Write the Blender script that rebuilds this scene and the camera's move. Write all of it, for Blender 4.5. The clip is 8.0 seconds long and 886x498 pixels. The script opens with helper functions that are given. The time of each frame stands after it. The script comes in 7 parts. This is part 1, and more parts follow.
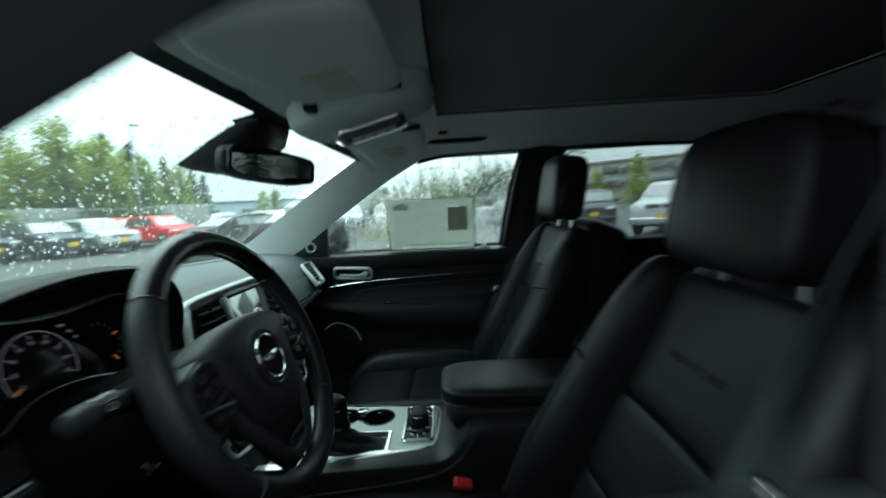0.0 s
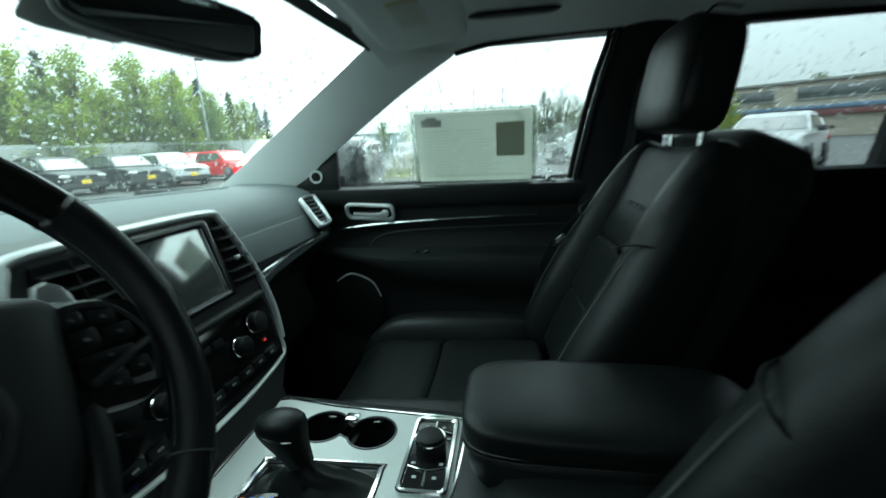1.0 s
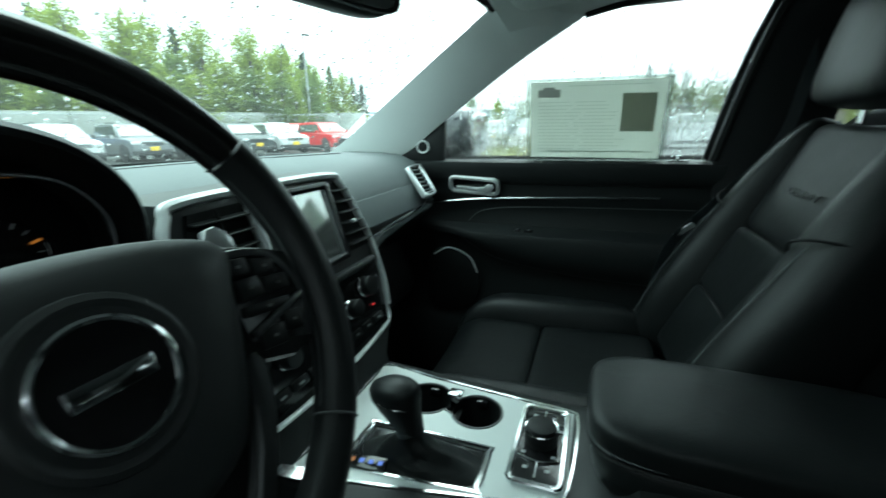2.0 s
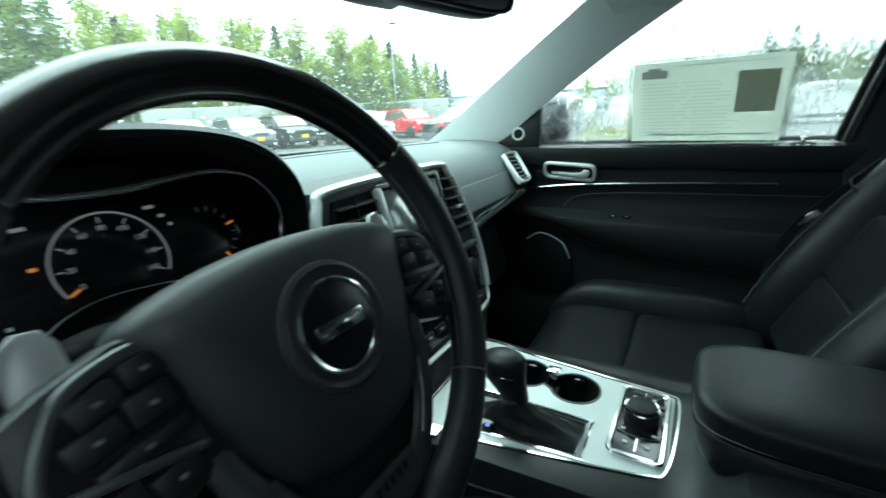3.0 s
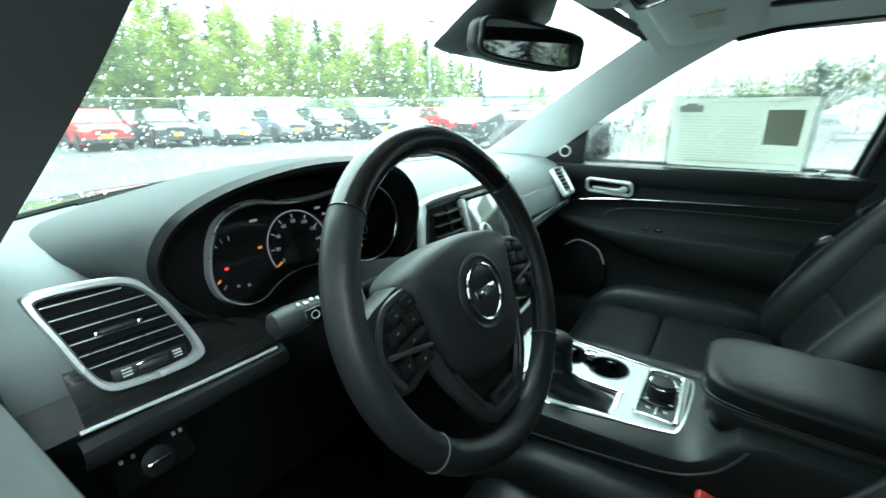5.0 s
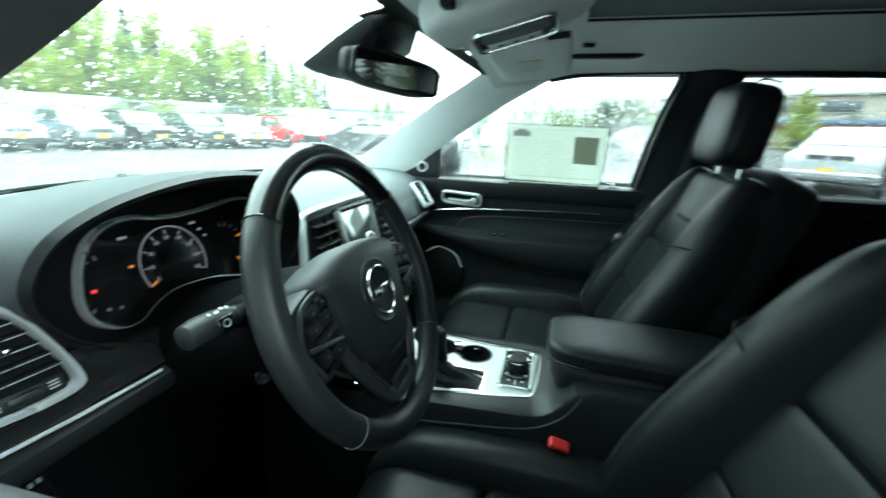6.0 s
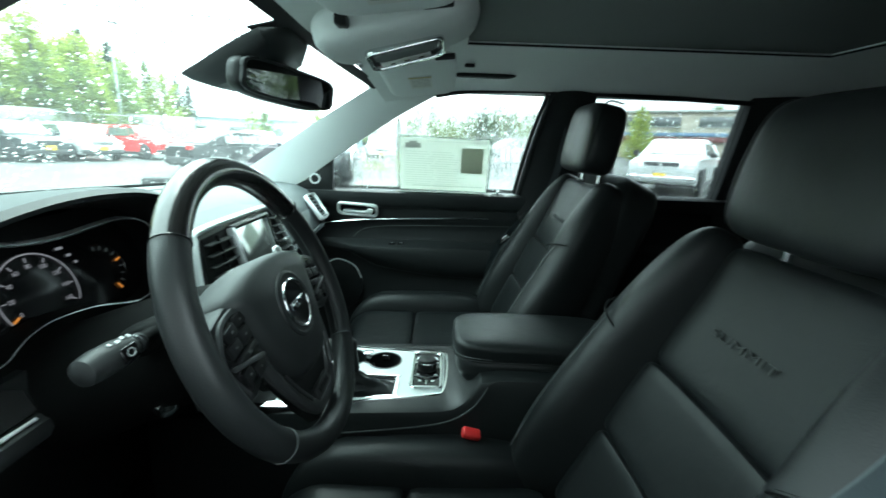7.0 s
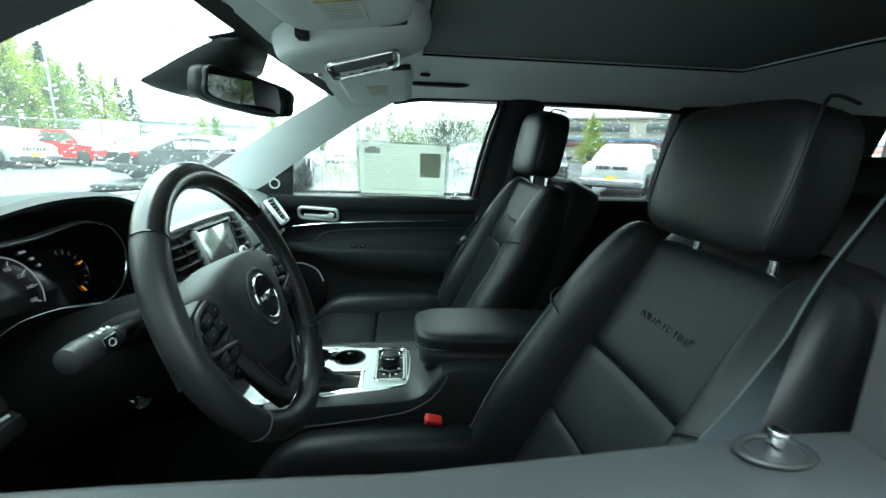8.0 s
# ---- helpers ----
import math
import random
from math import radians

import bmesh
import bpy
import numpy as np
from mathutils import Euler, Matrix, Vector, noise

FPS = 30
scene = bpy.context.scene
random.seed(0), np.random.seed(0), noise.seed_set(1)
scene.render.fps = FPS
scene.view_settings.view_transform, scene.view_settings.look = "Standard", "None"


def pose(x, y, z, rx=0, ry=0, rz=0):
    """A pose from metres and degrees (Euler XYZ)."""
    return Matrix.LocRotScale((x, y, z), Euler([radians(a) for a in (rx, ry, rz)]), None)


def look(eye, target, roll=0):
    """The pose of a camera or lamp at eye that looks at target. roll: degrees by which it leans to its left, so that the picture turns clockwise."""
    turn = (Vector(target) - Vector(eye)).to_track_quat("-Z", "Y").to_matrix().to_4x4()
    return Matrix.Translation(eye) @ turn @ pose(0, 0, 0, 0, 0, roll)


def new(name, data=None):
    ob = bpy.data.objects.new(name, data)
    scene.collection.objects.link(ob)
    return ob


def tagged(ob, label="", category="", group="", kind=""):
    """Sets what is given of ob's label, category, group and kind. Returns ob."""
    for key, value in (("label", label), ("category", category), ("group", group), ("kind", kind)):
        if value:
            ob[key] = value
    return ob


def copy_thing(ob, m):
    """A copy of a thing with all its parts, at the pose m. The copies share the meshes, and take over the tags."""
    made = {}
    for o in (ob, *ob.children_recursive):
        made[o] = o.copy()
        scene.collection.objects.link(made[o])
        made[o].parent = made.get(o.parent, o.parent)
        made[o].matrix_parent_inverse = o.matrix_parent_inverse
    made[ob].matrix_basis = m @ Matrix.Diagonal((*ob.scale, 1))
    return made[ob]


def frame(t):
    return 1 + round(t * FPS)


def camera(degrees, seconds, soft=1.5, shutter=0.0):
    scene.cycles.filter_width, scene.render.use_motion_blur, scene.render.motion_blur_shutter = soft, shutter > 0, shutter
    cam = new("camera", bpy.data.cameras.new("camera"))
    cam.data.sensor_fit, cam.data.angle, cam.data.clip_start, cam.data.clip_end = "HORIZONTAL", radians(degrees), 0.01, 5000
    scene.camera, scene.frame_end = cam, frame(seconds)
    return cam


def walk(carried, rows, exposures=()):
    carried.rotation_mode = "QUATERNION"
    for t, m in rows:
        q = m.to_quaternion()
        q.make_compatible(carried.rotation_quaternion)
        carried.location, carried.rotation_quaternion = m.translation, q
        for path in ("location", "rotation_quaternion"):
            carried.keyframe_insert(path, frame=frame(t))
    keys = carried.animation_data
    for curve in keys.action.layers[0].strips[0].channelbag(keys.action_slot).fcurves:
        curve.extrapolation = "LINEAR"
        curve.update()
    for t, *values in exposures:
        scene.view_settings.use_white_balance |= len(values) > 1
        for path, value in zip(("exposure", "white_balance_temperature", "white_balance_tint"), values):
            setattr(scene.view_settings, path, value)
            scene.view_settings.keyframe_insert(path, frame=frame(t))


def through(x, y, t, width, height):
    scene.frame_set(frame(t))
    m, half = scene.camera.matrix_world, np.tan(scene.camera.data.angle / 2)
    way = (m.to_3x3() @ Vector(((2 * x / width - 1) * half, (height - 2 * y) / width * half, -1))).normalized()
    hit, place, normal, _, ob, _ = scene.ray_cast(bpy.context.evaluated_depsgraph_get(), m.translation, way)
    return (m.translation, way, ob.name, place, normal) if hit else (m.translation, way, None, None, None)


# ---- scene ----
# ---------------------------------------------------------------- camera
cam = camera(92.8, 8.0, soft=1.5, shutter=0.8)
PATH = [
    (0, (-0.911, -0.007, 1.324), (1.078, 0.033, 1.121), -3.3),
    (0.5, (-0.64, -0.036, 1.308), (1.312, 0.242, 0.976), -2.7),
    (1, (-0.495, -0.03, 1.261), (1.424, 0.281, 0.79), -3.0),
    (1.2, (-0.466, -0.012, 1.249), (1.434, 0.368, 0.755), -2.0),
    (2.3, (-0.485, 0.05, 1.246), (1.267, 0.822, 0.669), -1.9),
    (2.5, (-0.5, 0.052, 1.249), (1.212, 0.898, 0.655), -2.4),
    (3, (-0.538, 0.058, 1.261), (1.084, 1.058, 0.653), -3.3),
    (3.5, (-0.58, 0.054, 1.275), (0.96, 1.171, 0.66), -3.7),
    (4, (-0.632, 0.042, 1.287), (0.845, 1.238, 0.664), -2.9),
    (4.2, (-0.655, 0.038, 1.296), (0.824, 1.241, 0.69), -2.4),
    (5.3, (-0.761, 0.043, 1.323), (0.885, 0.997, 0.706), 0.4),
    (5.5, (-0.78, 0.046, 1.324), (0.943, 0.862, 0.719), 1.2),
    (6, (-0.817, 0.049, 1.33), (1.044, 0.534, 0.782), 1.9),
    (6.5, (-0.841, 0.061, 1.332), (1.078, 0.261, 0.804), 1.7),
    (7, (-0.854, 0.068, 1.334), (1.086, 0.056, 0.847), 2.0),
    (7.5, (-0.876, 0.065, 1.333), (1.061, -0.082, 0.856), 2.1),
    (8, (-0.913, 0.064, 1.334), (1.024, -0.127, 0.876), 1.9),
]
walk(cam, [(t, look(eye, target, roll)) for t, eye, target, roll in PATH],
     exposures=[(0.0, -0.34, 6080, 5), (0.5, -0.20, 6080, 5), (1.2, 0.05, 6080, 5), (2.3, 0.33, 6080, 5), (3.5, 0.92, 6080, 5), (4.2, 1.15, 6080, 5), (5.3, 1.32, 6080, 5), (8.0, 1.28, 6120, 6)])

# ---------------------------------------------------------------- world and light
world = bpy.data.worlds.new("overcast_sky")
scene.world = world
world.use_nodes = True
wn, wl = world.node_tree.nodes, world.node_tree.links
sky = wn.new("ShaderNodeTexSky")
sky.sky_type = "NISHITA"
sky.sun_disc = False
sky.sun_elevation, sky.sun_rotation = radians(58), radians(77)
cloud = wn.new("ShaderNodeTexNoise")
cloud.inputs["Scale"].default_value = 1.6
cloud.inputs["Detail"].default_value = 6
ramp = wn.new("ShaderNodeValToRGB")
ramp.color_ramp.elements[0].position, ramp.color_ramp.elements[0].color = 0.3, (0.74, 0.86, 0.84, 1)
ramp.color_ramp.elements[1].position, ramp.color_ramp.elements[1].color = 0.7, (0.92, 1.05, 1.03, 1)
dim = wn.new("ShaderNodeMixRGB")
dim.blend_type, dim.inputs["Fac"].default_value = "MIX", 0.94
scale = wn.new("ShaderNodeVectorMath")
scale.operation = "SCALE"
scale.inputs["Scale"].default_value = 0.1
wl.new(cloud.outputs["Fac"], ramp.inputs["Fac"])
wl.new(sky.outputs["Color"], scale.inputs[0])
wl.new(scale.outputs["Vector"], dim.inputs[1])
wl.new(ramp.outputs["Color"], dim.inputs[2])
# an overcast sky is brighter overhead than at the horizon
way, part_z, lift, grade = wn.new("ShaderNodeTexCoord"), wn.new("ShaderNodeSeparateXYZ"), wn.new("ShaderNodeMapRange"), wn.new("ShaderNodeVectorMath")
lift.inputs["To Min"].default_value, lift.inputs["To Max"].default_value = 0.62, 2.8
grade.operation = "SCALE"
wl.new(way.outputs["Generated"], part_z.inputs[0])
wl.new(part_z.outputs["Z"], lift.inputs["Value"])
wl.new(lift.outputs["Result"], grade.inputs["Scale"])
wl.new(dim.outputs["Color"], grade.inputs[0])
wl.new(grade.outputs["Vector"], wn["Background"].inputs["Color"])
wn["Background"].inputs["Strength"].default_value = 5.4
sun = new("sun", bpy.data.lights.new("sun", "SUN"))
sun.data.energy, sun.data.angle, sun.data.color = 1.7, radians(35), (1.0, 0.97, 0.92)
sun.matrix_world = look((27, 6, 44), (0, 0, 0))


# ---------------------------------------------------------------- materials
def material(name, color, rough=0.5, metal=0.0, var=0.15, grain=300.0, bump=0.1, stain=6.0, spec=0.5, coat=0.0, cells=False, wrinkle=0.0, stretch=None):
    """A surface with fine grain, broad stains and relief, in metres."""
    m = bpy.data.materials.new(name)
    m.use_nodes = True
    n, l = m.node_tree.nodes, m.node_tree.links
    p = n["Principled BSDF"]
    co = n.new("ShaderNodeTexCoord")
    fine = n.new("ShaderNodeTexVoronoi" if cells else "ShaderNodeTexNoise")
    fine.inputs["Scale"].default_value = grain
    broad = n.new("ShaderNodeTexNoise")
    broad.inputs["Scale"].default_value = stain
    broad.inputs["Detail"].default_value = 5
    where = co.outputs["Object"]
    if stretch:
        along = n.new("ShaderNodeMapping")
        along.inputs["Scale"].default_value = stretch
        l.new(where, along.inputs["Vector"])
        where = along.outputs["Vector"]
    l.new(where, fine.inputs["Vector"])
    l.new(where, broad.inputs["Vector"])
    mix = n.new("ShaderNodeMixRGB")
    mix.inputs[1].default_value = (*[c * (1 - var) for c in color], 1)
    mix.inputs[2].default_value = (*[min(1, c * (1 + var)) for c in color], 1)
    l.new(broad.outputs["Fac"], mix.inputs["Fac"])
    l.new(mix.outputs["Color"], p.inputs["Base Color"])
    rr = n.new("ShaderNodeMapRange")
    rr.inputs["To Min"].default_value, rr.inputs["To Max"].default_value = max(0.02, rough * 0.85), min(1, rough * 1.15)
    l.new(broad.outputs["Fac"], rr.inputs["Value"])
    l.new(rr.outputs["Result"], p.inputs["Roughness"])
    p.inputs["Metallic"].default_value = metal
    p.inputs["Specular IOR Level"].default_value = spec
    p.inputs["Coat Weight"].default_value = coat
    p.inputs["Coat Roughness"].default_value = 0.05
    if bump:
        b = n.new("ShaderNodeBump")
        b.inputs["Strength"].default_value = bump
        b.inputs["Distance"].default_value = 0.4 / grain
        l.new(fine.outputs["Distance" if cells else "Fac"], b.inputs["Height"])
        l.new(b.outputs["Normal"], p.inputs["Normal"])
        if wrinkle:
            crease = n.new("ShaderNodeTexNoise")
            crease.inputs["Scale"].default_value, crease.inputs["Detail"].default_value, crease.inputs["Distortion"].default_value = 16, 4, 1.2
            l.new(co.outputs["Object"], crease.inputs["Vector"])
            b2 = n.new("ShaderNodeBump")
            b2.inputs["Strength"].default_value, b2.inputs["Distance"].default_value = wrinkle, 0.006
            l.new(crease.outputs["Fac"], b2.inputs["Height"])
            l.new(b2.outputs["Normal"], b.inputs["Normal"])
    return m


def glow(name, color, strength):
    m = bpy.data.materials.new(name)
    m.use_nodes = True
    p = m.node_tree.nodes["Principled BSDF"]
    p.inputs["Base Color"].default_value = (0.02, 0.02, 0.02, 1)
    p.inputs["Emission Color"].default_value = (*color, 1)
    p.inputs["Emission Strength"].default_value = strength
    return m


def glass(name, tint, gloss=0.05, rough=0.0, veil=0.0, ripple=0.0):
    """A thin pane: light goes straight through, tinted, with a little gloss; veil: milky film of drizzle; ripple: share bent by running water."""
    m = bpy.data.materials.new(name)
    m.use_nodes = True
    n, l = m.node_tree.nodes, m.node_tree.links
    n.remove(n["Principled BSDF"])
    t, g, mx = n.new("ShaderNodeBsdfTransparent"), n.new("ShaderNodeBsdfGlossy"), n.new("ShaderNodeMixShader")
    t.inputs["Color"].default_value = (*tint, 1)
    g.inputs["Roughness"].default_value = rough
    mx.inputs["Fac"].default_value = gloss
    through_it = t.outputs[0]
    if veil:
        d, vm = n.new("ShaderNodeBsdfTranslucent"), n.new("ShaderNodeMixShader")
        d.inputs["Color"].default_value = (0.9, 0.93, 0.92, 1)
        vm.inputs["Fac"].default_value = veil
        l.new(through_it, vm.inputs[1])
        l.new(d.outputs[0], vm.inputs[2])
        through_it = vm.outputs[0]
    if ripple:
        co, mp, noise = n.new("ShaderNodeTexCoord"), n.new("ShaderNodeMapping"), n.new("ShaderNodeTexNoise")
        mp.inputs["Scale"].default_value = (150, 150, 16)
        noise.inputs["Scale"].default_value, noise.inputs["Detail"].default_value, noise.inputs["Distortion"].default_value = 1.0, 3, 0.6
        bump, bend, mask, rm = n.new("ShaderNodeBump"), n.new("ShaderNodeBsdfRefraction"), n.new("ShaderNodeTexNoise"), n.new("ShaderNodeMixShader")
        bump.inputs["Strength"].default_value, bump.inputs["Distance"].default_value = 0.7, 0.0025
        bend.inputs["Color"].default_value = (*tint, 1)
        bend.inputs["IOR"].default_value, bend.inputs["Roughness"].default_value = 1.10, 0.02
        mask.inputs["Scale"].default_value, mask.inputs["Detail"].default_value = 7, 2
        ramp_m = n.new("ShaderNodeMapRange")
        ramp_m.inputs["From Min"].default_value, ramp_m.inputs["From Max"].default_value = 0.36, 0.58
        ramp_m.inputs["To Max"].default_value = ripple
        l.new(co.outputs["Object"], mp.inputs["Vector"])
        l.new(mp.outputs["Vector"], noise.inputs["Vector"])
        l.new(co.outputs["Object"], mask.inputs["Vector"])
        l.new(noise.outputs["Fac"], bump.inputs["Height"])
        l.new(bump.outputs["Normal"], bend.inputs["Normal"])
        l.new(mask.outputs["Fac"], ramp_m.inputs["Value"])
        l.new(ramp_m.outputs["Result"], rm.inputs["Fac"])
        l.new(through_it, rm.inputs[1])
        l.new(bend.outputs[0], rm.inputs[2])
        through_it = rm.outputs[0]
    l.new(through_it, mx.inputs[1])
    l.new(g.outputs[0], mx.inputs[2])
    l.new(mx.outputs[0], n["Material Output"].inputs["Surface"])
    return m


LEATHER = material("black_leather", (0.0102, 0.0118, 0.0123), 0.43, var=0.25, grain=420, bump=0.12, stain=9, cells=True, spec=0.26, wrinkle=0.14)
LEATHER_PLAIN = material("perforated_leather", (0.0070, 0.0086, 0.0091), 0.42, var=0.25, grain=700, bump=0.20, stain=7, cells=True, spec=0.25, wrinkle=0.18)
STITCH = material("grey_thread", (0.10, 0.11, 0.11), 0.8, bump=0)
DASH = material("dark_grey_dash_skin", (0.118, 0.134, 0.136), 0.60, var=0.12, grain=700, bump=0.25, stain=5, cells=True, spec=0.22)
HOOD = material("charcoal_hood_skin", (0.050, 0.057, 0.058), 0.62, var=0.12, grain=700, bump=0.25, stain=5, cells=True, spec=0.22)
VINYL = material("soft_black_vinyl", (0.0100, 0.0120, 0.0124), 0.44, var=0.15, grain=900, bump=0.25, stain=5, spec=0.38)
# black plastic; on vent backs the shade of a deep vent is painted in
VENT_BLACK = material("black_plastic_vent_shade", (0.004, 0.0045, 0.0045), 0.75, var=0.1, bump=0, spec=0.12)
PLASTIC = material("black_plastic", (0.0075, 0.0088, 0.0092), 0.48, var=0.15, grain=1200, bump=0.15, spec=0.28)
LEVER = material("grey_black_plastic", (0.016, 0.018, 0.0185), 0.50, var=0.15, grain=1200, bump=0.15, spec=0.4)
HUB = material("grained_airbag_vinyl", (0.020, 0.0232, 0.0237), 0.52, var=0.12, grain=1100, bump=0.3, stain=6, spec=0.5)
RIM = material("smooth_rim_leather", (0.014, 0.0160, 0.0165), 0.44, var=0.2, grain=500, bump=0.12, stain=12, cells=True, spec=0.42, wrinkle=0.05)
GLOSSY = material("gloss_black", (0.010, 0.010, 0.011), 0.12, bump=0, var=0.1)
WOOD = material("dark_wood_veneer", (0.0085, 0.0078, 0.0076), 0.24, var=0.5, grain=60, bump=0.02, stain=40, coat=0.25)
VENEER = material("streaked_dark_veneer", (0.0185, 0.0190, 0.0188), 0.26, var=0.85, grain=420, bump=0.05, stain=190, coat=0.5, stretch=(0.07, 1, 1))
SILVER = material("satin_silver", (0.76, 0.79, 0.79), 0.32, metal=0.25, var=0.06, grain=900, bump=0.03)
PLATE = material("pale_metal_plate", (0.52, 0.56, 0.55), 0.42, metal=0.25, var=0.05, grain=800, bump=0.03)
SATIN = material("satin_metal", (0.56, 0.58, 0.585), 0.28, metal=0.55, var=0.06, grain=900, bump=0.02)
GUNMETAL = material("gunmetal_trim", (0.082, 0.087, 0.088), 0.33, metal=0.6, var=0.06, grain=900, bump=0.02)
CHROME = material("chrome", (0.75, 0.77, 0.78), 0.12, metal=1.0, var=0.03, bump=0)
HEADLINER = material("grey_headliner_cloth", (0.76, 0.79, 0.775), 0.95, var=0.08, grain=700, bump=0.3, stain=3, spec=0.1)
PILLAR = material("grey_pillar_cloth", (0.76, 0.80, 0.79), 0.85, var=0.06, grain=800, bump=0.25, stain=4, spec=0.15)
SHADE = material("sunroof_shade_cloth", (0.20, 0.215, 0.21), 0.95, var=0.08, grain=600, bump=0.3, stain=2, spec=0.1)
# paler vinyl for the raised seam lines
VINYL_PALE = material("pale_vinyl_seam", (0.045, 0.050, 0.051), 0.5, var=0.2, bump=0)
DOOR_VINYL = material("dull_black_vinyl", (0.0135, 0.0158, 0.0164), 0.52, var=0.15, grain=900, bump=0.3, stain=5, spec=0.35)
CARPET = material("black_carpet", (0.010, 0.010, 0.011), 0.95, var=0.3, grain=500, bump=0.6, stain=12, spec=0.1)
RED = material("red_plastic", (0.62, 0.03, 0.03), 0.4, bump=0)
BELT = material("grey_belt_webbing", (0.030, 0.042, 0.046), 0.7, var=0.1, grain=900, bump=0.4)
PAPER = material("white_paper", (0.70, 0.71, 0.66), 0.8, var=0.04, bump=0)
PAPER_GREY = material("printed_grey", (0.44, 0.45, 0.41), 0.8, bump=0)
YELLOW_PRINT = material("yellow_print", (0.50, 0.44, 0.22), 0.7, bump=0)
LENS = material("smoky_lens", (0.10, 0.105, 0.105), 0.12, bump=0, spec=0.8)
SCREEN = material("screen_glass", (0.34, 0.36, 0.35), 0.13, metal=0.75, var=0.05, bump=0, spec=1.0)
MIRROR = material("mirror_glass", (0.8, 0.82, 0.82), 0.02, metal=1.0, bump=0, var=0.01)
WHITE_MARK = material("white_print", (0.42, 0.44, 0.44), 0.6, bump=0)
KEY_MARK = material("faint_grey_print", (0.13, 0.135, 0.135), 0.6, bump=0)
GLOW_WHITE = glow("lit_white", (0.86, 0.86, 0.92), 0.10)
GLOW_AMBER = glow("lit_amber", (1.0, 0.35, 0.05), 0.26)
GLOW_RED = glow("lit_red", (1.0, 0.05, 0.05), 0.6)
GLOW_BLUE = glow("lit_blue", (0.15, 0.3, 1.0), 0.6)
GLASS_CLEAR = glass("side_window_glass", (0.61, 0.64, 0.63), 0.035, veil=0.006, ripple=0.6)
GLASS_SCREEN = glass("windscreen_glass", (0.585, 0.625, 0.61), 0.035, veil=0.008)
GLASS_TINT = glass("tinted_glass", (0.42, 0.44, 0.44), 0.04, veil=0.002)
GLASS_DARK = glass("privacy_glass", (0.24, 0.25, 0.25), 0.05)


# ---------------------------------------------------------------- mesh helpers
def finish(bm, angle=38):
    bmesh.ops.recalc_face_normals(bm, faces=bm.faces)
    for f in bm.faces:
        f.smooth = True
    lim = radians(angle)
    for e in bm.edges:
        if len(e.link_faces) == 2:
            e.smooth = e.calc_face_angle(0) < lim
    return bm


def part(name, bm, mat, parent=None, label="", angle=38):
    """Links a bmesh as one mesh object, under a thing or a part."""
    finish(bm, angle)
    me = bpy.data.meshes.new(name)
    bm.to_mesh(me)
    bm.free()
    me.materials.append(mat)
    ob = new(name, me)
    if parent is not None:
        ob.parent = parent
    if label:
        ob["label"] = label
    return ob


def thing(name, label, category, group="", kind="", at=None):
    ob = new(name)
    ob.empty_display_size = 0.05
    if at is not None:
        ob.matrix_world = at
    return tagged(ob, label, category, group, kind)


def put(bm, m):
    bm.transform(m)
    return bm


def join(*bms):
    out = bmesh.new()
    for b in bms:
        me = bpy.data.meshes.new("tmp")
        b.to_mesh(me)
        b.free()
        out.from_mesh(me)
        bpy.data.meshes.remove(me)
    return out


def rbox(c, s, bev=0.004, seg=2, rot=(0, 0, 0)):
    """A box with rounded edges: centre, size, bevel."""
    bm = bmesh.new()
    bmesh.ops.create_cube(bm, size=1)
    bmesh.ops.scale(bm, vec=s, verts=bm.verts)
    if bev:
        bmesh.ops.bevel(bm, geom=bm.edges[:], offset=min(bev, min(s) * 0.49), segments=seg, profile=0.5, affect="EDGES")
    bm.transform(pose(*c, *rot))
    return bm


def pillow(c, s, p=4.0, n=8, rot=(0, 0, 0), shape=None):
    """A soft body: a box of size s rounded as a superellipsoid; shape(v) bends it first."""
    bm = bmesh.new()
    bmesh.ops.create_cube(bm, size=2)
    bmesh.ops.subdivide_edges(bm, edges=bm.edges[:], cuts=n - 1, use_grid_fill=True)
    for v in bm.verts:
        d = v.co
        k = (abs(d.x) ** p + abs(d.y) ** p + abs(d.z) ** p) ** (1 / p)
        d = d / k
        v.co = Vector((d.x * s[0] / 2, d.y * s[1] / 2, d.z * s[2] / 2))
        if shape:
            v.co = Vector(shape(v.co.copy()))
    bm.transform(pose(*c, *rot))
    return bm


def loft(rings, closed=True, caps=True):
    bm = bmesh.new()
    rows = [[bm.verts.new(p) for p in ring] for ring in rings]
    m = len(rows[0])
    for a, b in zip(rows, rows[1:]):
        for i in range(m if closed else m - 1):
            j = (i + 1) % m
            bm.faces.new((a[i], a[j], b[j], b[i]))
    if caps and closed:
        bm.faces.new(rows[0][::-1])
        bm.faces.new(rows[-1])
    return bm


def prism(poly, depth, m=None, bev=0.0, seg=2):
    """A flat outline (x, y) made solid from z = 0 up to depth."""
    bm = bmesh.new()
    low = [bm.verts.new((x, y, 0)) for x, y in poly]
    f = bm.faces.new(low)
    r = bmesh.ops.extrude_face_region(bm, geom=[f])
    bmesh.ops.translate(bm, vec=(0, 0, depth), verts=[v for v in r["geom"] if isinstance(v, bmesh.types.BMVert)])
    bmesh.ops.recalc_face_normals(bm, faces=bm.faces)
    if bev:
        top = [e for e in bm.edges if all(v.co.z > depth - 1e-6 for v in e.verts)]
        bmesh.ops.bevel(bm, geom=top, offset=bev, segments=seg, profile=0.5, affect="EDGES")
    if m is not None:
        bm.transform(m)
    return bm


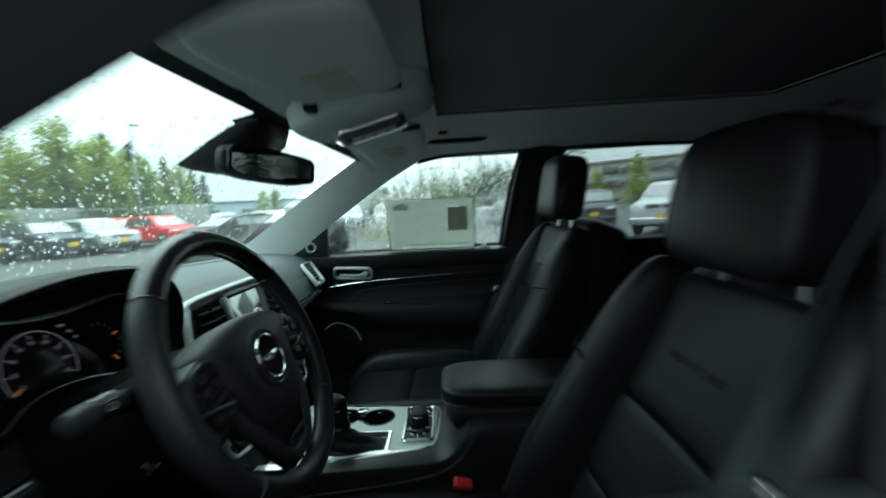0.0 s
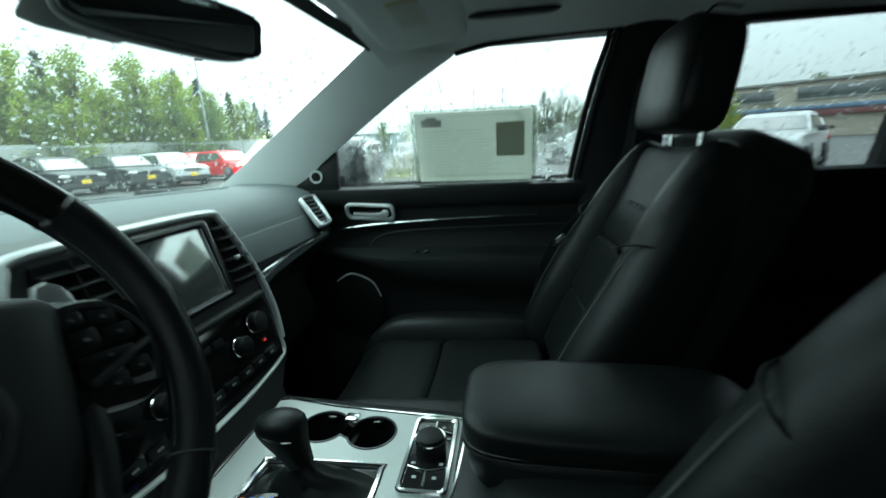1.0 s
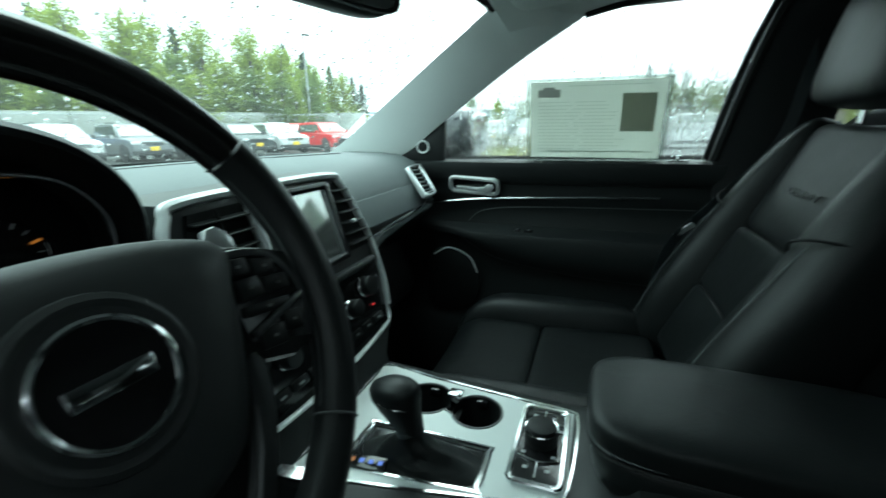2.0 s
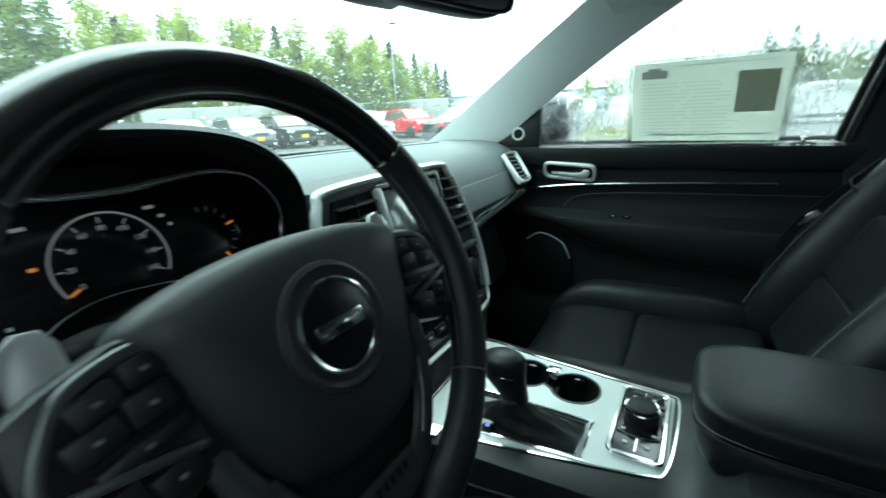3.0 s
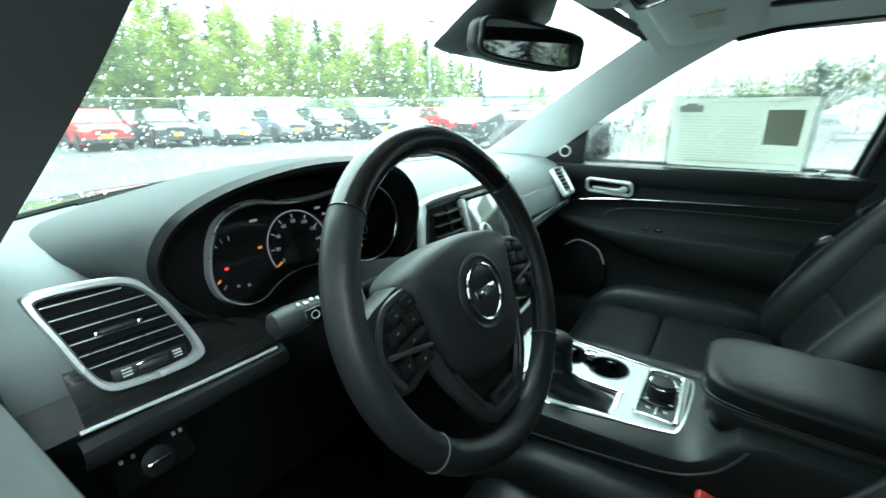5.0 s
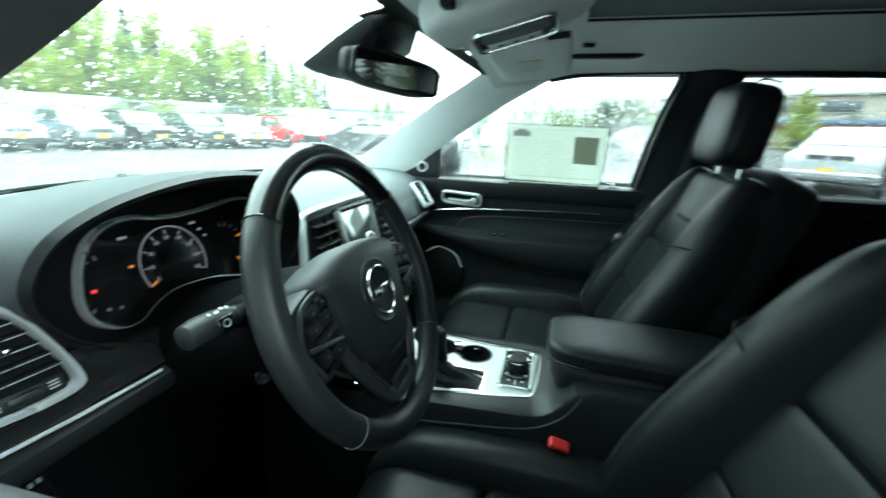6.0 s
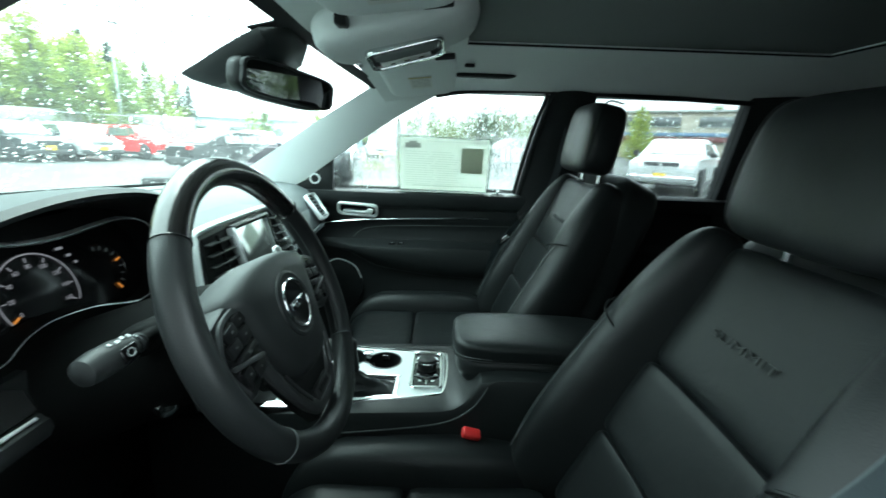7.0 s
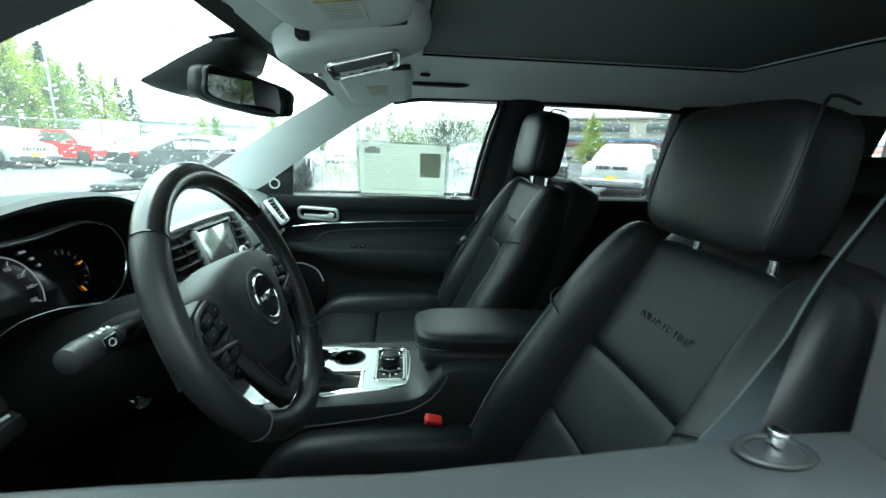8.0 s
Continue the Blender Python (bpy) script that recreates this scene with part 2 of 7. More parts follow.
def smooth_poly(pts, n=6, loop=True):
    """A closed (or open) Catmull-Rom curve through pts."""
    pts = [Vector(p) for p in pts]
    out, k = [], len(pts)
    for i in range(k if loop else k - 1):
        a, b, c, d = (pts[(i + j - 1) % k] if loop else pts[min(max(i + j - 1, 0), k - 1)] for j in range(4))
        for s in range(n):
            t = s / n
            out.append(0.5 * ((2 * b) + (c - a) * t + (2 * a - 5 * b + 4 * c - d) * t * t + (3 * b - a - 3 * c + d) * t ** 3))
    if not loop:
        out.append(pts[-1])
    return out


def round_rect(w, h, r, n=4, cx=0.0, cy=0.0):
    out = []
    for sx, sy, a0 in ((1, 1, 0), (-1, 1, 90), (-1, -1, 180), (1, -1, 270)):
        for i in range(n + 1):
            a = radians(a0 + 90 * i / n)
            out.append((cx + sx * (w / 2 - r) + r * math.cos(a), cy + sy * (h / 2 - r) + r * math.sin(a)))
    return out


def ring_frame(outer, inner, depth, m=None, bev=0.0):
    """A frame between two outlines with the same number of points; rounded over its top edge."""
    k = bev
    rings = [[(x, y, 0) for x, y in outer], [(x, y, depth - k) for x, y in outer]]
    if k:
        mid = [((ox * 0.8 + ix * 0.2), (oy * 0.8 + iy * 0.2), depth) for (ox, oy), (ix, iy) in zip(outer, inner)]
        mid2 = [((ox * 0.25 + ix * 0.75), (oy * 0.25 + iy * 0.75), depth) for (ox, oy), (ix, iy) in zip(outer, inner)]
        rings += [mid, mid2]
    rings += [[(x, y, depth - k) for x, y in inner], [(x, y, 0) for x, y in inner]]
    bm = loft(rings + [rings[0]], caps=False)
    bmesh.ops.remove_doubles(bm, verts=bm.verts, dist=1e-6)
    if m is not None:
        bm.transform(m)
    return bm


def tube(path, r, n=8, loop=False, flat=1.0, radii=None):
    """A round (or flattened) bar along a path."""
    path = [Vector(p) for p in path]
    k = len(path)
    rings = []
    prev = None
    for i, p in enumerate(path):
        d = (path[(i + 1) % k] - path[i - 1]) if loop else (path[min(i + 1, k - 1)] - path[max(i - 1, 0)])
        d.normalize()
        if prev is None:
            up = Vector((0, 0, 1)) if abs(d.z) < 0.9 else Vector((1, 0, 0))
            prev = d.cross(up).normalized()
        u = (prev - d * prev.dot(d)).normalized()
        v = d.cross(u)
        prev = u
        rr = radii[i] if radii else r
        rings.append([p + u * math.cos(2 * math.pi * j / n) * rr + v * math.sin(2 * math.pi * j / n) * rr * flat for j in range(n)])
    if loop:
        rings.append(rings[0])
    bm = loft(rings, caps=not loop)
    if loop:
        bmesh.ops.remove_doubles(bm, verts=bm.verts, dist=1e-6)
    return bm


def sheet(rows, thick, side=(0, 0, 1)):
    """A curved sheet through rows of points, with thickness towards side."""
    d = Vector(side).normalized() * thick
    bm = bmesh.new()
    g = [[bm.verts.new(p) for p in r] for r in rows]
    h = [[bm.verts.new(Vector(p) + d) for p in r] for r in rows]
    a, b = len(rows), len(rows[0])
    for i in range(a - 1):
        for j in range(b - 1):
            bm.faces.new((g[i][j], g[i][j + 1], g[i + 1][j + 1], g[i + 1][j]))
            bm.faces.new((h[i][j], h[i + 1][j], h[i + 1][j + 1], h[i][j + 1]))
    for i in range(a - 1):
        bm.faces.new((g[i][0], g[i + 1][0], h[i + 1][0], h[i][0]))
        bm.faces.new((g[i][-1], h[i][-1], h[i + 1][-1], g[i + 1][-1]))
    for j in range(b - 1):
        bm.faces.new((g[0][j], h[0][j], h[0][j + 1], g[0][j + 1]))
        bm.faces.new((g[-1][j], g[-1][j + 1], h[-1][j + 1], h[-1][j]))
    return bm


def holed(outer, holes, depth, m):
    """A plate with openings right through it."""
    cu = bpy.data.curves.new("plate", "CURVE")
    cu.dimensions, cu.fill_mode, cu.extrude = "2D", "BOTH", depth / 2
    for pts in [outer] + holes:
        sp = cu.splines.new("POLY")
        sp.points.add(len(pts) - 1)
        for q, (x, y) in zip(sp.points, pts):
            q.co = (x, y, 0, 1)
        sp.use_cyclic_u = True
    tmp = bpy.data.objects.new("plate", cu)
    scene.collection.objects.link(tmp)
    me = bpy.data.meshes.new_from_object(tmp.evaluated_get(bpy.context.evaluated_depsgraph_get()))
    bpy.data.objects.remove(tmp)
    bpy.data.curves.remove(cu)
    bm = bmesh.new()
    bm.from_mesh(me)
    bpy.data.meshes.remove(me)
    bmesh.ops.remove_doubles(bm, verts=bm.verts, dist=1e-6)
    bm.transform(m)
    return bm


def disc(c, r, depth, n=24, bev=0.0, rot=(0, 0, 0), r2=None):
    bm = bmesh.new()
    bmesh.ops.create_cone(bm, cap_ends=True, segments=n, radius1=r, radius2=r if r2 is None else r2, depth=depth)
    if bev:
        bmesh.ops.bevel(bm, geom=[e for e in bm.edges if abs(e.verts[0].co.z - e.verts[1].co.z) < 1e-6], offset=bev, segments=2, profile=0.5, affect="EDGES")
    bm.transform(pose(*c, *rot))
    return bm


def lerp(a, b, t):
    return Vector(a) * (1 - t) + Vector(b) * t


def mirror_x(bm):
    bm.transform(Matrix.Diagonal((-1, 1, 1, 1)))
    return bm


def words(text, size, mat, m, parent, depth=0.0006, name="lettering", label=""):
    """Raised lettering in the built-in font, as a mesh."""
    cu = bpy.data.curves.new(name, "FONT")
    cu.body, cu.size, cu.extrude = text, size, depth
    cu.align_x, cu.align_y = "CENTER", "CENTER"
    tmp = bpy.data.objects.new(name, cu)
    scene.collection.objects.link(tmp)
    me = bpy.data.meshes.new_from_object(tmp.evaluated_get(bpy.context.evaluated_depsgraph_get()))
    bpy.data.objects.remove(tmp)
    bpy.data.curves.remove(cu)
    me.transform(m)
    me.materials.clear()
    me.materials.append(mat)
    ob = new(name, me)
    ob.parent = parent
    if label:
        ob["label"] = label
    return ob


# ================================================================ the car that the camera reaches into
# x to its right, y to its front, z up from the ground; the middle line of the car is x = 0


def roof_z(x, y):
    side = max(0.0, (abs(x) - 0.33) / 0.31)
    front = max(0.0, (y - 0.02) / 0.33)
    return 1.588 - 0.082 * side ** 1.6 - 0.064 * front ** 1.3 - 0.012 * max(0, -y - 0.9)


def build_ceiling():
    xs = [-0.66, -0.62, -0.58, -0.54, -0.51, -0.485, -0.465, -0.45] + [-0.2, 0.0, 0.2] + [0.345, 0.36, 0.39, 0.44, 0.50, 0.56, 0.62, 0.66]
    ys = [0.330, 0.29, 0.24, 0.16, 0.08, 0.03, 0.015, -0.25, -0.5, -0.75, -0.94, -0.96, -1.1, -1.4, -1.9]
    bm = bmesh.new()
    grid = {}
    for i, x in enumerate(xs):
        for j, y in enumerate(ys):
            yy = y - 0.17 * x * x if y > 0.2 else y
            lip = 0.004 if (x in (-0.45, 0.345) and -0.95 < y < 0.02) else 0
            grid[i, j] = bm.verts.new((x, yy, roof_z(x, y) - lip))
    for i in range(len(xs) - 1):
        for j in range(len(ys) - 1):
            xm, ym = (xs[i] + xs[i + 1]) / 2, (ys[j] + ys[j + 1]) / 2
            if -0.45 < xm < 0.345 and -0.94 < ym < 0.015:
                continue
            bm.faces.new((grid[i, j], grid[i + 1, j], grid[i + 1, j + 1], grid[i, j + 1]))
    r = bmesh.ops.extrude_face_region(bm, geom=bm.faces[:])
    bmesh.ops.translate(bm, vec=(0, 0, 0.035), verts=[v for v in r["geom"] if isinstance(v, bmesh.types.BMVert)])
    ob = part("ceiling", bm, HEADLINER)
    tagged(ob, "grey woven cloth headliner with a framed sunroof opening", "ceiling", kind="structure")
    shade = part("sunroof_shade", rbox((-0.05, -0.465, 1.601), (0.92, 1.06, 0.012), 0.004), SHADE)
    tagged(shade, "closed dark grey cloth sunroof shade in the headliner", "sunroof shade", kind="structure")
    loop = [(-0.45, 0.015), (-0.2, 0.015), (0.1, 0.015), (0.345, 0.015), (0.345, -0.3), (0.345, -0.65), (0.345, -0.94), (0.0, -0.94), (-0.45, -0.94), (-0.45, -0.5)]
    tagged(part("sunroof_seal", tube([(x, y, roof_z(x, y) + 0.001) for x, y in loop], 0.0032, 6, True), RUBBER), "black rubber seal round the sunroof opening", "sunroof seal", kind="structure")
    pads = part("roof_skin", sheet([[(x, y, roof_z(x, y) + 0.085 + 0.02 * (1 - (x / 0.7) ** 2)) for x in (-0.70, -0.55, -0.3, 0, 0.3, 0.55, 0.70)] for y in (0.335, 0.1, -0.4, -1.0, -1.6, -2.1)], 0.006), PAINT_CAR)
    tagged(pads, "outer metal roof panel of the car", "car roof", kind="structure")


PAINT_CAR = material("dark_metallic_paint", (0.03, 0.034, 0.038), 0.25, metal=0.3, var=0.05, bump=0, coat=1.0)
RUBBER = material("black_rubber", (0.008, 0.009, 0.009), 0.65, bump=0.1, spec=0.25)
COVER_DARK = material("dark_grey_cover", (0.075, 0.078, 0.079), 0.7, var=0.12, grain=700, bump=0.2, spec=0.2)
BODY_IN = material("black_trim_cloth", (0.016, 0.017, 0.018), 0.85, var=0.15, grain=700, bump=0.3, spec=0.2)

A_FRONT = [(0.548, 0.290, 1.503), (0.615, 0.450, 1.420), (0.655, 0.615, 1.320), (0.682, 0.750, 1.236), (0.708, 0.90, 1.150)]
A_REAR = [(0.655, 0.10, 1.489), (0.675, 0.235, 1.415), (0.695, 0.378, 1.324), (0.712, 0.52, 1.226), (0.725, 0.66, 1.120)]

A_REAR_DRIVER = [(0.612, 0.085, 1.494), (0.618, 0.196, 1.442), (0.620, 0.326, 1.381), (0.625, 0.470, 1.313), (0.690, 0.66, 1.150)]


def build_pillars(s):
    side = "passenger" if s > 0 else "driver"
    rows = []
    f, r = smooth_poly(A_FRONT, 4, False), smooth_poly(A_REAR if s > 0 else A_REAR_DRIVER, 4, False)
    for a, b in zip(f, r):
        row = []
        for k in range(9):
            t = k / 8
            p = lerp(a, b, t)
            bulge = math.sin(math.pi * t) ** 0.7 * 0.010
            row.append(((p.x - bulge * 0.8) * s, p.y - bulge * 0.5, p.z - bulge * 0.2))
        rows.append(row)
    ob = part("pillar_trim", sheet(rows, 0.05, (s, 0.3, 0)), PILLAR)
    tagged(ob, "smooth light grey cloth trim of the windscreen pillar", "pillar trim", kind="structure")
    if s < 0:
        # dark sheet added over the pale pillar trim so that it looks shaded
        rows = [[(-p.x + 0.002, p.y - 0.005, p.z - 0.002), (-p.x - 0.05, p.y - 0.002, p.z - 0.002), (-0.752, p.y + 0.012, p.z - 0.002)] for p in r]
        ob = part("pillar_cover", sheet(rows, 0.010, (0, 1, 0.4)), COVER_DARK)
        tagged(ob, "dark grey sheet added over the driver's pillar trim", "window frame", kind="structure")
    # window head rubber from pillar to pillar
    head = smooth_poly([(0.655, 0.10, 1.489), (0.645, 0.0, 1.504), (0.640, -0.14, 1.511), (0.637, -0.262, 1.513)], 5, False)
    head += [Vector((0.634, -0.44, 1.509)), Vector((0.628, -0.70, 1.503)), Vector((0.620, -0.95, 1.494))]
    ob = part("window_seal", tube([(p.x * s, p.y, p.z) for p in head], 0.008, 8), RUBBER)
    tagged(ob, "black rubber seal over the side windows", "window seal", kind="structure")
    rows = []
    for z, y0, y1, x in ((1.56, -0.302, -0.445, 0.63), (1.50, -0.280, -0.44, 0.642), (1.40, -0.255, -0.43, 0.668), (1.28, -0.229, -0.425, 0.696), (1.16, -0.206, -0.42, 0.715), (0.9, -0.26, -0.42, 0.73), (0.45, -0.28, -0.44, 0.735)):
        row = []
        for k in range(7):
            t = k / 6
            row.append(((x - 0.022 * math.sin(math.pi * t) ** 0.6) * s, y0 + (y1 - y0) * t, z))
        rows.append(row)
    edge = smooth_poly([(0.640, -0.272, 1.512), (0.648, -0.267, 1.48), (0.670, -0.243, 1.40), (0.698, -0.217, 1.28), (0.722, -0.196, 1.16)], 5, False)
    if s > 0:
        tagged(part("pillar_seal", join(tube([(p.x * s, p.y, p.z) for p in edge], 0.007, 8), tube([((p.x - 0.012) * s, p.y - 0.020, p.z) for p in edge], 0.004, 6)), RUBBER), "black rubber seal down the door pillar", "window seal", kind="structure")
    ob = part("door_pillar", sheet(rows, 0.06, (s, 0, 0)), BODY_IN)
    tagged(ob, "dark trimmed pillar between the side windows", "door pillar", kind="structure")
    rows = [[((x - 0.02 * (k > 0)) * s, -0.95 - 0.12 * k, z) for k in range(8)] for z, x in ((1.57, 0.61), (1.50, 0.625), (1.16, 0.72), (0.8, 0.74), (0.42, 0.73))]
    ob = part("quarter_panel", sheet(rows, 0.06, (s, 0, 0)), BODY_IN)
    tagged(ob, "dark trimmed rear quarter of the cabin", "wall", kind="structure")
    # roof rail between head of doors and roof skin
    rows = [[((0.66 + 0.02 * (k > 0)) * s, y, z) for k, z in enumerate((1.535, 1.60, 1.66))] for y in (0.20, 0.0, -0.5, -1.0, -2.0)]
    ob = part("roof_rail", sheet(rows, 0.04, (s, 0, 0)), PAINT_CAR)
    tagged(ob, "painted metal roof rail over the doors", "roof rail", kind="structure")


DOOR_Y = [0.66, 0.60, 0.54, 0.48, 0.45, 0.42, 0.39, 0.36, 0.32, 0.28, 0.22, 0.15, 0.06, -0.06, -0.16, -0.24]


def pad_low(y):
    """Height of the lower edge of the door's padded armrest."""
    for (ya, za), (yb, zb) in zip(PAD_EDGE, PAD_EDGE[1:]):
        if ya <= y <= yb:
            return za + (zb - za) * (y - ya) / (yb - ya)
    return PAD_EDGE[0][1] if y < 0 else PAD_EDGE[-1][1]


PAD_EDGE = [(-1.2, 0.812), (-0.14, 0.815), (0.08, 0.824), (0.20, 0.838), (0.31, 0.858), (0.38, 0.888), (0.43, 0.918), (0.48, 0.928), (0.7, 0.930)]


def door_ring(y, front=0.0, sill=1.155):
    """Section of a front door in x and z; front: how far the armrest has faded."""
    a = 1 - front
    arm = 0.940
    w = 0.010 * max(0, min(1, (y - 0.2) / 0.25))
    lo = pad_low(y)
    k = min(1, max(0, (y - 0.25) / 0.05))
    pts = [(0.84, sill - 0.006), (0.712 + w, sill), (0.702 + w, sill - 0.006), (0.701 + w, sill - 0.018), (0.711 + 0.006 * k, 1.112), (0.717 + 0.008 * k, 1.098), (0.728 + 0.003 * k, 1.090), (0.741 - 0.007 * k, 1.087), (0.744 - 0.002 * k, 1.060), (0.747, 1.040),
           (0.757, 1.030), (0.762, 0.995), (0.757, arm + 0.022), (0.752 - 0.040 * a, arm + 0.011), (0.752 - 0.054 * a, arm + 0.004), (0.752 - 0.058 * a, arm - 0.008),
           (0.752 - 0.052 * a, (arm + lo) / 2), (0.752 - 0.034 * a, lo + 0.010), (0.752 - 0.020 * a, lo), (0.757, lo - 0.007), (0.756, 0.76), (0.752, 0.70), (0.735, 0.64), (0.725, 0.60), (0.730, 0.44), (0.86, 0.40), (0.90, 0.7), (0.90, 1.0)]
    return pts


def build_door(s):
    who = "passenger's" if s > 0 else "driver's"
    top = thing("car_door", f"closed {who} front door, black vinyl" + (", its window wound down" if s < 0 else " with a silver handle"), "car door", at=pose(0.8 * s, 0.2, 0.42))
    inv = top.matrix_world.inverted()

    def put_in(bm):
        if s < 0:
            mirror_x(bm)
        return put(bm, inv)
    rings = []
    for y in DOOR_Y:
        fade = min(1, max(0, (y - 0.38) / 0.12)) * 0.75 if y < 0.52 else 1.0
        rise = 0.018 * min(1, max(0, (0.05 - y) / 0.22)) if s < 0 else 0.0
        rings.append([(x, y, z) for x, z in door_ring(y, fade, 1.155 + rise)])
    part("door_panel", put_in(loft(rings)), DOOR_VINYL, top, angle=40)
    strip = [(0.7455, 0.535, 1.018), (0.7440, 0.46, 1.030), (0.7425, 0.36, 1.040), (0.742, 0.22, 1.047), (0.742, 0.06, 1.053), (0.743, -0.11, 1.057)]
    part("chrome_strip", put_in(tube(smooth_poly(strip, 4, False), 0.0032, 6)), CHROME, top, "thin bright chrome trim strip")
    # release handle in its bezel: plane facing the cabin
    m = Matrix(((0, 0, -1, 0.733), (-1, 0, 0, 0.386), (0, 1, 0, 1.082), (0, 0, 0, 1))) @ pose(0, 0, 0, 24, 0, -4)
    bez = part("handle_bezel", put_in(ring_frame(round_rect(0.156, 0.058, 0.020, 5), round_rect(0.134, 0.036, 0.012, 5), 0.010, m, 0.003)), SILVER, top, "satin silver handle surround")
    part("handle_cup", put_in(prism(round_rect(0.136, 0.038, 0.014, 5), 0.003, m)), GLOSSY, bez)
    lever = [(-0.054, -0.0135), (0.030, -0.0135), (0.056, -0.008), (0.062, 0.004), (0.058, 0.0135), (0.044, 0.0135), (0.034, 0.002), (0.010, -0.003), (-0.054, -0.0065)]
    # pale silver in place of chrome, its bright reflection put into the colour
    part("release_lever", put_in(prism(lever, 0.007, m @ pose(0, 0, 0.006, 0, -5, 0), 0.002)), SILVER, bez, "chrome door release lever")
    # outline of the dark insert, and the stitched lower edge of the armrest pad
    ins = smooth_poly([(0.757, 0.410, 0.968), (0.759, 0.375, 0.998), (0.758, 0.30, 1.013), (0.757, 0.16, 1.020), (0.757, -0.02, 1.024), (0.757, -0.20, 1.027)], 4, False)
    part("insert_seam", put_in(tube(ins, 0.0016, 5)), VINYL_PALE, top)
    low = [(0.752 - 0.024 * (1 - 0.75 * min(1, max(0, (y - 0.38) / 0.12))), y, pad_low(y) + 0.003) for y in (0.46, 0.43, 0.40, 0.36, 0.31, 0.25, 0.16, 0.06, -0.06, -0.16, -0.23)]
    part("armrest_seam", put_in(tube(smooth_poly(low, 3, False), 0.0016, 5)), VINYL_PALE, top)
    # window switches on the armrest
    for k in range(2):
        part("window_switch", put_in(rbox((0.722, 0.255 - 0.035 * k, 0.953), (0.018, 0.022, 0.008), 0.002)), GLOSSY, top)
        part("switch_mark", put_in(rbox((0.719, 0.255 - 0.035 * k, 0.9578), (0.004, 0.008, 0.0008), 0)), WHITE_MARK, top)
    # map pocket and loudspeaker
    part("map_pocket", put_in(pillow((0.735, 0.05, 0.62), (0.075, 0.50, 0.17), 5, 8)), PLASTIC, top)
    spk = Matrix(((0, 0, -1, 0.744), (-1, 0, 0, 0.448), (0, 1, 0, 0.778), (0, 0, 0, 1)))
    cone = smooth_poly([(-0.085, 0.07, 0), (-0.02, 0.105, 0), (0.05, 0.075, 0), (0.078, 0.0, 0), (0.055, -0.07, 0), (0.0, -0.10, 0), (-0.085, -0.09, 0)], 5)
    sp = part("loudspeaker", put_in(prism([(p.x, p.y) for p in cone], 0.012, spk, 0.003)), PLASTIC, top, "black loudspeaker grille")
    arc = smooth_poly([(-0.07, 0.080, 0.012), (-0.02, 0.105, 0.012), (0.045, 0.080, 0.012), (0.072, 0.03, 0.012)], 6, False)
    part("speaker_ring", put_in(put(tube(arc, 0.0025, 6), spk)), SILVER, sp, "thin silver ring")
    # door tweeter corner (sail) and lock button
    sail = Matrix(((0, 0, -1, 0.735), (-1, 0, 0, 0), (0, 1, 0, 0), (0, 0, 0, 1)))
    part("mirror_corner", put_in(prism([(-0.64, 1.15), (-0.475, 1.15), (-0.47, 1.275), (-0.55, 1.215)], 0.018, sail, 0.004)), PLASTIC, top, "black corner cover behind the door mirror")
    tw = Matrix(((0, 0, -1, 0.717), (-1, 0, 0, 0.539), (0, 1, 0, 1.192), (0, 0, 0, 1))) @ pose(0, 0, 0, 0, 12, 0)
    part("tweeter", put_in(put(disc((0, 0, 0.004), 0.015, 0.010, 20, 0.003), tw)), PLASTIC, top)
    ring = [(0.0165 * math.cos(a), 0.0165 * math.sin(a), 0.008) for a in [2 * math.pi * k / 24 for k in range(24)]]
    part("tweeter_ring", put_in(put(tube(ring, 0.0032, 6, True), tw)), SILVER, top, "silver ring round the tweeter")
    base = [(0.015 * math.cos(2 * math.pi * k / 20), 0.024 * math.sin(2 * math.pi * k / 20)) for k in range(20)]
    ly = -0.137 if s > 0 else -0.150
    lx = 0.716 if s > 0 else 0.722
    up = 0.0 if s > 0 else 0.0164
    part("lock_collar", put_in(ring_frame(base, [(x * 0.72, y * 0.72) for x, y in base], 0.0022, pose(lx, ly, 1.1545 + up), 0.0008)), PLASTIC, top)
    part("lock_button", put_in(join(disc((lx, ly, 1.160 + up), 0.0046, 0.014, 14, 0.001), disc((lx, ly, 1.1675 + up), 0.0056, 0.004, 14, 0.0015))), CHROME, top, "chrome lock button")
    # outer skin
    rows = [[(0.935 - 0.05 * ((z - 0.8) / 0.4) ** 2, y, z) for z in (0.40, 0.55, 0.7, 0.85, 1.0, 1.08, 1.145)] for y in (0.70, 0.45, 0.2, -0.05, -0.33)]
    part("door_skin", put_in(sheet(rows, 0.012, (1, 0, 0))), PAINT_CAR, top)
    part("outer_seal", put_in(tube([(0.845, 0.64, 1.152), (0.845, -0.24, 1.156)], 0.006, 6)), RUBBER, top)
    if s > 0:
        g = [[(0.745 - 0.26 * (z - 1.15), y0 + (y1 - y0) * k / 5, z) for k in range(6)] for z, y0, y1 in
             ((1.140, 0.62, -0.215), (1.22, 0.53, -0.234), (1.32, 0.39, -0.252), (1.42, 0.235, -0.268), (1.50, 0.09, -0.280))]
        gl = part("window_pane", put_in(sheet(g, 0.004, (1, 0, 0.2))), GLASS_CLEAR, top, "side window glass beaded with rain")
    return top


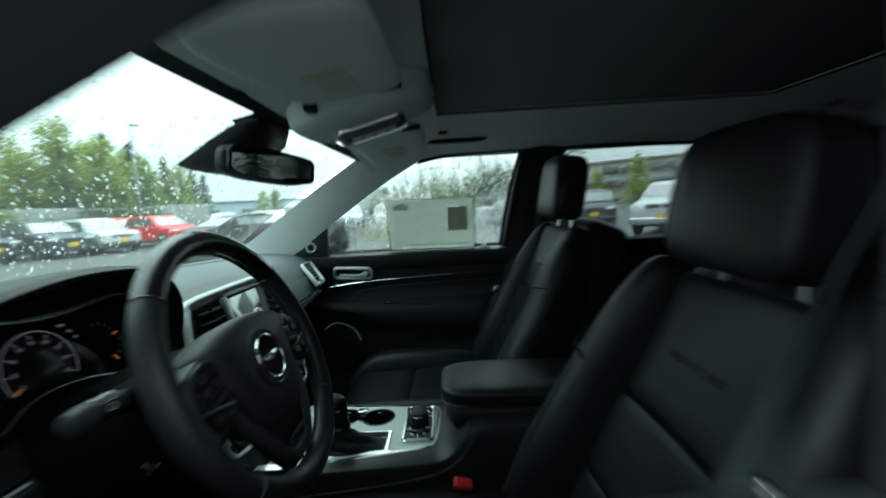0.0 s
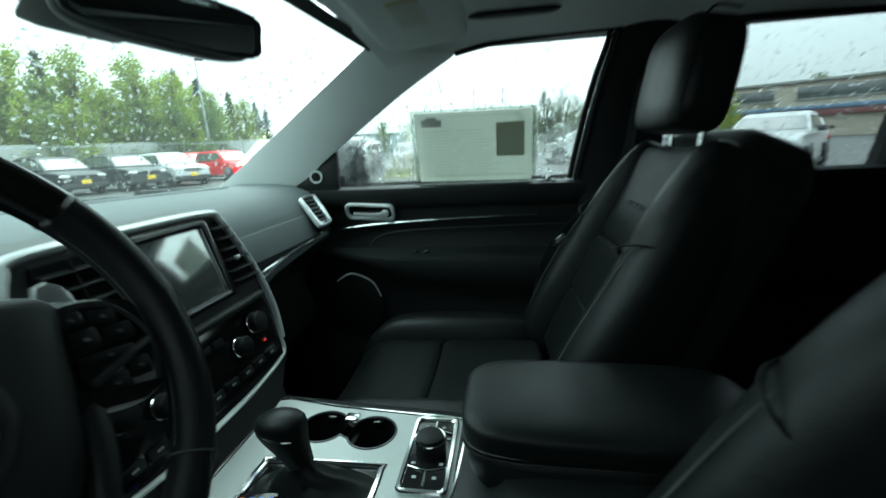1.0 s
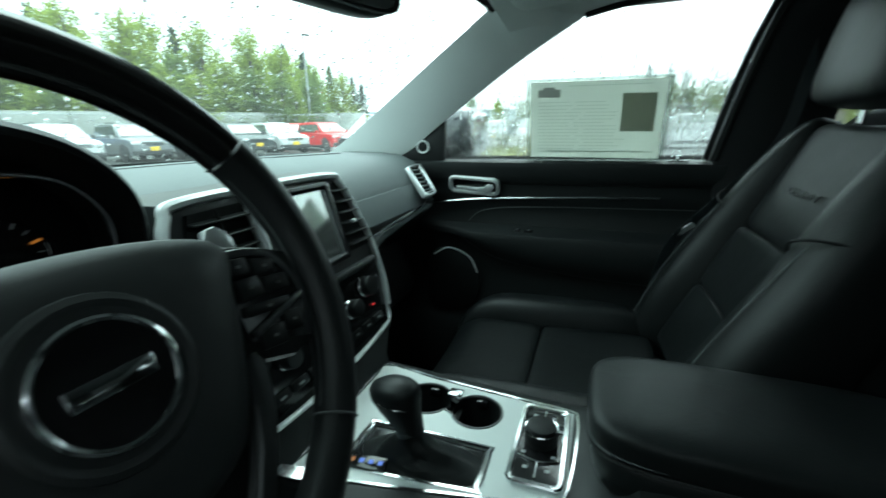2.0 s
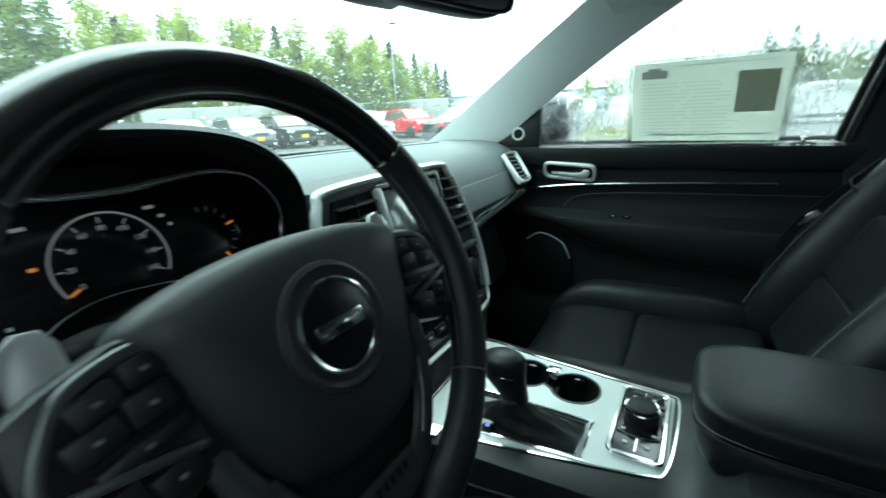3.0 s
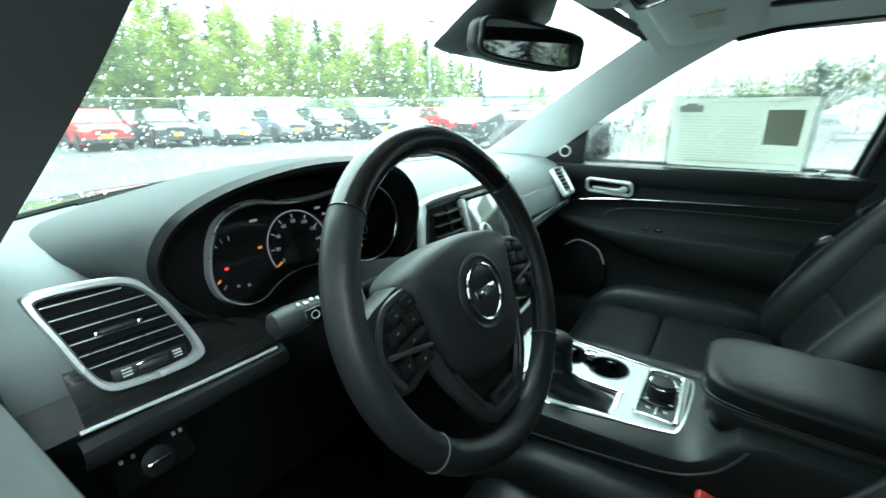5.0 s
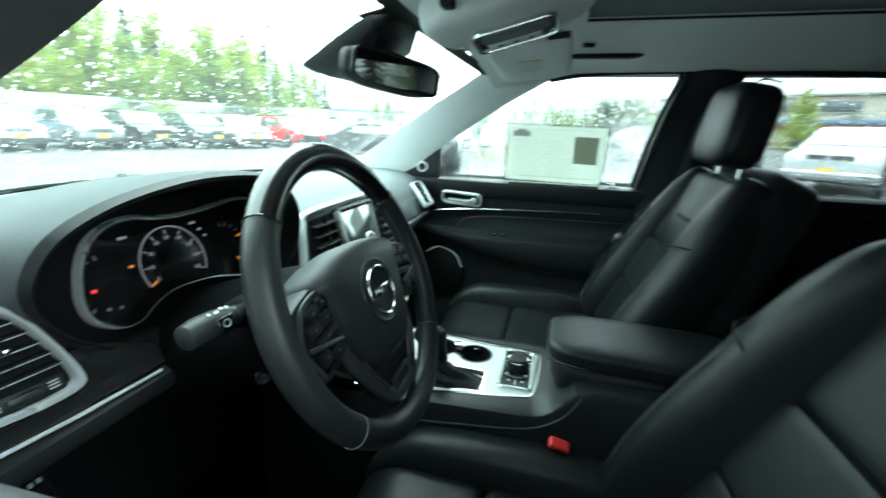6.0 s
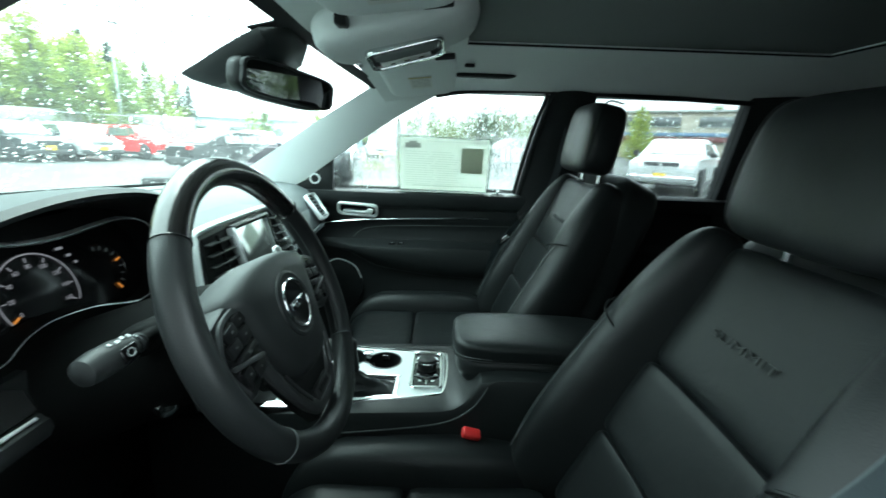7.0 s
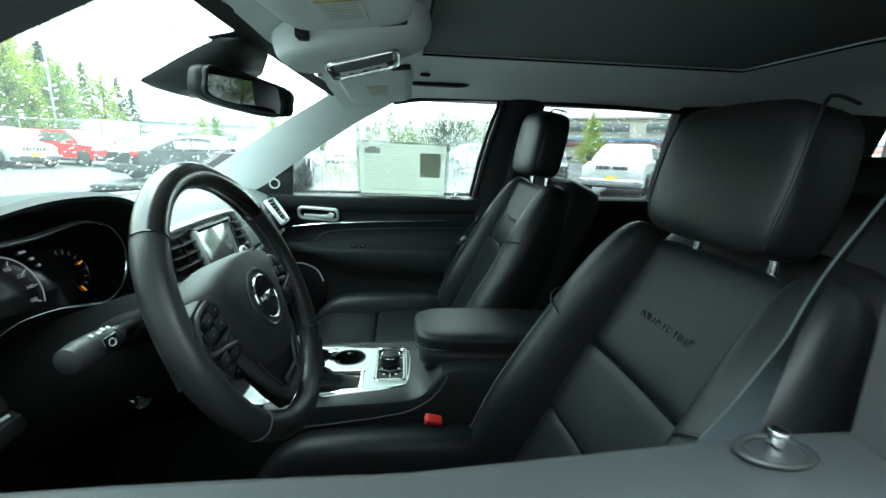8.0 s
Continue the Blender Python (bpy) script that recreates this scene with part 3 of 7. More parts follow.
def build_rear_door(s):
    top = thing("rear_car_door", "closed rear door lined with black vinyl, tinted window up" if s > 0 else "closed rear door lined with black vinyl", "car door", at=pose(0.8 * s, -0.7, 0.42))
    inv = top.matrix_world.inverted()

    def put_in(bm):
        if s < 0:
            mirror_x(bm)
        return put(bm, inv)
    rings = [[(x, y, z + 0.008) for x, z in door_ring(y, 0.4)] for y in (-0.41, -0.55, -0.7, -0.85, -1.0, -1.12)]
    part("door_panel", put_in(loft(rings)), BODY_IN, top)
    part("door_skin", put_in(sheet([[(0.935 - 0.05 * ((z - 0.8) / 0.4) ** 2, y, z) for z in (0.40, 0.7, 1.0, 1.145)] for y in (-0.36, -0.7, -1.15)], 0.012, (1, 0, 0))), PAINT_CAR, top)
    g = [[(0.745 - 0.26 * (z - 1.15), y, z) for y in (-0.41, -0.6, -0.8, -0.98)] for z in (1.15, 1.26, 1.38, 1.51)]
    gl = part("window_pane", put_in(sheet(g, 0.004, (1, 0, 0.2))), GLASS_TINT if s > 0 else GLASS_DARK, top, "smoke-tinted window glass")
    return top


def ws_point(u, v):
    """Windscreen: u from -1 to 1 across, v from 0 at the cowl to 1 at the roof."""
    x = u * (0.725 + (0.575 - 0.725) * v)
    low = Vector((x, 1.26 - 0.36 * (x / 0.71) ** 2, 1.160))
    high = Vector((x, 0.355 - 0.19 * x * x, 1.536 - 0.10 * x * x))
    p = lerp(low, high, v)
    p.z += 0.018 * math.sin(math.pi * v)
    return p


def build_windscreen():
    rows = [[ws_point(-1 + 2 * i / 14, v / 8) for i in range(15)] for v in range(9)]
    ob = part("windscreen", sheet(rows, 0.005, (0, 0.5, 1)), GLASS_SCREEN)
    tagged(ob, "raked windscreen glass spotted with raindrops", "windscreen", kind="structure")
    # dark band along the top edge and at the cowl
    rows = [[ws_point(-1 + 2 * i / 14, v) + Vector((0, -0.004, -0.008)) for i in range(15)] for v in (0.992, 1.025)]
    ob = part("windscreen_edge", sheet(rows, 0.003, (0, -0.3, -1)), RUBBER)
    tagged(ob, "black printed band at the top of the windscreen", "windscreen edge", kind="structure")
    rows = [[ws_point(-1 + 2 * i / 14, v) + Vector((0, 0.0, -0.001)) for i in range(15)] for v in (-0.03, 0.03)]
    ob = part("cowl_seal", sheet(rows, 0.006, (0, -0.3, -1)), RUBBER)
    tagged(ob, "black rubber edge where the dashboard meets the windscreen", "cowl", kind="structure")


def build_body():
    ob = part("floor", rbox((0, -0.6, 0.40), (1.6, 3.4, 0.05), 0.01), CARPET)
    tagged(ob, "black carpeted cabin floor", "floor", kind="structure")
    ob = part("bulkhead", rbox((0, 1.15, 0.75), (1.6, 0.06, 0.75), 0.02), BODY_IN)
    tagged(ob, "dark bulkhead under the dashboard", "wall", kind="structure")
    frame_o = [(-0.75, 0.375), (0.75, 0.375), (0.75, 1.62), (-0.75, 1.62)]
    hole = [(-0.56, 1.18), (0.56, 1.18), (0.50, 1.50), (-0.50, 1.50)]
    ob = part("tailgate", holed(frame_o, [hole], 0.08, Matrix(((1, 0, 0, 0), (0, 0, 1, -2.0), (0, 1, 0, 0), (0, 0, 0, 1)))), BODY_IN)
    tagged(ob, "dark trimmed tailgate closing the cabin", "wall", kind="structure")
    gl = part("rear_window", rbox((0, -2.02, 1.34), (1.14, 0.006, 0.34), 0), GLASS_DARK)
    tagged(gl, "tinted rear window glass of the car", "window", kind="structure")
    for k in (-1, 1):
        ob = part("kick_panel", rbox((0.76 * k, 0.92, 0.78), (0.05, 0.56, 0.78), 0.01), BODY_IN)
        tagged(ob, "dark side panel of the footwell", "wall", kind="structure")
    rows = [[(x, y, 1.13 - 0.05 * (x / 0.8) ** 2 - 0.11 * ((y - 1.2) / 1.1) ** 2) for x in (-0.88, -0.6, -0.3, 0, 0.3, 0.6, 0.88)] for y in (1.15, 1.3, 1.6, 1.9, 2.15)]
    rows.append([(x, 2.28, 0.88) for x in (-0.86, -0.6, -0.3, 0, 0.3, 0.6, 0.86)])
    ob = part("bonnet", sheet(rows, 0.01, (0, 0, -1)), PAINT_CAR)
    tagged(ob, "dark metallic bonnet of the car", "bonnet", kind="structure")
    for s in (1, -1):
        rows = [[(0.93 * s, y, z) for z in (0.55, 0.8, 1.05)] for y in (0.70, 1.2, 1.8, 2.3)]
        tagged(part("wing", sheet(rows, 0.02, (-s, 0, 0)), PAINT_CAR), "dark metallic front wing of the car", "wing", kind="structure")
        rows = [[(0.93 * s, y, z) for z in (0.55, 0.8, 1.1)] for y in (-1.15, -1.5, -2.1, -2.45)]
        tagged(part("rear_wing", sheet(rows, 0.02, (-s, 0, 0)), PAINT_CAR), "dark metallic rear wing of the car", "wing", kind="structure")
        for y in (1.55, -1.36):
            w = thing("road_wheel", "black tyre on an alloy wheel of the car", "wheel", "wheels of the car", at=pose(0.80 * s, y, 0.37))
            ring = [(0, 0.29 * math.cos(2 * math.pi * k / 28), 0.29 * math.sin(2 * math.pi * k / 28)) for k in range(28)]
            part("tyre", tube(ring, 0.085, 10, True), RUBBER, w)
            part("rim", disc((0, 0, 0), 0.22, 0.16, 24, 0.01, (0, 90, 0)), SILVER, w)
    tagged(part("front_bumper", pillow((0, 2.33, 0.65), (1.80, 0.20, 0.50), 6, 8), PAINT_CAR), "dark front bumper of the car", "bumper", kind="structure")
    tagged(part("rear_bumper", pillow((0, -2.48, 0.65), (1.80, 0.20, 0.50), 6, 8), PAINT_CAR), "dark rear bumper of the car", "bumper", kind="structure")
    tagged(part("rear_skin", rbox((0, -2.42, 0.95), (1.5, 0.05, 0.42), 0.02), PAINT_CAR), "dark painted rear panel of the car", "car rear", kind="structure")


def build_door_mirror(s):
    top = thing("door_mirror", "black outside mirror of the car, wet with rain", "door mirror", at=pose(0.95 * s, 0.49, 1.15))
    part("housing", pillow((0.06 * s, 0.02, 0.075), (0.24, 0.13, 0.17), 4, 8), PAINT_CAR, top)
    part("mirror_face", pillow((0.06 * s, -0.046, 0.075), (0.20, 0.012, 0.135), 6, 6), MIRROR, top, "silvered mirror face")
    part("arm", rbox((-0.07 * s, 0.03, 0.02), (0.12, 0.06, 0.04), 0.012), PLASTIC, top)


build_ceiling()
for side in (1, -1):
    build_pillars(side)
    build_rear_door(side)
    build_door_mirror(side)
build_door(1)
build_door(-1)
build_windscreen()
build_body()


# ---------------------------------------------------------------- dashboard
def cowl_y(x):
    return 1.25 - 0.36 * (x / 0.71) ** 2


def cut(outline, y):
    """Where a level line crosses an outline: the two ends, drawn in a little."""
    xs = [a.x + (b.x - a.x) * (y - a.y) / (b.y - a.y) for a, b in zip(outline, outline[1:] + outline[:1]) if (a.y - y) * (b.y - y) < 0]
    return min(xs) + 0.001, max(xs) - 0.001


def build_dashboard():
    top = thing("dashboard", "black soft-touch dashboard with silver vents, dials and screen", "dashboard", at=pose(0, 0.6, 0.6))
    inv = top.matrix_world.inverted()

    def add(name, bm, mat, parent=None, label="", angle=38):
        return part(name, put(bm, inv), mat, parent or top, label, angle)

    # soft upper pad, section by section from the driver's end to the passenger's end
    rings = []
    for x in [-0.705, -0.70, -0.66, -0.6, -0.552, -0.548, -0.5, -0.4, -0.3, -0.2, -0.184, -0.180, -0.1, 0.0, 0.1, 0.2, 0.3, 0.4, 0.5, 0.6, 0.66, 0.70, 0.705]:
        e = 0.02 if abs(x) > 0.703 else 0.0
        yc = cowl_y(x)
        deep = 0.640 if -0.55 < x < -0.182 else 0.0   # recess behind the dials
        rings.append([(x, yc, 1.160 - e), (x, yc * 0.6 + 0.6 * 0.4, 1.180 - e), (x, 0.67, 1.177 - e), (x, max(deep, 0.605), 1.169 - e), (x, max(deep, 0.565), 1.152 - e), (x, max(deep, 0.540 + e), 1.127), (x, max(deep, 0.524 + e), 1.098),
                      (x, max(deep, 0.522 + e), 1.072), (x, max(deep + 0.004, 0.60), 1.06), (x, yc - 0.05, 1.06)])
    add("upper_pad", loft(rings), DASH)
    # seam line across the pad
    for y, z in ((0.93, 1.1795),):
        add("pad_seam", tube([(x, y - 0.25 * (x / 0.71) ** 2, z + 0.0005) for x in (-0.55, -0.4, -0.2, 0, 0.2, 0.4, 0.6)], 0.0012, 5), PLASTIC)
    for x0 in (-0.50,):
        add("defrost_slot", tube([(x, cowl_y(x) - 0.075, 1.1735) for x in (x0, x0 + 0.06, x0 + 0.12, x0 + 0.18, x0 + 0.24, x0 + 0.30)], 0.005, 6, flat=0.5), VENT_BLACK)
    # lower body of the dashboard
    rings = []
    for x in [-0.70, -0.6, -0.45, -0.3, -0.15, 0.0, 0.15, 0.3, 0.45, 0.6, 0.70]:
        rings.append([(x, 0.525, 1.072), (x, 0.503, 1.040), (x, 0.508, 1.020), (x, 0.545, 0.985), (x, 0.600, 0.90), (x, 0.64, 0.78), (x, 0.70, 0.62), (x, 1.0, 0.60), (x, 1.0, 1.05)])
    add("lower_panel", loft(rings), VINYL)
    # veneer bands and the bright strips below them
    rows = []
    for k in range(13):
        x = -0.66 + 0.207 * k / 12
        zt = 1.094 - 1.1 * max(0, x + 0.525) ** 1.35
        rows.append([(x, 0.520 - 0.3 * (1.094 - zt), zt), (x, 0.512 - 0.1 * (1.094 - zt), 1.040 + (zt - 1.040) * 0.7), (x, 0.503, 1.040 + (zt - 1.040) * 0.28), (x, 0.499, 1.038)])
    add("veneer_band", sheet(rows, 0.006, (0, 1, 0)), VENEER, top, "dark wood veneer band")
    add("trim_band", sheet([[(x, 0.520, 1.098), (x, 0.512, 1.080), (x, 0.504, 1.055), (x, 0.501, 1.040)] for x in [0.245 + 0.071 * k for k in range(6)]], 0.006, (0, 1, 0)), DASH)
    # padded rolls under the strips; their soft highlight is put into paler colours
    rows = [[(x, 0.498, 1.033), (x, 0.490, 1.027), (x, 0.488, 1.016), (x, 0.494, 1.004), (x, 0.515, 0.996)] for x in [-0.668 + 0.0218 * k for k in range(11)]]
    add("knee_roll", sheet(rows, 0.006, (0, 1, 0)), LEVER)
    rows = []
    for k in range(13):
        x = 0.232 + 0.035 * k
        zs = 1.021 + 0.020 * min(1, max(0, x - 0.24) / 0.36) - 0.004
        ys = 0.470 + 0.026 * min(1, max(0, x - 0.228) / 0.14)
        h = 0.040 - 0.022 * k / 12
        rows.append([(x, ys + 0.003, zs), (x, ys - 0.003, zs - 0.15 * h), (x, ys - 0.003, zs - 0.55 * h), (x, ys + 0.004, zs - 0.85 * h), (x, ys + 0.030, zs - h)])
    add("lower_roll", sheet(rows, 0.006, (0, 1, 0)), DASH)
    # driver's strip in pale silver: the bright reflection of chrome is in its colour
    add("bright_strip", tube([(-0.665, 0.496, 1.044), (-0.56, 0.494, 1.037), (-0.462, 0.494, 1.0335)], 0.0022, 6), SILVER, top, "thin chrome strip")
    add("bright_strip", tube(smooth_poly([(0.228, 0.470, 1.020), (0.30, 0.485, 1.025), (0.467, 0.492, 1.031), (0.60, 0.495, 1.041), (0.655, 0.505, 1.045)], 4, False), 0.0035, 6), CHROME, top, "thin chrome strip")
    # side air vents
    cx, cz = -0.634, 1.121
    out = [(-0.036, 0.060), (-0.004, 0.0605), (0.030, 0.056), (0.051, 0.040), (0.067, 0.006), (0.079, -0.032), (0.075, -0.046), (0.050, -0.0495), (0.014, -0.0475), (-0.006, -0.042), (-0.018, -0.022), (-0.030, 0.020), (-0.039, 0.050)]
    o = smooth_poly([(x, y, 0) for x, y in out], 4)
    c = sum(o, Vector()) / len(o)
    i = [c + (p - c) * 0.85 for p in o]
    m = Matrix(((1, 0, 0, cx), (0, 0, -1, 0.497), (0, 1, 0, cz), (0, 0, 0, 1))) @ pose(0, 0, 0, -16, -4, 0)
    bez = add("vent_bezel", ring_frame([(p.x, p.y) for p in o], [(p.x, p.y) for p in i], 0.012, m, 0.004), SATIN, top, "satin silver air vent surround")
    # shallow back, its near-black colour gives the shade of an open duct
    add("vent_back", prism([(p.x, p.y) for p in i], 0.002, m), VENT_BLACK, bez)
    lo, hi = min(p.y for p in i), max(p.y for p in i)
    for k in range(6):
        y = lo + (hi - lo) * (0.29 + 0.132 * k)
        a, b = cut(i, y)
        add("vent_slat", put(rbox(((a + b) / 2, y, 0.005), (b - a, 0.0022, 0.009), 0.0006, 1, (8, 0, 0)), m), VENT_BLACK, bez)
        add("slat_edge", put(rbox(((a + b) / 2, y - 0.0022, 0.0100), (b - a, 0.0009, 0.0009), 0, 1), m), SATIN, bez)
    tab = add("vent_tab", put(rbox((0.016, (lo + hi) / 2 + 0.006, 0.011), (0.030, 0.006, 0.008), 0.002), m), PLASTIC, bez)
    for dx in (-0.0005, 0.0325):
        add("tab_end", put(rbox((dx, (lo + hi) / 2 + 0.006, 0.0125), (0.005, 0.0050, 0.007), 0.0015), m), CHROME, tab, "bright tab end")
    wheel_bed = add("vent_wheel_panel", put(rbox((0.032, lo + 0.009, 0.0045), (0.064, 0.015, 0.006), 0.002), m), PLASTIC, bez)
    add("vent_wheel", put(rbox((0.033, lo + 0.0095, 0.0085), (0.026, 0.0070, 0.005), 0.002), m), LEVER, wheel_bed)
    add("wheel_edge", put(rbox((0.033, lo + 0.0135, 0.0096), (0.026, 0.0010, 0.003), 0.0004), m), CHROME, wheel_bed)
    for dx in (0.012, 0.055):
        for q in range(3):
            add("vent_mark", put(rbox((dx, lo + 0.0065 + 0.003 * q, 0.0078), (0.008, 0.0014, 0.0006), 0), m), WHITE_MARK, bez)
    # passenger's end: a leaning vent let into the slope of the pad
    up = Vector((0.0, 0.066, 0.078)).normalized()
    across = Vector((1.0, -0.10, 0.0)).normalized()
    out_of = across.cross(up).normalized()
    across = up.cross(out_of).normalized()
    mv = Matrix((across, up, out_of)).transposed().to_4x4()
    mv.translation = Vector((0.618, 0.509, 1.101)) + out_of * -0.002
    quad = [(-0.026, 0.053), (0.058, 0.050), (0.024, -0.050), (-0.050, -0.048)]
    o = smooth_poly([(x, y, 0) for a, b in zip(quad, quad[1:] + quad[:1]) for x, y in ((a[0] * 0.86 + b[0] * 0.14, a[1] * 0.86 + b[1] * 0.14), (a[0] * 0.14 + b[0] * 0.86, a[1] * 0.14 + b[1] * 0.86))], 4)
    c = sum(o, Vector()) / len(o)
    i = [Vector((c.x + (p.x - c.x) * 0.66, c.y + (p.y - c.y) * 0.80 + 0.004, 0)) for p in o]
    bez = add("vent_bezel", ring_frame([(p.x, p.y) for p in o], [(p.x, p.y) for p in i], 0.012, mv, 0.004), SATIN, top, "satin silver air vent surround")
    # near-black back painted as a shaded recess
    add("vent_back", prism([(p.x, p.y) for p in i], 0.004, mv), VENT_BLACK, bez)
    for k in range(6):
        y = -0.030 + 0.0130 * k
        mid_x = c.x + (y - c.y) * 0.28
        add("vent_slat", put(rbox((mid_x, y, 0.0075), (0.046, 0.0045, 0.006), 0.0010, 1, (14, 0, -6)), mv), DASH, bez)
    add("vent_wheel", put(rbox((c.x - 0.010, -0.0415, 0.011), (0.030, 0.005, 0.004), 0.0015), mv), PLASTIC, bez)
    # hood over the dials
    arch = smooth_poly([(-0.515, 0, 1.088), (-0.560, 0, 1.125), (-0.590, 0, 1.176), (-0.574, 0, 1.222), (-0.525, 0, 1.250), (-0.450, 0, 1.266), (-0.375, 0, 1.270), (-0.290, 0, 1.262), (-0.225, 0, 1.238), (-0.180, 0, 1.190), (-0.170, 0, 1.13), (-0.19, 0, 1.088)], 5, False)
    cxh = -0.375

    def arch_ring(y, grow, drop, lean=0.0, flat=1.0):
        r = []
        for p in arch:
            h = (p.z - 1.10) / 0.168
            r.append((cxh + (p.x - cxh) * grow, y + lean * (1 - h), 1.10 + (p.z - 1.10) * flat - drop * h))
        return r
    rings = [arch_ring(0.95, 1.12, 0, -0.1, 0.44), arch_ring(0.78, 1.15, 0, -0.05, 0.70), arch_ring(0.62, 1.13, 0, 0.0, 0.90), arch_ring(0.53, 1.07, 0.0, 0.015, 0.97), arch_ring(0.49, 1.02, 0.0, 0.025, 0.995), arch_ring(0.465, 0.992, 0.001, 0.03),
             arch_ring(0.455, 0.965, 0.006, 0.035), arch_ring(0.458, 0.952, 0.012, 0.035), arch_ring(0.49, 0.955, 0.020, 0.02), arch_ring(0.522, 0.965, 0.026, 0.005), arch_ring(0.545, 0.965, 0.030, 0.0)]
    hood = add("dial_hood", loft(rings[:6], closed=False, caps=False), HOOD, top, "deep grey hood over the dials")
    add("hood_lining", loft(rings[5:], closed=False, caps=False), PLASTIC, hood, "black lining inside the hood")
    # dial panel
    o = smooth_poly([(-0.159, 0.006, 0), (-0.154, 0.026, 0), (-0.143, 0.046, 0), (-0.121, 0.0585, 0), (-0.095, 0.0615, 0), (-0.067, 0.056, 0), (-0.035, 0.053, 0), (0.003, 0.053, 0), (0.043, 0.0565, 0), (0.086, 0.058, 0), (0.123, 0.049, 0), (0.145, 0.032, 0),
                     (0.160, 0.008, 0), (0.163, -0.015, 0), (0.158, -0.036, 0), (0.144, -0.054, 0), (0.122, -0.065, 0), (0.096, -0.067, 0), (0.060, -0.057, 0), (0.025, -0.047, 0), (-0.010, -0.0415, 0), (-0.044, -0.0395, 0), (-0.073, -0.045, 0), (-0.089, -0.053, 0), (-0.104, -0.0625, 0), (-0.124, -0.0625, 0), (-0.142, -0.053, 0), (-0.155, -0.039, 0), (-0.161, -0.017, 0)], 3)
    md = Matrix(((1, 0, 0, -0.366), (0, 0, -1, 0.570), (0, 1, 0, 1.158), (0, 0, 0, 1))) @ pose(0, 0, 0, -16, 0, 0)
    mf = Matrix(((1, 0, 0, -0.348), (0, 0, -1, 0.525), (0, 1, 0, 1.155), (0, 0, 0, 1)))

    def around(flank, flat):
        """The outline grown outwards, by flank metres at its sides and by flat at its top and bottom."""
        r = []
        for p, q, w in zip(o, o[1:] + o[:1], o[-1:] + o[:-1]):
            d = (q - w).normalized()
            h = flat + (flank - flat) * d.y * d.y
            r.append((p.x - d.y * h, p.y + d.x * h))
        return r
    back = add("dial_panel", put(rbox((0.018, -0.012, 0.0), (0.40, 0.17, 0.004), 0.001), md), GLOSSY, top, "dark instrument panel with lit dials")
    wall = loft([[(x, y, 0.0) for x, y in around(0, 0)], [(x, y, -0.012) for x, y in around(0.001, 0.001)], [(x, y, -0.062) for x, y in around(0.004, 0.004)]], caps=False)
    add("dial_well", put(wall, mf), VENT_BLACK, back)
    rim = loft([[(x, y, -0.004) for x, y in around(0.0005, 0.0005)], [(x, y, 0.0005) for x, y in around(0.0015, 0.0010)], [(x, y, 0.0010) for x, y in around(0.004, 0.002)], [(x, y, -0.003) for x, y in around(0.0055, 0.003)], [(x, y, -0.012) for x, y in around(0.008, 0.005)]], caps=False)
    add("dial_rim", put(rim, mf), SATIN, back, "satin silver rim round the dials")
    add("rim_line", put(tube([(x, y, 0.0005) for x, y in around(0, 0)], 0.0013, 6, True), mf), CHROME, back, "thin bright line round the dials")
    lip = loft([[(x, y, -0.007) for x, y in around(0.006, 0.003)], [(x, y, -0.010) for x, y in around(0.020, 0.014)], [(x - 0.38 * max(0, -x - 0.10), y, -0.014) for x, y in around(0.034, 0.026)]], caps=False)
    add("dial_lip", put(lip, mf), VENT_BLACK, back)
    # dials: speed in the middle, rev counter and gauges at the sides
    cy = -0.0235
    for cx, r, a0, a1, n, mat in ((0.003, 0.051, -28, 206, 60, GLOW_WHITE), (-0.097, 0.039, 88, 230, 26, GLOSSY), (0.102, 0.039, -60, 92, 26, GLOSSY)):
        pts = [(cx + r * math.cos(radians(a0 + (a1 - a0) * k / n)), cy + r * math.sin(radians(a0 + (a1 - a0) * k / n)), 0.0045) for k in range(n + 1)]
        add("dial_arc", put(tube(pts, 0.0010, 4), md), mat, back)
        for k in range(9):
            a = radians(a0 + (a1 - a0) * k / 8)
            amber = (cx > 0.05 and k in (0, 4)) or (cx < -0.05 and k == 7) or (abs(cx) < 0.05 and k == 8)
            add("dial_tick", put(rbox((cx + 0.86 * r * math.cos(a), cy + 0.86 * r * math.sin(a), 0.004), (0.010 if amber else 0.006, 0.0024 if amber else 0.0012, 0.001), 0, 1, (0, 0, math.degrees(a))), md), GLOW_AMBER if amber else (GLOW_WHITE if abs(cx) < 0.05 else WHITE_MARK), back)
            if abs(cx) < 0.05:
                words(str(160 - 20 * k), 0.0075, GLOW_WHITE, inv @ md @ pose(cx + 0.70 * r * math.cos(a), cy + 0.70 * r * math.sin(a), 0.0042), back, 0.0002, "dial_number")
    for dx, dy, w, mat in ((-0.056, 0.0255, 0.011, GLOW_WHITE), (0.052, 0.0235, 0.010, GLOW_WHITE), (0.061, 0.012, 0.006, GLOW_WHITE), (0.067, 0.001, 0.004, GLOW_WHITE), (-0.058, -0.012, 0.006, GLOW_AMBER), (-0.110, -0.027, 0.005, GLOW_RED), (0.010, -0.052, 0.009, GLOW_WHITE), (-0.102, -0.053, 0.004, WHITE_MARK), (-0.088, -0.056, 0.004, WHITE_MARK)):
        add("telltale", put(rbox((dx, dy, 0.004), (w, 0.0035, 0.0006), 0), md), mat, back)
    # centre stack
    def stack(u, v, off=0.0):
        """v in metres of height; the face leans back towards the top."""
        y = 0.500 - (1.163 - v) * 0.285
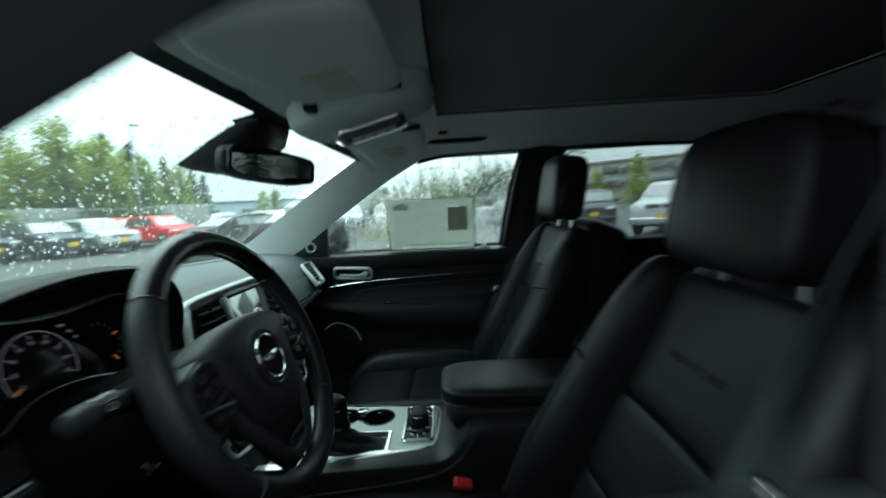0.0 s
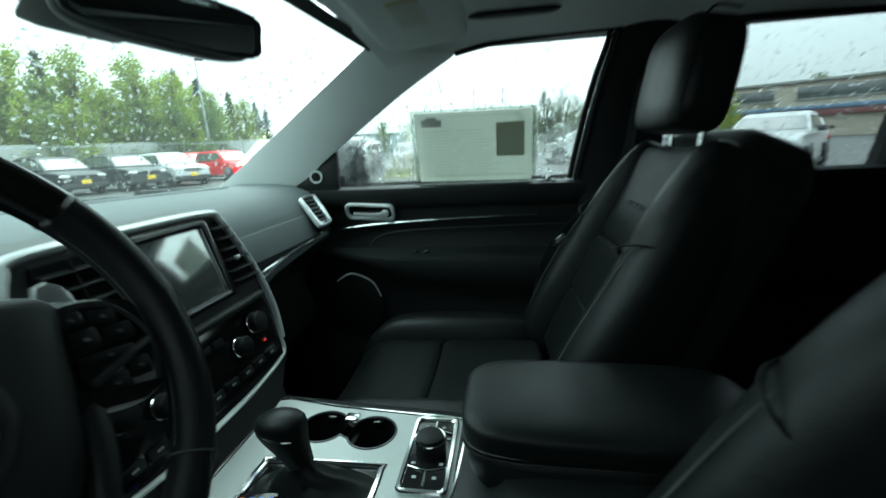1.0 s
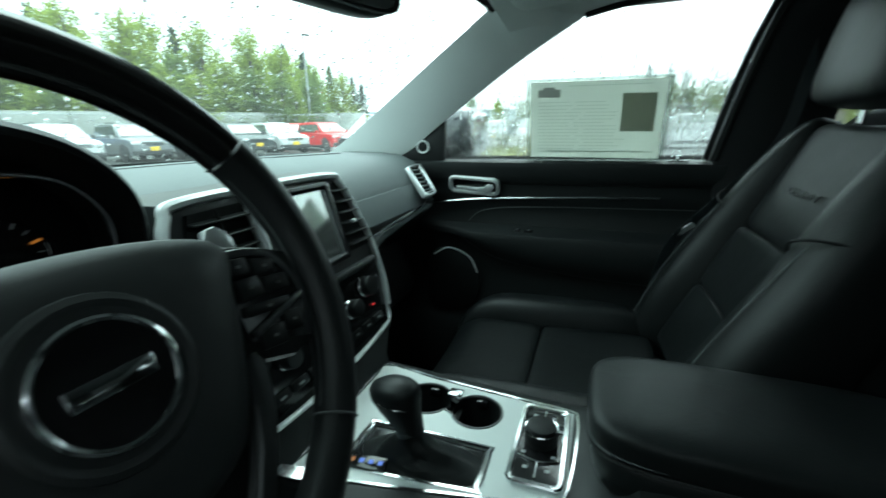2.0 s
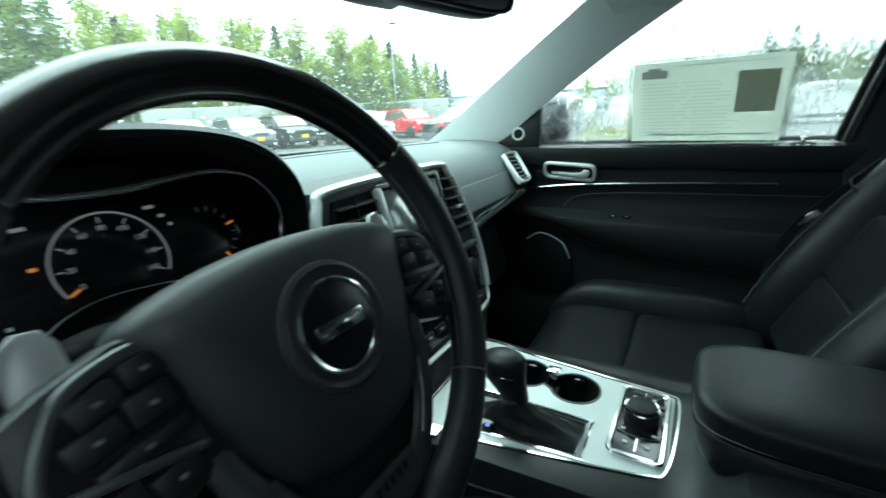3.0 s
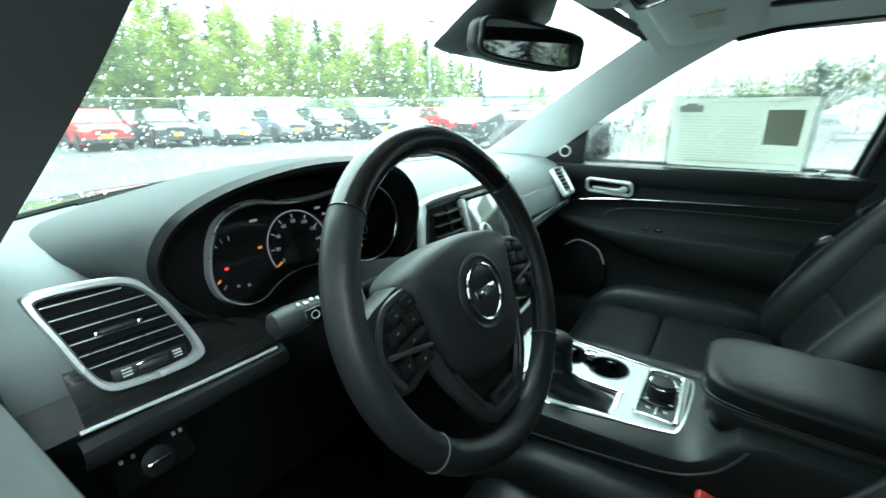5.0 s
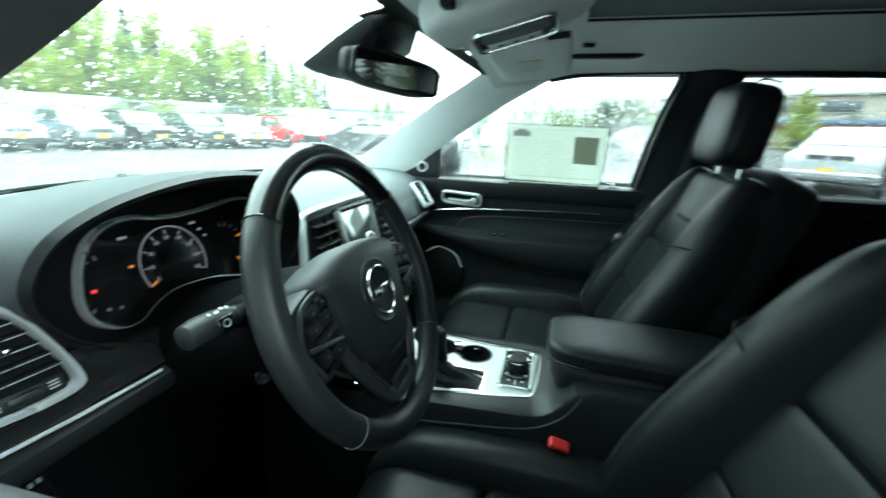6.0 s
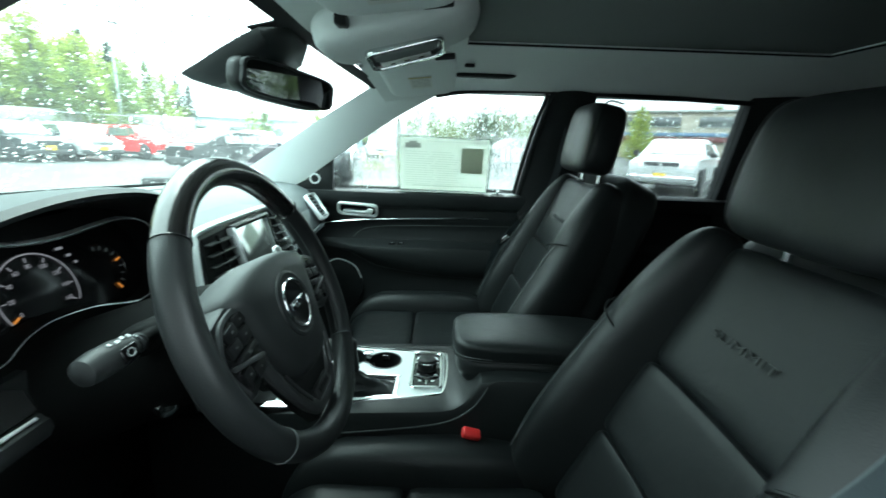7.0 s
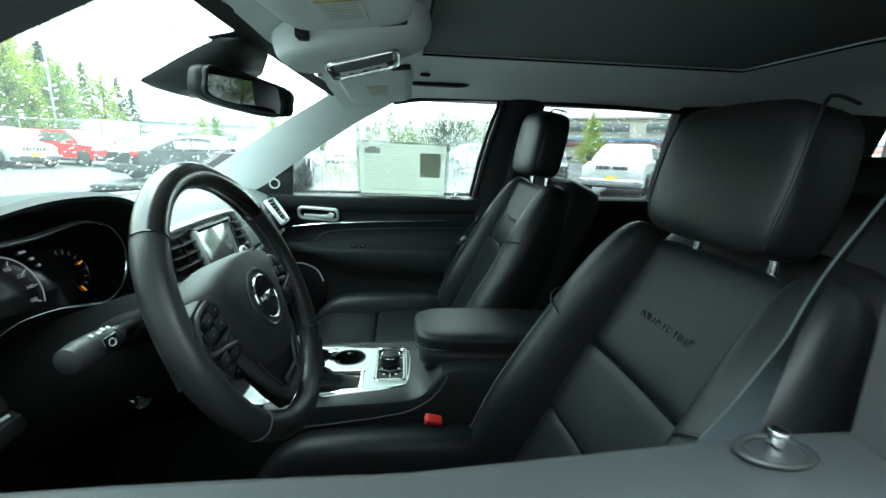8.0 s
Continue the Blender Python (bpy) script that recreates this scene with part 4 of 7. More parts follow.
        return Vector((u, y - off * 0.96, v + off * 0.27))
    cx = 0.022
    prof = [(0.172, 1.168), (0.190, 1.120), (0.212, 1.060), (0.222, 1.000), (0.220, 0.95), (0.208, 0.880), (0.195, 0.862)]
    rings = [[stack(cx - w, z), stack(cx + w, z), (cx + w * 1.05, 0.62, z), (cx - w * 1.05, 0.62, z)] for w, z in prof]
    add("stack_body", loft(rings), VINYL)
    bar = smooth_poly([stack(cx - 0.205, 0.905, 0.002), stack(cx - 0.220, 0.965, 0.002), stack(cx - 0.214, 1.04, 0.003), stack(cx - 0.190, 1.110, 0.004), stack(cx - 0.172, 1.150, 0.004), stack(cx - 0.150, 1.166, 0.003),
                       stack(cx, 1.169, 0.003), stack(cx + 0.150, 1.166, 0.003), stack(cx + 0.172, 1.150, 0.004), stack(cx + 0.190, 1.110, 0.004), stack(cx + 0.214, 1.04, 0.003), stack(cx + 0.220, 0.965, 0.002), stack(cx + 0.205, 0.905, 0.002)], 5, False)
    add("stack_frame", tube(bar, 0.0085, 8, flat=0.8), SILVER, top, "satin silver frame round the screen and vents")
    bar2 = smooth_poly([stack(cx - 0.205, 0.905, 0.0), stack(cx - 0.19, 0.878, 0.002), stack(cx - 0.1, 0.866, 0.003), stack(cx, 0.864, 0.004), stack(cx + 0.1, 0.866, 0.003), stack(cx + 0.19, 0.878, 0.002), stack(cx + 0.205, 0.905, 0.0)], 5, False)
    add("stack_frame", tube(bar2, 0.0045, 8), SILVER, top)
    mid = stack(0.063, 1.090)
    ms = Matrix.Translation(mid) @ Matrix(((1, 0, 0, 0), (0, 0.274, -0.962, 0), (0, 0.962, 0.274, 0), (0, 0, 0, 1)))
    scr = add("screen_surround", ring_frame(round_rect(0.190, 0.140, 0.008), round_rect(0.156, 0.118, 0.004), 0.010, ms, 0.002), GLOSSY, top, "gloss black screen surround")
    add("screen", put(rbox((0, 0, 0.0035), (0.160, 0.122, 0.004), 0.001), ms), SCREEN, scr, "switched-off touch screen reflecting the sky")
    add("screen_edge", put(rbox((0.0785, 0, 0.0065), (0.0020, 0.118, 0.003), 0.0006), ms), SILVER, scr)
    for s in (-1, 1):
        wide = 0.100 if s < 0 else 0.046
        x0 = -0.098 if s < 0 else 0.098
        lean = 0.020 if s < 0 else 0.036
        vo = [(x0, 0.066), (x0 + s * wide * 0.86, 0.064), (x0 + s * (wide + lean * 0.4), 0.010), (x0 + s * (wide + lean), -0.062), (x0, -0.062)]
        vb = add("centre_vent", prism(vo if s < 0 else vo[::-1], 0.003, ms), VENT_BLACK, top, "black slatted air vent beside the screen")
        for k in range(6):
            y = -0.050 + 0.020 * k
            w = wide * 0.88 + lean * (0.064 - y) / 0.126 - 0.006
            add("vent_slat", put(rbox((x0 + s * (0.003 + w / 2), y, 0.008), (w, 0.0030, 0.013), 0.001, 1, (20, 0, 0)), ms), PLASTIC, vb)
        if s < 0:
            add("vent_divider", put(rbox((-0.0925, 0.001, 0.009), (0.013, 0.130, 0.016), 0.005), ms), SATIN, vb, "satin silver bar between vent and screen")
            add("vent_rib", put(rbox((-0.148, 0.004, 0.010), (0.004, 0.118, 0.006), 0.001), ms), VENT_BLACK, vb)
        add("vent_tab", put(rbox((x0 + s * wide * 0.55, -0.010, 0.015), (0.020 if s < 0 else 0.010, 0.007, 0.008), 0.002), ms), SILVER, vb)
    # heater controls
    mc = Matrix.Translation(stack(cx, 0.935)) @ Matrix(((1, 0, 0, 0), (0, 0.274, -0.962, 0), (0, 0.962, 0.274, 0), (0, 0, 0, 1)))
    panel = add("control_panel", prism([(-0.198, 0.062), (-0.206, 0.02), (-0.188, -0.058), (0.188, -0.058), (0.206, 0.02), (0.198, 0.062)][::-1], 0.006, mc, 0.002), GLOSSY, top, "gloss black heater control panel")
    add("shelf_lip", put(rbox((0, 0.070, 0.012), (0.38, 0.014, 0.018), 0.005), mc), VINYL, panel)
    for dx, dy, r in ((-0.14, 0.030, 0.018), (0.14, 0.030, 0.018), (0.085, 0.008, 0.016), (-0.085, 0.008, 0.016)):
        kn = add("control_knob", put(disc((dx, dy, 0.016), r, 0.022, 20, 0.003), mc), PLASTIC, panel, "round black control knob")
        add("knob_ring", put(tube([(dx + r * 1.02 * math.cos(2 * math.pi * k / 20), dy + r * 1.02 * math.sin(2 * math.pi * k / 20), 0.010) for k in range(20)], 0.0018, 5, True), mc), CHROME, kn)
    for k in range(9):
        add("control_key", put(rbox((-0.152 + 0.038 * k, -0.036, 0.008), (0.032, 0.014, 0.006), 0.002), mc), PLASTIC, panel)
        add("key_mark", put(rbox((-0.152 + 0.038 * k, -0.036, 0.0114), (0.010, 0.003, 0.0005), 0), mc), WHITE_MARK, panel)
    for k in range(4):
        add("control_key", put(rbox((-0.045 + 0.030 * k, 0.035, 0.008), (0.025, 0.012, 0.006), 0.002), mc), PLASTIC, panel)
    add("key_lamp", put(rbox((0.152, -0.010, 0.0075), (0.006, 0.003, 0.0008), 0), mc), GLOW_RED, panel)
    # slope from the stack down to the console
    rings = [[stack(cx - 0.195, 0.862, -0.004), stack(cx + 0.195, 0.862, -0.004), (cx + 0.2, 0.62, 0.862), (cx - 0.2, 0.62, 0.862)],
             [(-0.135, 0.398, 0.835), (0.165, 0.398, 0.835), (0.17, 0.62, 0.835), (-0.14, 0.62, 0.835)],
             [(-0.13, 0.385, 0.80), (0.160, 0.385, 0.80), (0.165, 0.62, 0.80), (-0.135, 0.62, 0.80)]]
    add("stack_foot", loft(rings), PLASTIC)
    # glove box outline and light switch
    add("glove_box", pillow((0.44, 0.60, 0.86), (0.40, 0.09, 0.19), 6, 8, (-20, 0, 0)), PLASTIC, top, "closed black glove box lid")
    ml = Matrix(((1, 0, 0, -0.60), (0, 0, -1, 0.568), (0, 1, 0, 0.928), (0, 0, 0, 1))) @ pose(0, 0, 0, -25, 0, 0)
    ls = add("light_switch", put(rbox((0, 0, 0.002), (0.085, 0.050, 0.008), 0.004), ml), VENT_BLACK, top, "black headlamp switch")
    add("switch_dial", put(disc((0, -0.004, 0.012), 0.018, 0.016, 24, 0.003), ml), PLASTIC, ls)
    add("switch_grip", put(rbox((0, -0.004, 0.024), (0.026, 0.005, 0.006), 0.002), ml), CHROME, ls)
    for dx in (-0.03, -0.018, 0.026, 0.034):
        add("switch_mark", put(rbox((dx, 0.013, 0.0085), (0.004, 0.005, 0.0006), 0), ml), WHITE_MARK, ls)


# ---------------------------------------------------------------- steering wheel
WA = radians(22.7)
WHEEL = Matrix(((1, 0, 0, -0.369), (0, math.sin(WA), -math.cos(WA), 0.262), (0, math.cos(WA), math.sin(WA), 1.139), (0, 0, 0, 1)))


def build_wheel():
    top = thing("steering_wheel", "black leather steering wheel with gloss wood and silver trim", "steering wheel", at=WHEEL)
    R, r = 0.1675, 0.0165

    def arc(a0, a1, rad=r, n=28, shift=0.0):
        return tube([(R * math.cos(radians(a0 + (a1 - a0) * k / n)), R * math.sin(radians(a0 + (a1 - a0) * k / n)), shift) for k in range(n + 1)], rad, 14)
    part("rim_wood", arc(36, 139, r * 1.0), WOOD, top, "gloss dark wood upper rim")
    part("rim_leather", arc(139, 222), RIM, top, "stitched black leather grip")
    part("rim_leather", arc(-42, 36), RIM, top, "stitched black leather grip")
    part("rim_base", arc(222, 318, r * 0.97), RIM, top, "black leather lower rim")
    for a in (36, 139, 222, 318):
        c = Vector((R * math.cos(radians(a)), R * math.sin(radians(a)), 0))
        part("rim_seam", put(tube([(r * 1.015 * math.cos(2 * math.pi * k / 16), 0, r * 1.015 * math.sin(2 * math.pi * k / 16)) for k in range(16)], 0.0010, 5, True), Matrix.Translation(c) @ pose(0, 0, 0, 0, 0, a)), STITCH if a > 200 else GLOSSY, top)
    part("rim_thread", tube([((R - r * 0.97) * math.cos(radians(a)), (R - r * 0.97) * math.sin(radians(a)), 0.0) for a in range(142, 222, 4)], 0.0009, 5), STITCH, top)
    part("rim_thread", tube([((R - r * 0.97) * math.cos(radians(a)), (R - r * 0.97) * math.sin(radians(a)), 0.0) for a in range(-40, 36, 4)], 0.0009, 5), STITCH, top)
    # airbag cover
    out = smooth_poly([(-0.098, 0.038, 0), (-0.060, 0.052, 0), (0.0, 0.057, 0), (0.060, 0.052, 0), (0.098, 0.038, 0), (0.092, 0.008, 0), (0.078, -0.035, 0), (0.052, -0.082, 0), (0.0, -0.094, 0), (-0.052, -0.082, 0), (-0.078, -0.035, 0), (-0.092, 0.012, 0)], 4)
    rings = []
    for k, z in ((1.0, -0.040), (1.02, -0.012), (0.99, 0.000), (0.94, 0.008), (0.82, 0.014), (0.6, 0.017), (0.3, 0.017)):
        rings.append([(p.x * k, p.y * k, z) for p in out])
    hub = part("airbag_cover", loft(rings), HUB, top, "black grained airbag cover", angle=60)
    by = -0.008
    ring = [(0.0385 * math.cos(2 * math.pi * k / 32), by + 0.0385 * math.sin(2 * math.pi * k / 32), 0.0155) for k in range(32)]
    part("badge_dish", join(tube(ring, 0.0045, 8, True), disc((0, by, 0.0145), 0.038, 0.008, 32)), HUB, hub)
    ring = [(0.0295 * math.cos(2 * math.pi * k / 40), by + 0.0295 * math.sin(2 * math.pi * k / 40), 0.0195) for k in range(40)]
    part("badge_ring", tube(ring, 0.0021, 8, True), CHROME, hub, "chrome ring of the badge")
    part("badge", disc((0, by, 0.0185), 0.0285, 0.003, 32), GLOSSY, hub)
    part("badge_shape", rbox((0, by, 0.0205), (0.038, 0.0105, 0.0024), 0.0011, 2), CHROME, hub, "plain chrome bar")
    # side spokes with switches
    for s in (-1, 1):
        sp = [(0.080, 0.036), (0.105, 0.036), (0.132, 0.028), (0.160, 0.016), (0.164, -0.030), (0.146, -0.052), (0.120, -0.056), (0.092, -0.046), (0.070, -0.040)]
        sp = [(x * s, y) for x, y in sp]
        spoke = part("spoke", prism(sp if s > 0 else sp[::-1], 0.026, pose(0, 0, -0.026), 0.006), RIM, top)
        fr = smooth_poly([(0.088 * s, 0.029, 0), (0.106 * s, 0.0285, 0), (0.127 * s, 0.022, 0), (0.140 * s, 0.006, 0), (0.1455 * s, -0.010, 0), (0.143 * s, -0.026, 0), (0.133 * s, -0.046, 0)], 5, False)
        part("switch_frame", tube([(p.x, p.y, 0.0015) for p in fr], 0.0034, 8, flat=0.8), GUNMETAL, spoke, "thin dark metal switch surround")
        part("switch_base", prism([(p.x * 0.985, p.y) for p in fr][::-1 if s > 0 else 1] + ([(0.086 * s, -0.03), (0.088 * s, 0.02)][::-1] if s > 0 else [(0.086 * s, -0.03), (0.088 * s, 0.02)]), 0.004, pose(0, 0, -0.001)), GLOSSY, spoke)
        for dx, dy, w, h, turn in ((0.0985, 0.0195, 0.018, 0.0125, -6), (0.1190, 0.0140, 0.020, 0.0125, -14), (0.1010, 0.0035, 0.020, 0.0150, -4), (0.1240, -0.0005, 0.022, 0.0130, -8), (0.1090, -0.0130, 0.040, 0.0080, -9), (0.1030, -0.0330, 0.022, 0.0150, -9), (0.1240, -0.0300, 0.017, 0.0150, -12)):
            part("switch_key", rbox((dx * s, dy, 0.0038), (w, h, 0.0055), 0.0020, 2, (0, 0, turn * s)), PLASTIC, spoke)
            part("key_mark", rbox((dx * s, dy, 0.0067), (0.0035, 0.0020, 0.0004), 0, 1, (0, 0, turn * s)), KEY_MARK, spoke)
        part("spoke_bar", rbox((0.1150 * s, -0.0205, 0.0055), (0.054, 0.0050, 0.006), 0.002, 2, (0, 0, 12 * s)), GUNMETAL, spoke)
        pd = [(0.112, 0.010), (0.113, 0.046), (0.117, 0.054), (0.126, 0.0555), (0.134, 0.050), (0.137, 0.042), (0.137, 0.010)]
        pd = [(x * s, y) for x, y in pd]
        part("shift_paddle", prism(pd if s > 0 else pd[::-1], 0.006, pose(0, 0, -0.036), 0.002), SATIN, top, "silver shift paddle behind the spoke")
    # lower spoke: a silver V with a dark window
    o = [(-0.072, -0.066), (-0.050, -0.118), (-0.030, -0.150), (0.030, -0.150), (0.050, -0.118), (0.072, -0.066), (0.062, -0.060), (0.0, -0.085), (-0.062, -0.060)]
    low = part("lower_spoke", prism(o, 0.018, pose(0, 0, -0.022), 0.004), PLASTIC, top)
    v = smooth_poly([(-0.086, -0.030, -0.006), (-0.080, -0.060, -0.004), (-0.064, -0.092, -0.002), (-0.044, -0.120, -0.003), (-0.022, -0.135, -0.003), (0.022, -0.135, -0.003), (0.044, -0.120, -0.003), (0.064, -0.092, -0.002), (0.080, -0.060, -0.004), (0.086, -0.030, -0.006)], 4, False)
    part("lower_trim", tube(v, 0.0098, 10, flat=0.6), GUNMETAL, low, "dark metal V-shaped spoke trim")
    for s in (-1, 1):
        part("trim_facet", tube([(s * 0.070, -0.066, 0.003), (s * 0.060, -0.090, 0.004), (s * 0.043, -0.115, 0.004)], 0.0030, 8, flat=0.6), GUNMETAL, low)
    part("trim_plate", rbox((0, -0.121, 0.0), (0.052, 0.016, 0.006), 0.002), GUNMETAL, low)
    for k in range(5):
        part("trim_mark", rbox((-0.014 + 0.007 * k, -0.121, 0.0032), (0.004, 0.006, 0.0006), 0), PLASTIC, low)
    # column and stalk
    col = thing("steering_column", "black plastic steering column with a lever", "steering column", at=WHEEL)
    part("shroud", loft([[(w * math.cos(2 * math.pi * k / 16) * 1.1, w * math.sin(2 * math.pi * k / 16) - 0.01, z) for k in range(16)] for w, z in ((0.046, -0.045), (0.054, -0.062), (0.062, -0.085), (0.070, -0.14), (0.078, -0.30))]), VENT_BLACK, col)
    stalk = part("indicator_lever", tube([(-0.123, 0.036, -0.084), (-0.127, 0.036, -0.085), (-0.142, 0.037, -0.087), (-0.162, 0.038, -0.089), (-0.174, 0.038, -0.090), (-0.178, 0.038, -0.090)], 0.012, 16, radii=[0.0090, 0.0122, 0.0142, 0.0142, 0.0122, 0.006]), LEVER, col, "ribbed black wiper and indicator lever")
    part("lever_stem", tube([(-0.05, 0.036, -0.080), (-0.095, 0.036, -0.083), (-0.124, 0.036, -0.0845)], 0.008, 12, radii=[0.008, 0.0075, 0.0070]), VENT_BLACK, stalk)
    for k in range(3):
        x = -0.116 - 0.004 * k
        part("lever_ring", tube([(x, 0.0360 + 0.0085 * math.cos(2 * math.pi * j / 14), -0.0840 + 0.0085 * math.sin(2 * math.pi * j / 14)) for j in range(14)], 0.0014, 5, True), GUNMETAL if k % 2 else VINYL, stalk)
    for dx, w, dy in ((-0.130, 0.003, 0.0), (-0.136, 0.004, 0.001), (-0.143, 0.005, 0.0), (-0.151, 0.003, 0.001)):
        part("lever_mark", rbox((dx, 0.0478 + dy, -0.0772 - dy), (w, 0.0035, 0.001), 0, 1, (-42, 0, 0)), WHITE_MARK, stalk)
    part("lever_facet", rbox((-0.141, 0.0345, -0.0735), (0.021, 0.014, 0.002), 0.0008, 1, (8, 4, 0)), GLOSSY, stalk, "gloss black switch facet")
    part("lever_sign", tube([(-0.141 + 0.0045 * math.cos(2 * math.pi * j / 14), 0.0345 + 0.0036 * math.sin(2 * math.pi * j / 14), -0.0722) for j in range(14)], 0.0007, 5, True), WHITE_MARK, stalk)
    part("lever_boot", pillow((-0.084, 0.032, -0.100), (0.044, 0.034, 0.050), 3.0, 8), VENT_BLACK, col)
    part("adjuster_end", disc((-0.050, -0.057, -0.161), 0.011, 0.03, 16, 0.003, (15, -30, 0)), CHROME, col, "chrome adjuster end")


# ---------------------------------------------------------------- console
def build_console():
    top = thing("centre_console", "black centre console with a pale metal top plate", "centre console", at=pose(0.0, 0.1, 0.45))
    inv = top.matrix_world.inverted()

    def add(name, bm, mat, parent=None, label="", angle=38):
        return part(name, put(bm, inv), mat, parent or top, label, angle)
    rings = []
    for y, xl, xr, z, pl, pr in ((0.62, -0.15, 0.18, 0.80, 0, 0), (0.40, -0.146, 0.174, 0.818, 0, 0), (0.388, -0.145, 0.173, 0.8195, -0.112, 0.140), (0.28, -0.138, 0.163, 0.8195, -0.099, 0.126), (0.17, -0.131, 0.153, 0.8195, -0.079, 0.115),
                                 (0.080, -0.125, 0.146, 0.8195, -0.060, 0.108), (0.060, -0.122, 0.144, 0.8195, -0.045, 0.098), (0.050, -0.121, 0.143, 0.820, 0, 0), (0.030, -0.119, 0.141, 0.824, 0, 0), (0.012, -0.117, 0.139, 0.836, 0, 0), (-0.004, -0.116, 0.138, 0.856, 0, 0), (-0.022, -0.116, 0.137, 0.880, 0, 0), (-0.06, -0.116, 0.136, 0.888, 0, 0), (-0.32, -0.116, 0.136, 0.888, 0, 0), (-0.45, -0.114, 0.134, 0.86, 0, 0), (-0.55, -0.10, 0.12, 0.80, 0, 0)):
        zm = 0.745 if pr else z
        pl, pr = (pl, pr) if pr else (-0.02, 0.08)
        rings.append([(xl, y, z - 0.016), (xl + 0.005, y, z - 0.005), (xl + 0.016, y, z), (pl, y, z), (pl + 0.002, y, zm), (pr - 0.002, y, zm), (pr, y, z), (xr - 0.016, y, z), (xr - 0.005, y, z - 0.005), (xr, y, z - 0.016), (xr + 0.010, y, z - 0.12), (xr + 0.005, y, 0.44), (xl - 0.005, y, 0.44), (xl - 0.010, y, z - 0.12)])
    add("console_body", loft(rings), VINYL)
    add("console_seam", tube(smooth_poly([(-0.1465, 0.34, 0.772), (-0.1390, 0.22, 0.779), (-0.1300, 0.10, 0.788), (-0.1250, 0.04, 0.799), (-0.1215, 0.000, 0.822), (-0.1205, -0.022, 0.850), (-0.1185, -0.034, 0.872)], 5, False), 0.0016, 6), VINYL_PALE)
    # top plate with its openings left to the parts that sit in it
    o = smooth_poly([(-0.120, 0.385, 0), (-0.108, 0.28, 0), (-0.088, 0.17, 0), (-0.068, 0.075, 0), (-0.052, 0.052, 0), (0.02, 0.044, 0), (0.098, 0.044, 0), (0.115, 0.060, 0), (0.122, 0.15, 0), (0.134, 0.28, 0), (0.148, 0.385, 0), (0.10, 0.392, 0), (-0.07, 0.392, 0)], 4)
    cups = [(0.070, 0.193), (0.078, 0.278)]
    gt = smooth_poly([(-0.072, 0.150, 0), (-0.008, 0.150, 0), (0.002, 0.162, 0), (0.0, 0.322, 0), (-0.010, 0.338, 0), (-0.086, 0.338, 0), (-0.096, 0.325, 0), (-0.080, 0.160, 0)], 3)
    gc = Vector((-0.045, 0.245, 0))
    gi = [gc + (p - gc) * 0.90 for p in gt]
    eight = []
    for (x, y), a0 in zip(cups, (118, -62)):
        eight += [(x + 0.0395 * math.cos(radians(a0 + 304 * k / 30)), y + 0.0395 * math.sin(radians(a0 + 304 * k / 30))) for k in range(31)]
    rounds = [eight]
    plate = add("top_plate", holed([(p.x, p.y) for p in o], rounds + [[(p.x, p.y) for p in gi]], 0.010, pose(0, 0, 0.815)), PLATE, top, "pale brushed metal console plate")
    for x0, y0, x1, y1 in ((-0.122, 0.34, -0.140, 0.455),):
        add("plate_rail", sheet([[(x0 - 0.008, y0, 0.824), (x0 + 0.012, y0, 0.824)], [(x1 - 0.008, y1 - 0.050, 0.836), (x1 + 0.008, y1 - 0.050, 0.836)]], 0.006, (0, 0, -1)), CHROME, top, "bright rail rising to the dashboard")
    # cup holders
    for x, y in cups:
        circ = [(math.cos(2 * math.pi * k / 28), math.sin(2 * math.pi * k / 28)) for k in range(28)]
        cup = add("cup_holder", loft([[(x + 0.0382 * a, y + 0.0382 * b, 0.818) for a, b in circ], [(x + 0.0365 * a, y + 0.0365 * b, 0.80) for a, b in circ], [(x + 0.033 * a, y + 0.033 * b, 0.755) for a, b in circ], [(x + 0.004 * a, y + 0.004 * b, 0.753) for a, b in circ]], caps=False), PLASTIC, plate, "deep black cup holder")
        add("cup_tab", rbox((x + 0.034, y, 0.808), (0.008, 0.020, 0.016), 0.003), GLOSSY, plate)
    add("cup_rim", tube([(x, y, 0.8195) for x, y in eight], 0.0022, 6, True), GUNMETAL, plate, "dark metal rim of the cup holders")
    add("cup_neck", rbox((0.074, 0.2355, 0.795), (0.034, 0.030, 0.020), 0.004), PLASTIC, plate)
    add("cup_bridge", rbox((0.103, 0.2375, 0.8215), (0.020, 0.024, 0.006), 0.003), CHROME, plate)
    add("plate_edge", tube([(p.x * 1.0, p.y, 0.8195) for p in o], 0.0030, 6, True), CHROME, plate, "bright rounded edge of the plate")
    # gear lever
    add("gate_frame", ring_frame([(p.x, p.y) for p in gt], [(p.x, p.y) for p in gi], 0.005, pose(0, 0, 0.818), 0.002), CHROME, plate, "chrome gear lever surround")
    add("gear_gate", prism([(p.x, p.y) for p in gi], 0.003, pose(0, 0, 0.8135)), GLOSSY, plate)
    lev = thing("gear_lever", "black leather gear lever with a folded boot", "gear lever", at=pose(-0.04, 0.25, 0.823))
    li = lev.matrix_world.inverted()
    rings = []
